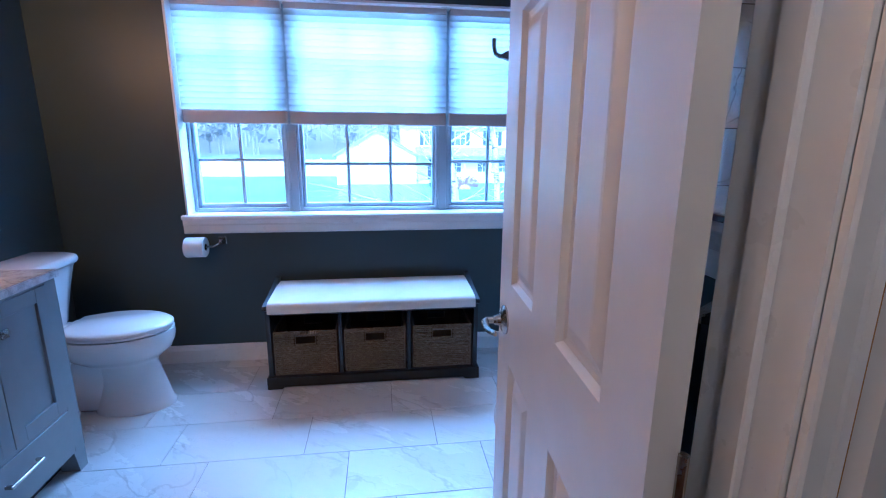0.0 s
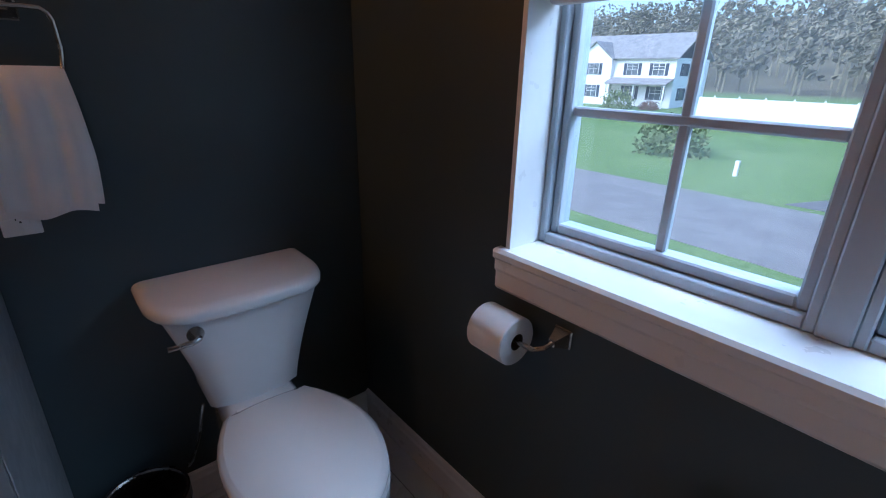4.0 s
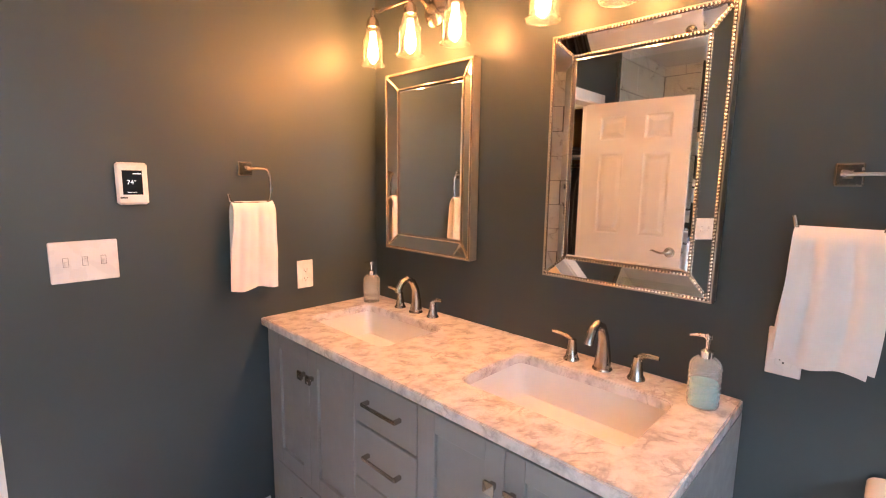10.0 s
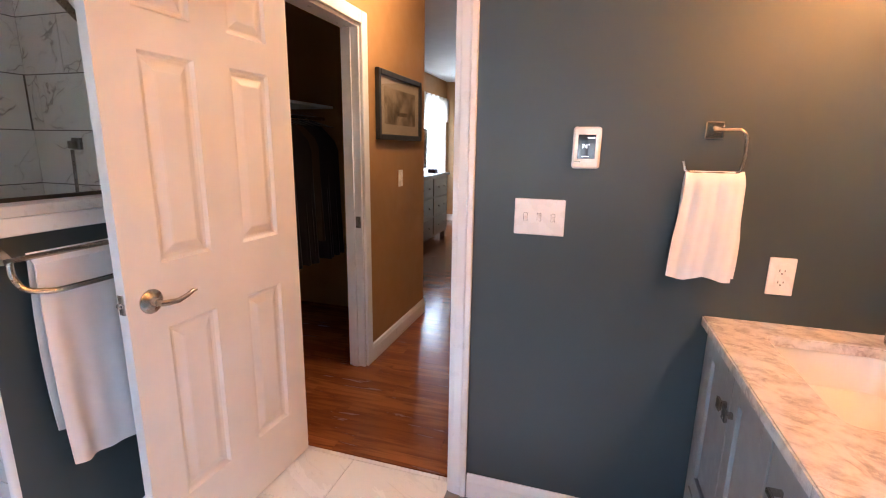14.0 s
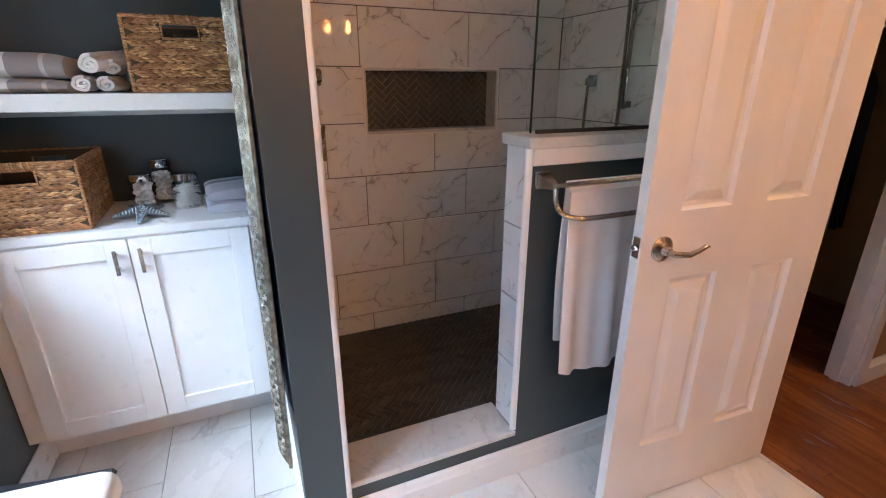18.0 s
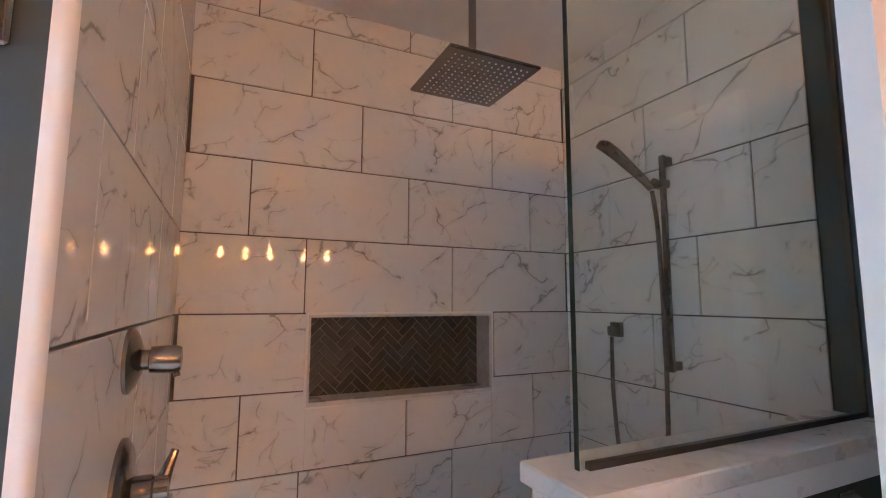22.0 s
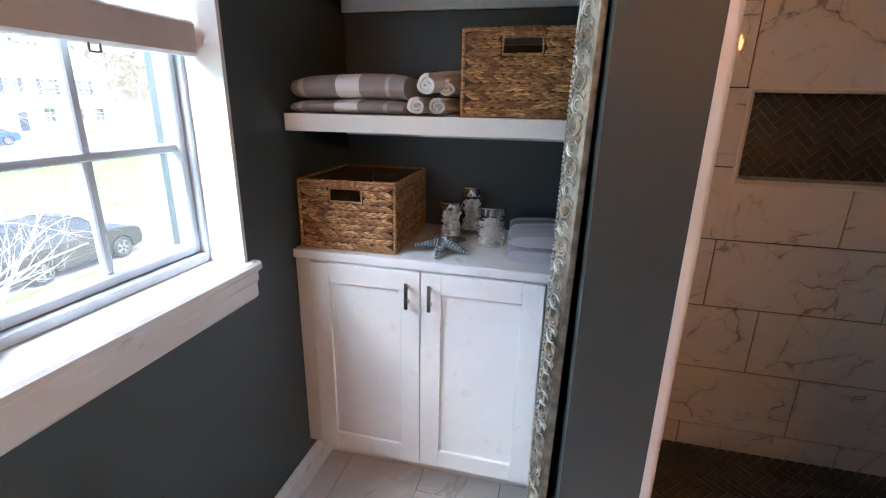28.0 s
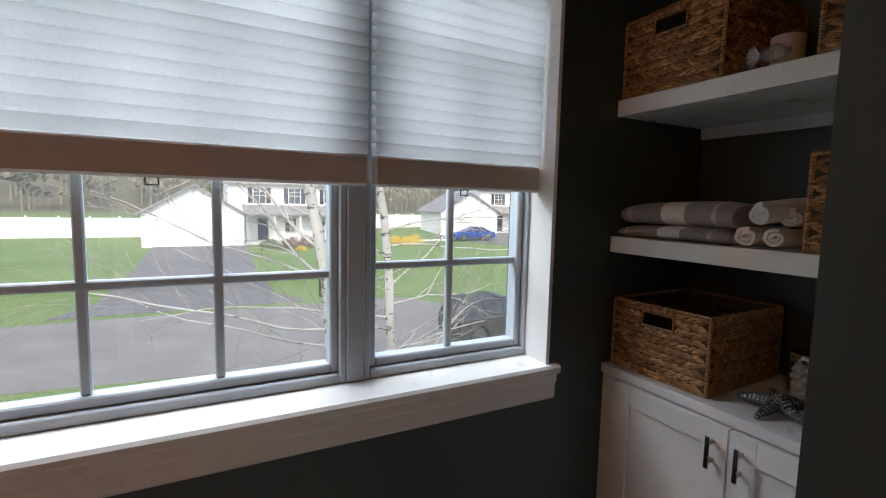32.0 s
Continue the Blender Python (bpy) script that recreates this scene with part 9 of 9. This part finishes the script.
part("lower_bar", Geo().tube(smooth_line(low, 4), 0.0085, 10), M_NICKEL, tb)


def bath_towel_fn(u, v):
    s = v * 2 - 1
    y = TB0 + 0.05 + (TB1 - TB0 - 0.105) * u + 0.012 * math.sin(abs(s) * 3) * (1 if u > 0.5 else -1)
    fall = 0.655 if s > 0 else 0.55
    z = 1.114 - abs(s) * fall
    fold = 0.013 * math.sin(u * 17 + 0.6) + 0.006 * math.sin(u * 38 + s)
    k = min(1, abs(s) * 6)
    x = X_HALF - 0.062 + ((-0.017 - 0.016 * min(1, abs(s) * 2) + fold * k * abs(s)) if s > 0 else (0.014 + 0.3 * fold * k))
    return (x, y, z + (0.018 * math.sin(u * 6) + 0.03 * (u - 0.5)) * (abs(s) ** 3))


solo("bath_towel", Geo().sheet(bath_towel_fn, 44, 44, thick=0.006), M_TOWEL, "white waffle bath towel hanging over the towel bar", "towel")

# ---- tiles, piece by piece ----
tile_wall(tiles_back, (X_BACK - 0.0005, Y_DIV - TH, 0), -90, Y_DIV - TH - 0.012, Y_DIV - TH - 1.122 + 5 * 0.184, 0.184 * -1 + COL, Z_SF + 0.001, (Y_DIV - TH - NI[1], Y_DIV - TH - NI[0], NI[2], NI[3]))
tile_wall(tiles_south, (X_BACK - TH, 0.0005, 0), 180, X_BACK - TH - X_HALF_IN, 0.26, COL / 3, Z_SF + 0.001)
tile_wall(tiles_north, (X_PIL + 0.012, Y_DIV - 0.0005, 0), 0, X_BACK - TH - X_PIL - 0.012, 0.30, COL / 3, 0.189)
tile_wall(tiles_half, (X_HALF_IN, Y_HALF + 0.0005, 0), 180, X_HALF_IN - X_HALF - 0.013, 0.12, 0.0, 0.189, z_to=Z_CAP - 0.036)
tile_wall(tiles_half, (X_HALF_IN + 0.0005, 0.014, 0), 90, Y_HALF - 0.014, 0.1, COL / 3, Z_SF + 0.001, z_to=Z_CAP - 0.036)

# floor tiles: rows 0.308 deep, joints stepping a third from row to row
FR, FC, FY0, FX0 = 0.3065, 0.6155, 0.2595, 1.698
tmesh = {}
for k in range(-2, 8):
    ya, yb = max(-0.073, FY0 + FR * k) + 0.0012, min(Y_WIN - 0.002, FY0 + FR * (k + 1)) - 0.0012
    if yb - ya < 0.02:
        continue
    x = (FX0 - (k - 3) * FC / 3) % FC - FC
    while x < X_BACK:
        xa, xb = max(0.002, x + 0.0012), min(X_BACK, x + FC - 0.0012)
        x += FC
        segs = [(xa, xb)]
        if yb < Y_DIV + 0.05:
            segs = [(xa, min(xb, X_HALF))]
        if ya < -0.02:
            segs = [(max(xa, DX0), min(xb, DX1))]
        for a, b in segs:
            if b - a < 0.02:
                continue
            key = (round(b - a, 3), round(yb - ya, 3))
            if key not in tmesh:
                tmesh[key] = Geo().box(0, b - a, 0, yb - ya, -0.01, 0.0, 0.001).mesh("tile", M_FTILE, smooth=False)
            part("tile", tmesh[key], M_FTILE, floor, m=pose(a, ya, 0))

# shower floor mosaic: the stretch by the entrance in single pieces, the rest joined
rest = Geo()
near = 0
for u, v, turn in herringbone(X_HALF_IN + 0.01, X_BACK + 0.01, -0.01, Y_DIV + 0.01, HL, HW):
    if v > 0.62 and near < 300:
        near += 1
        part("mosaic_tile", chip, M_SLATE, shower_floor, m=pose(u, v, Z_SF - 0.0035, 0, 0, turn))
    else:
        rest.box(-HL / 2 + 0.0016, HL / 2 - 0.0016, -HW / 2 + 0.0016, HW / 2 - 0.0016, 0, 0.005, 0, pose(u, v, Z_SF - 0.0035, 0, 0, turn))
tagged(part("mosaic_field", rest, M_SLATE, shower_floor, smooth=False), kind="stuff")
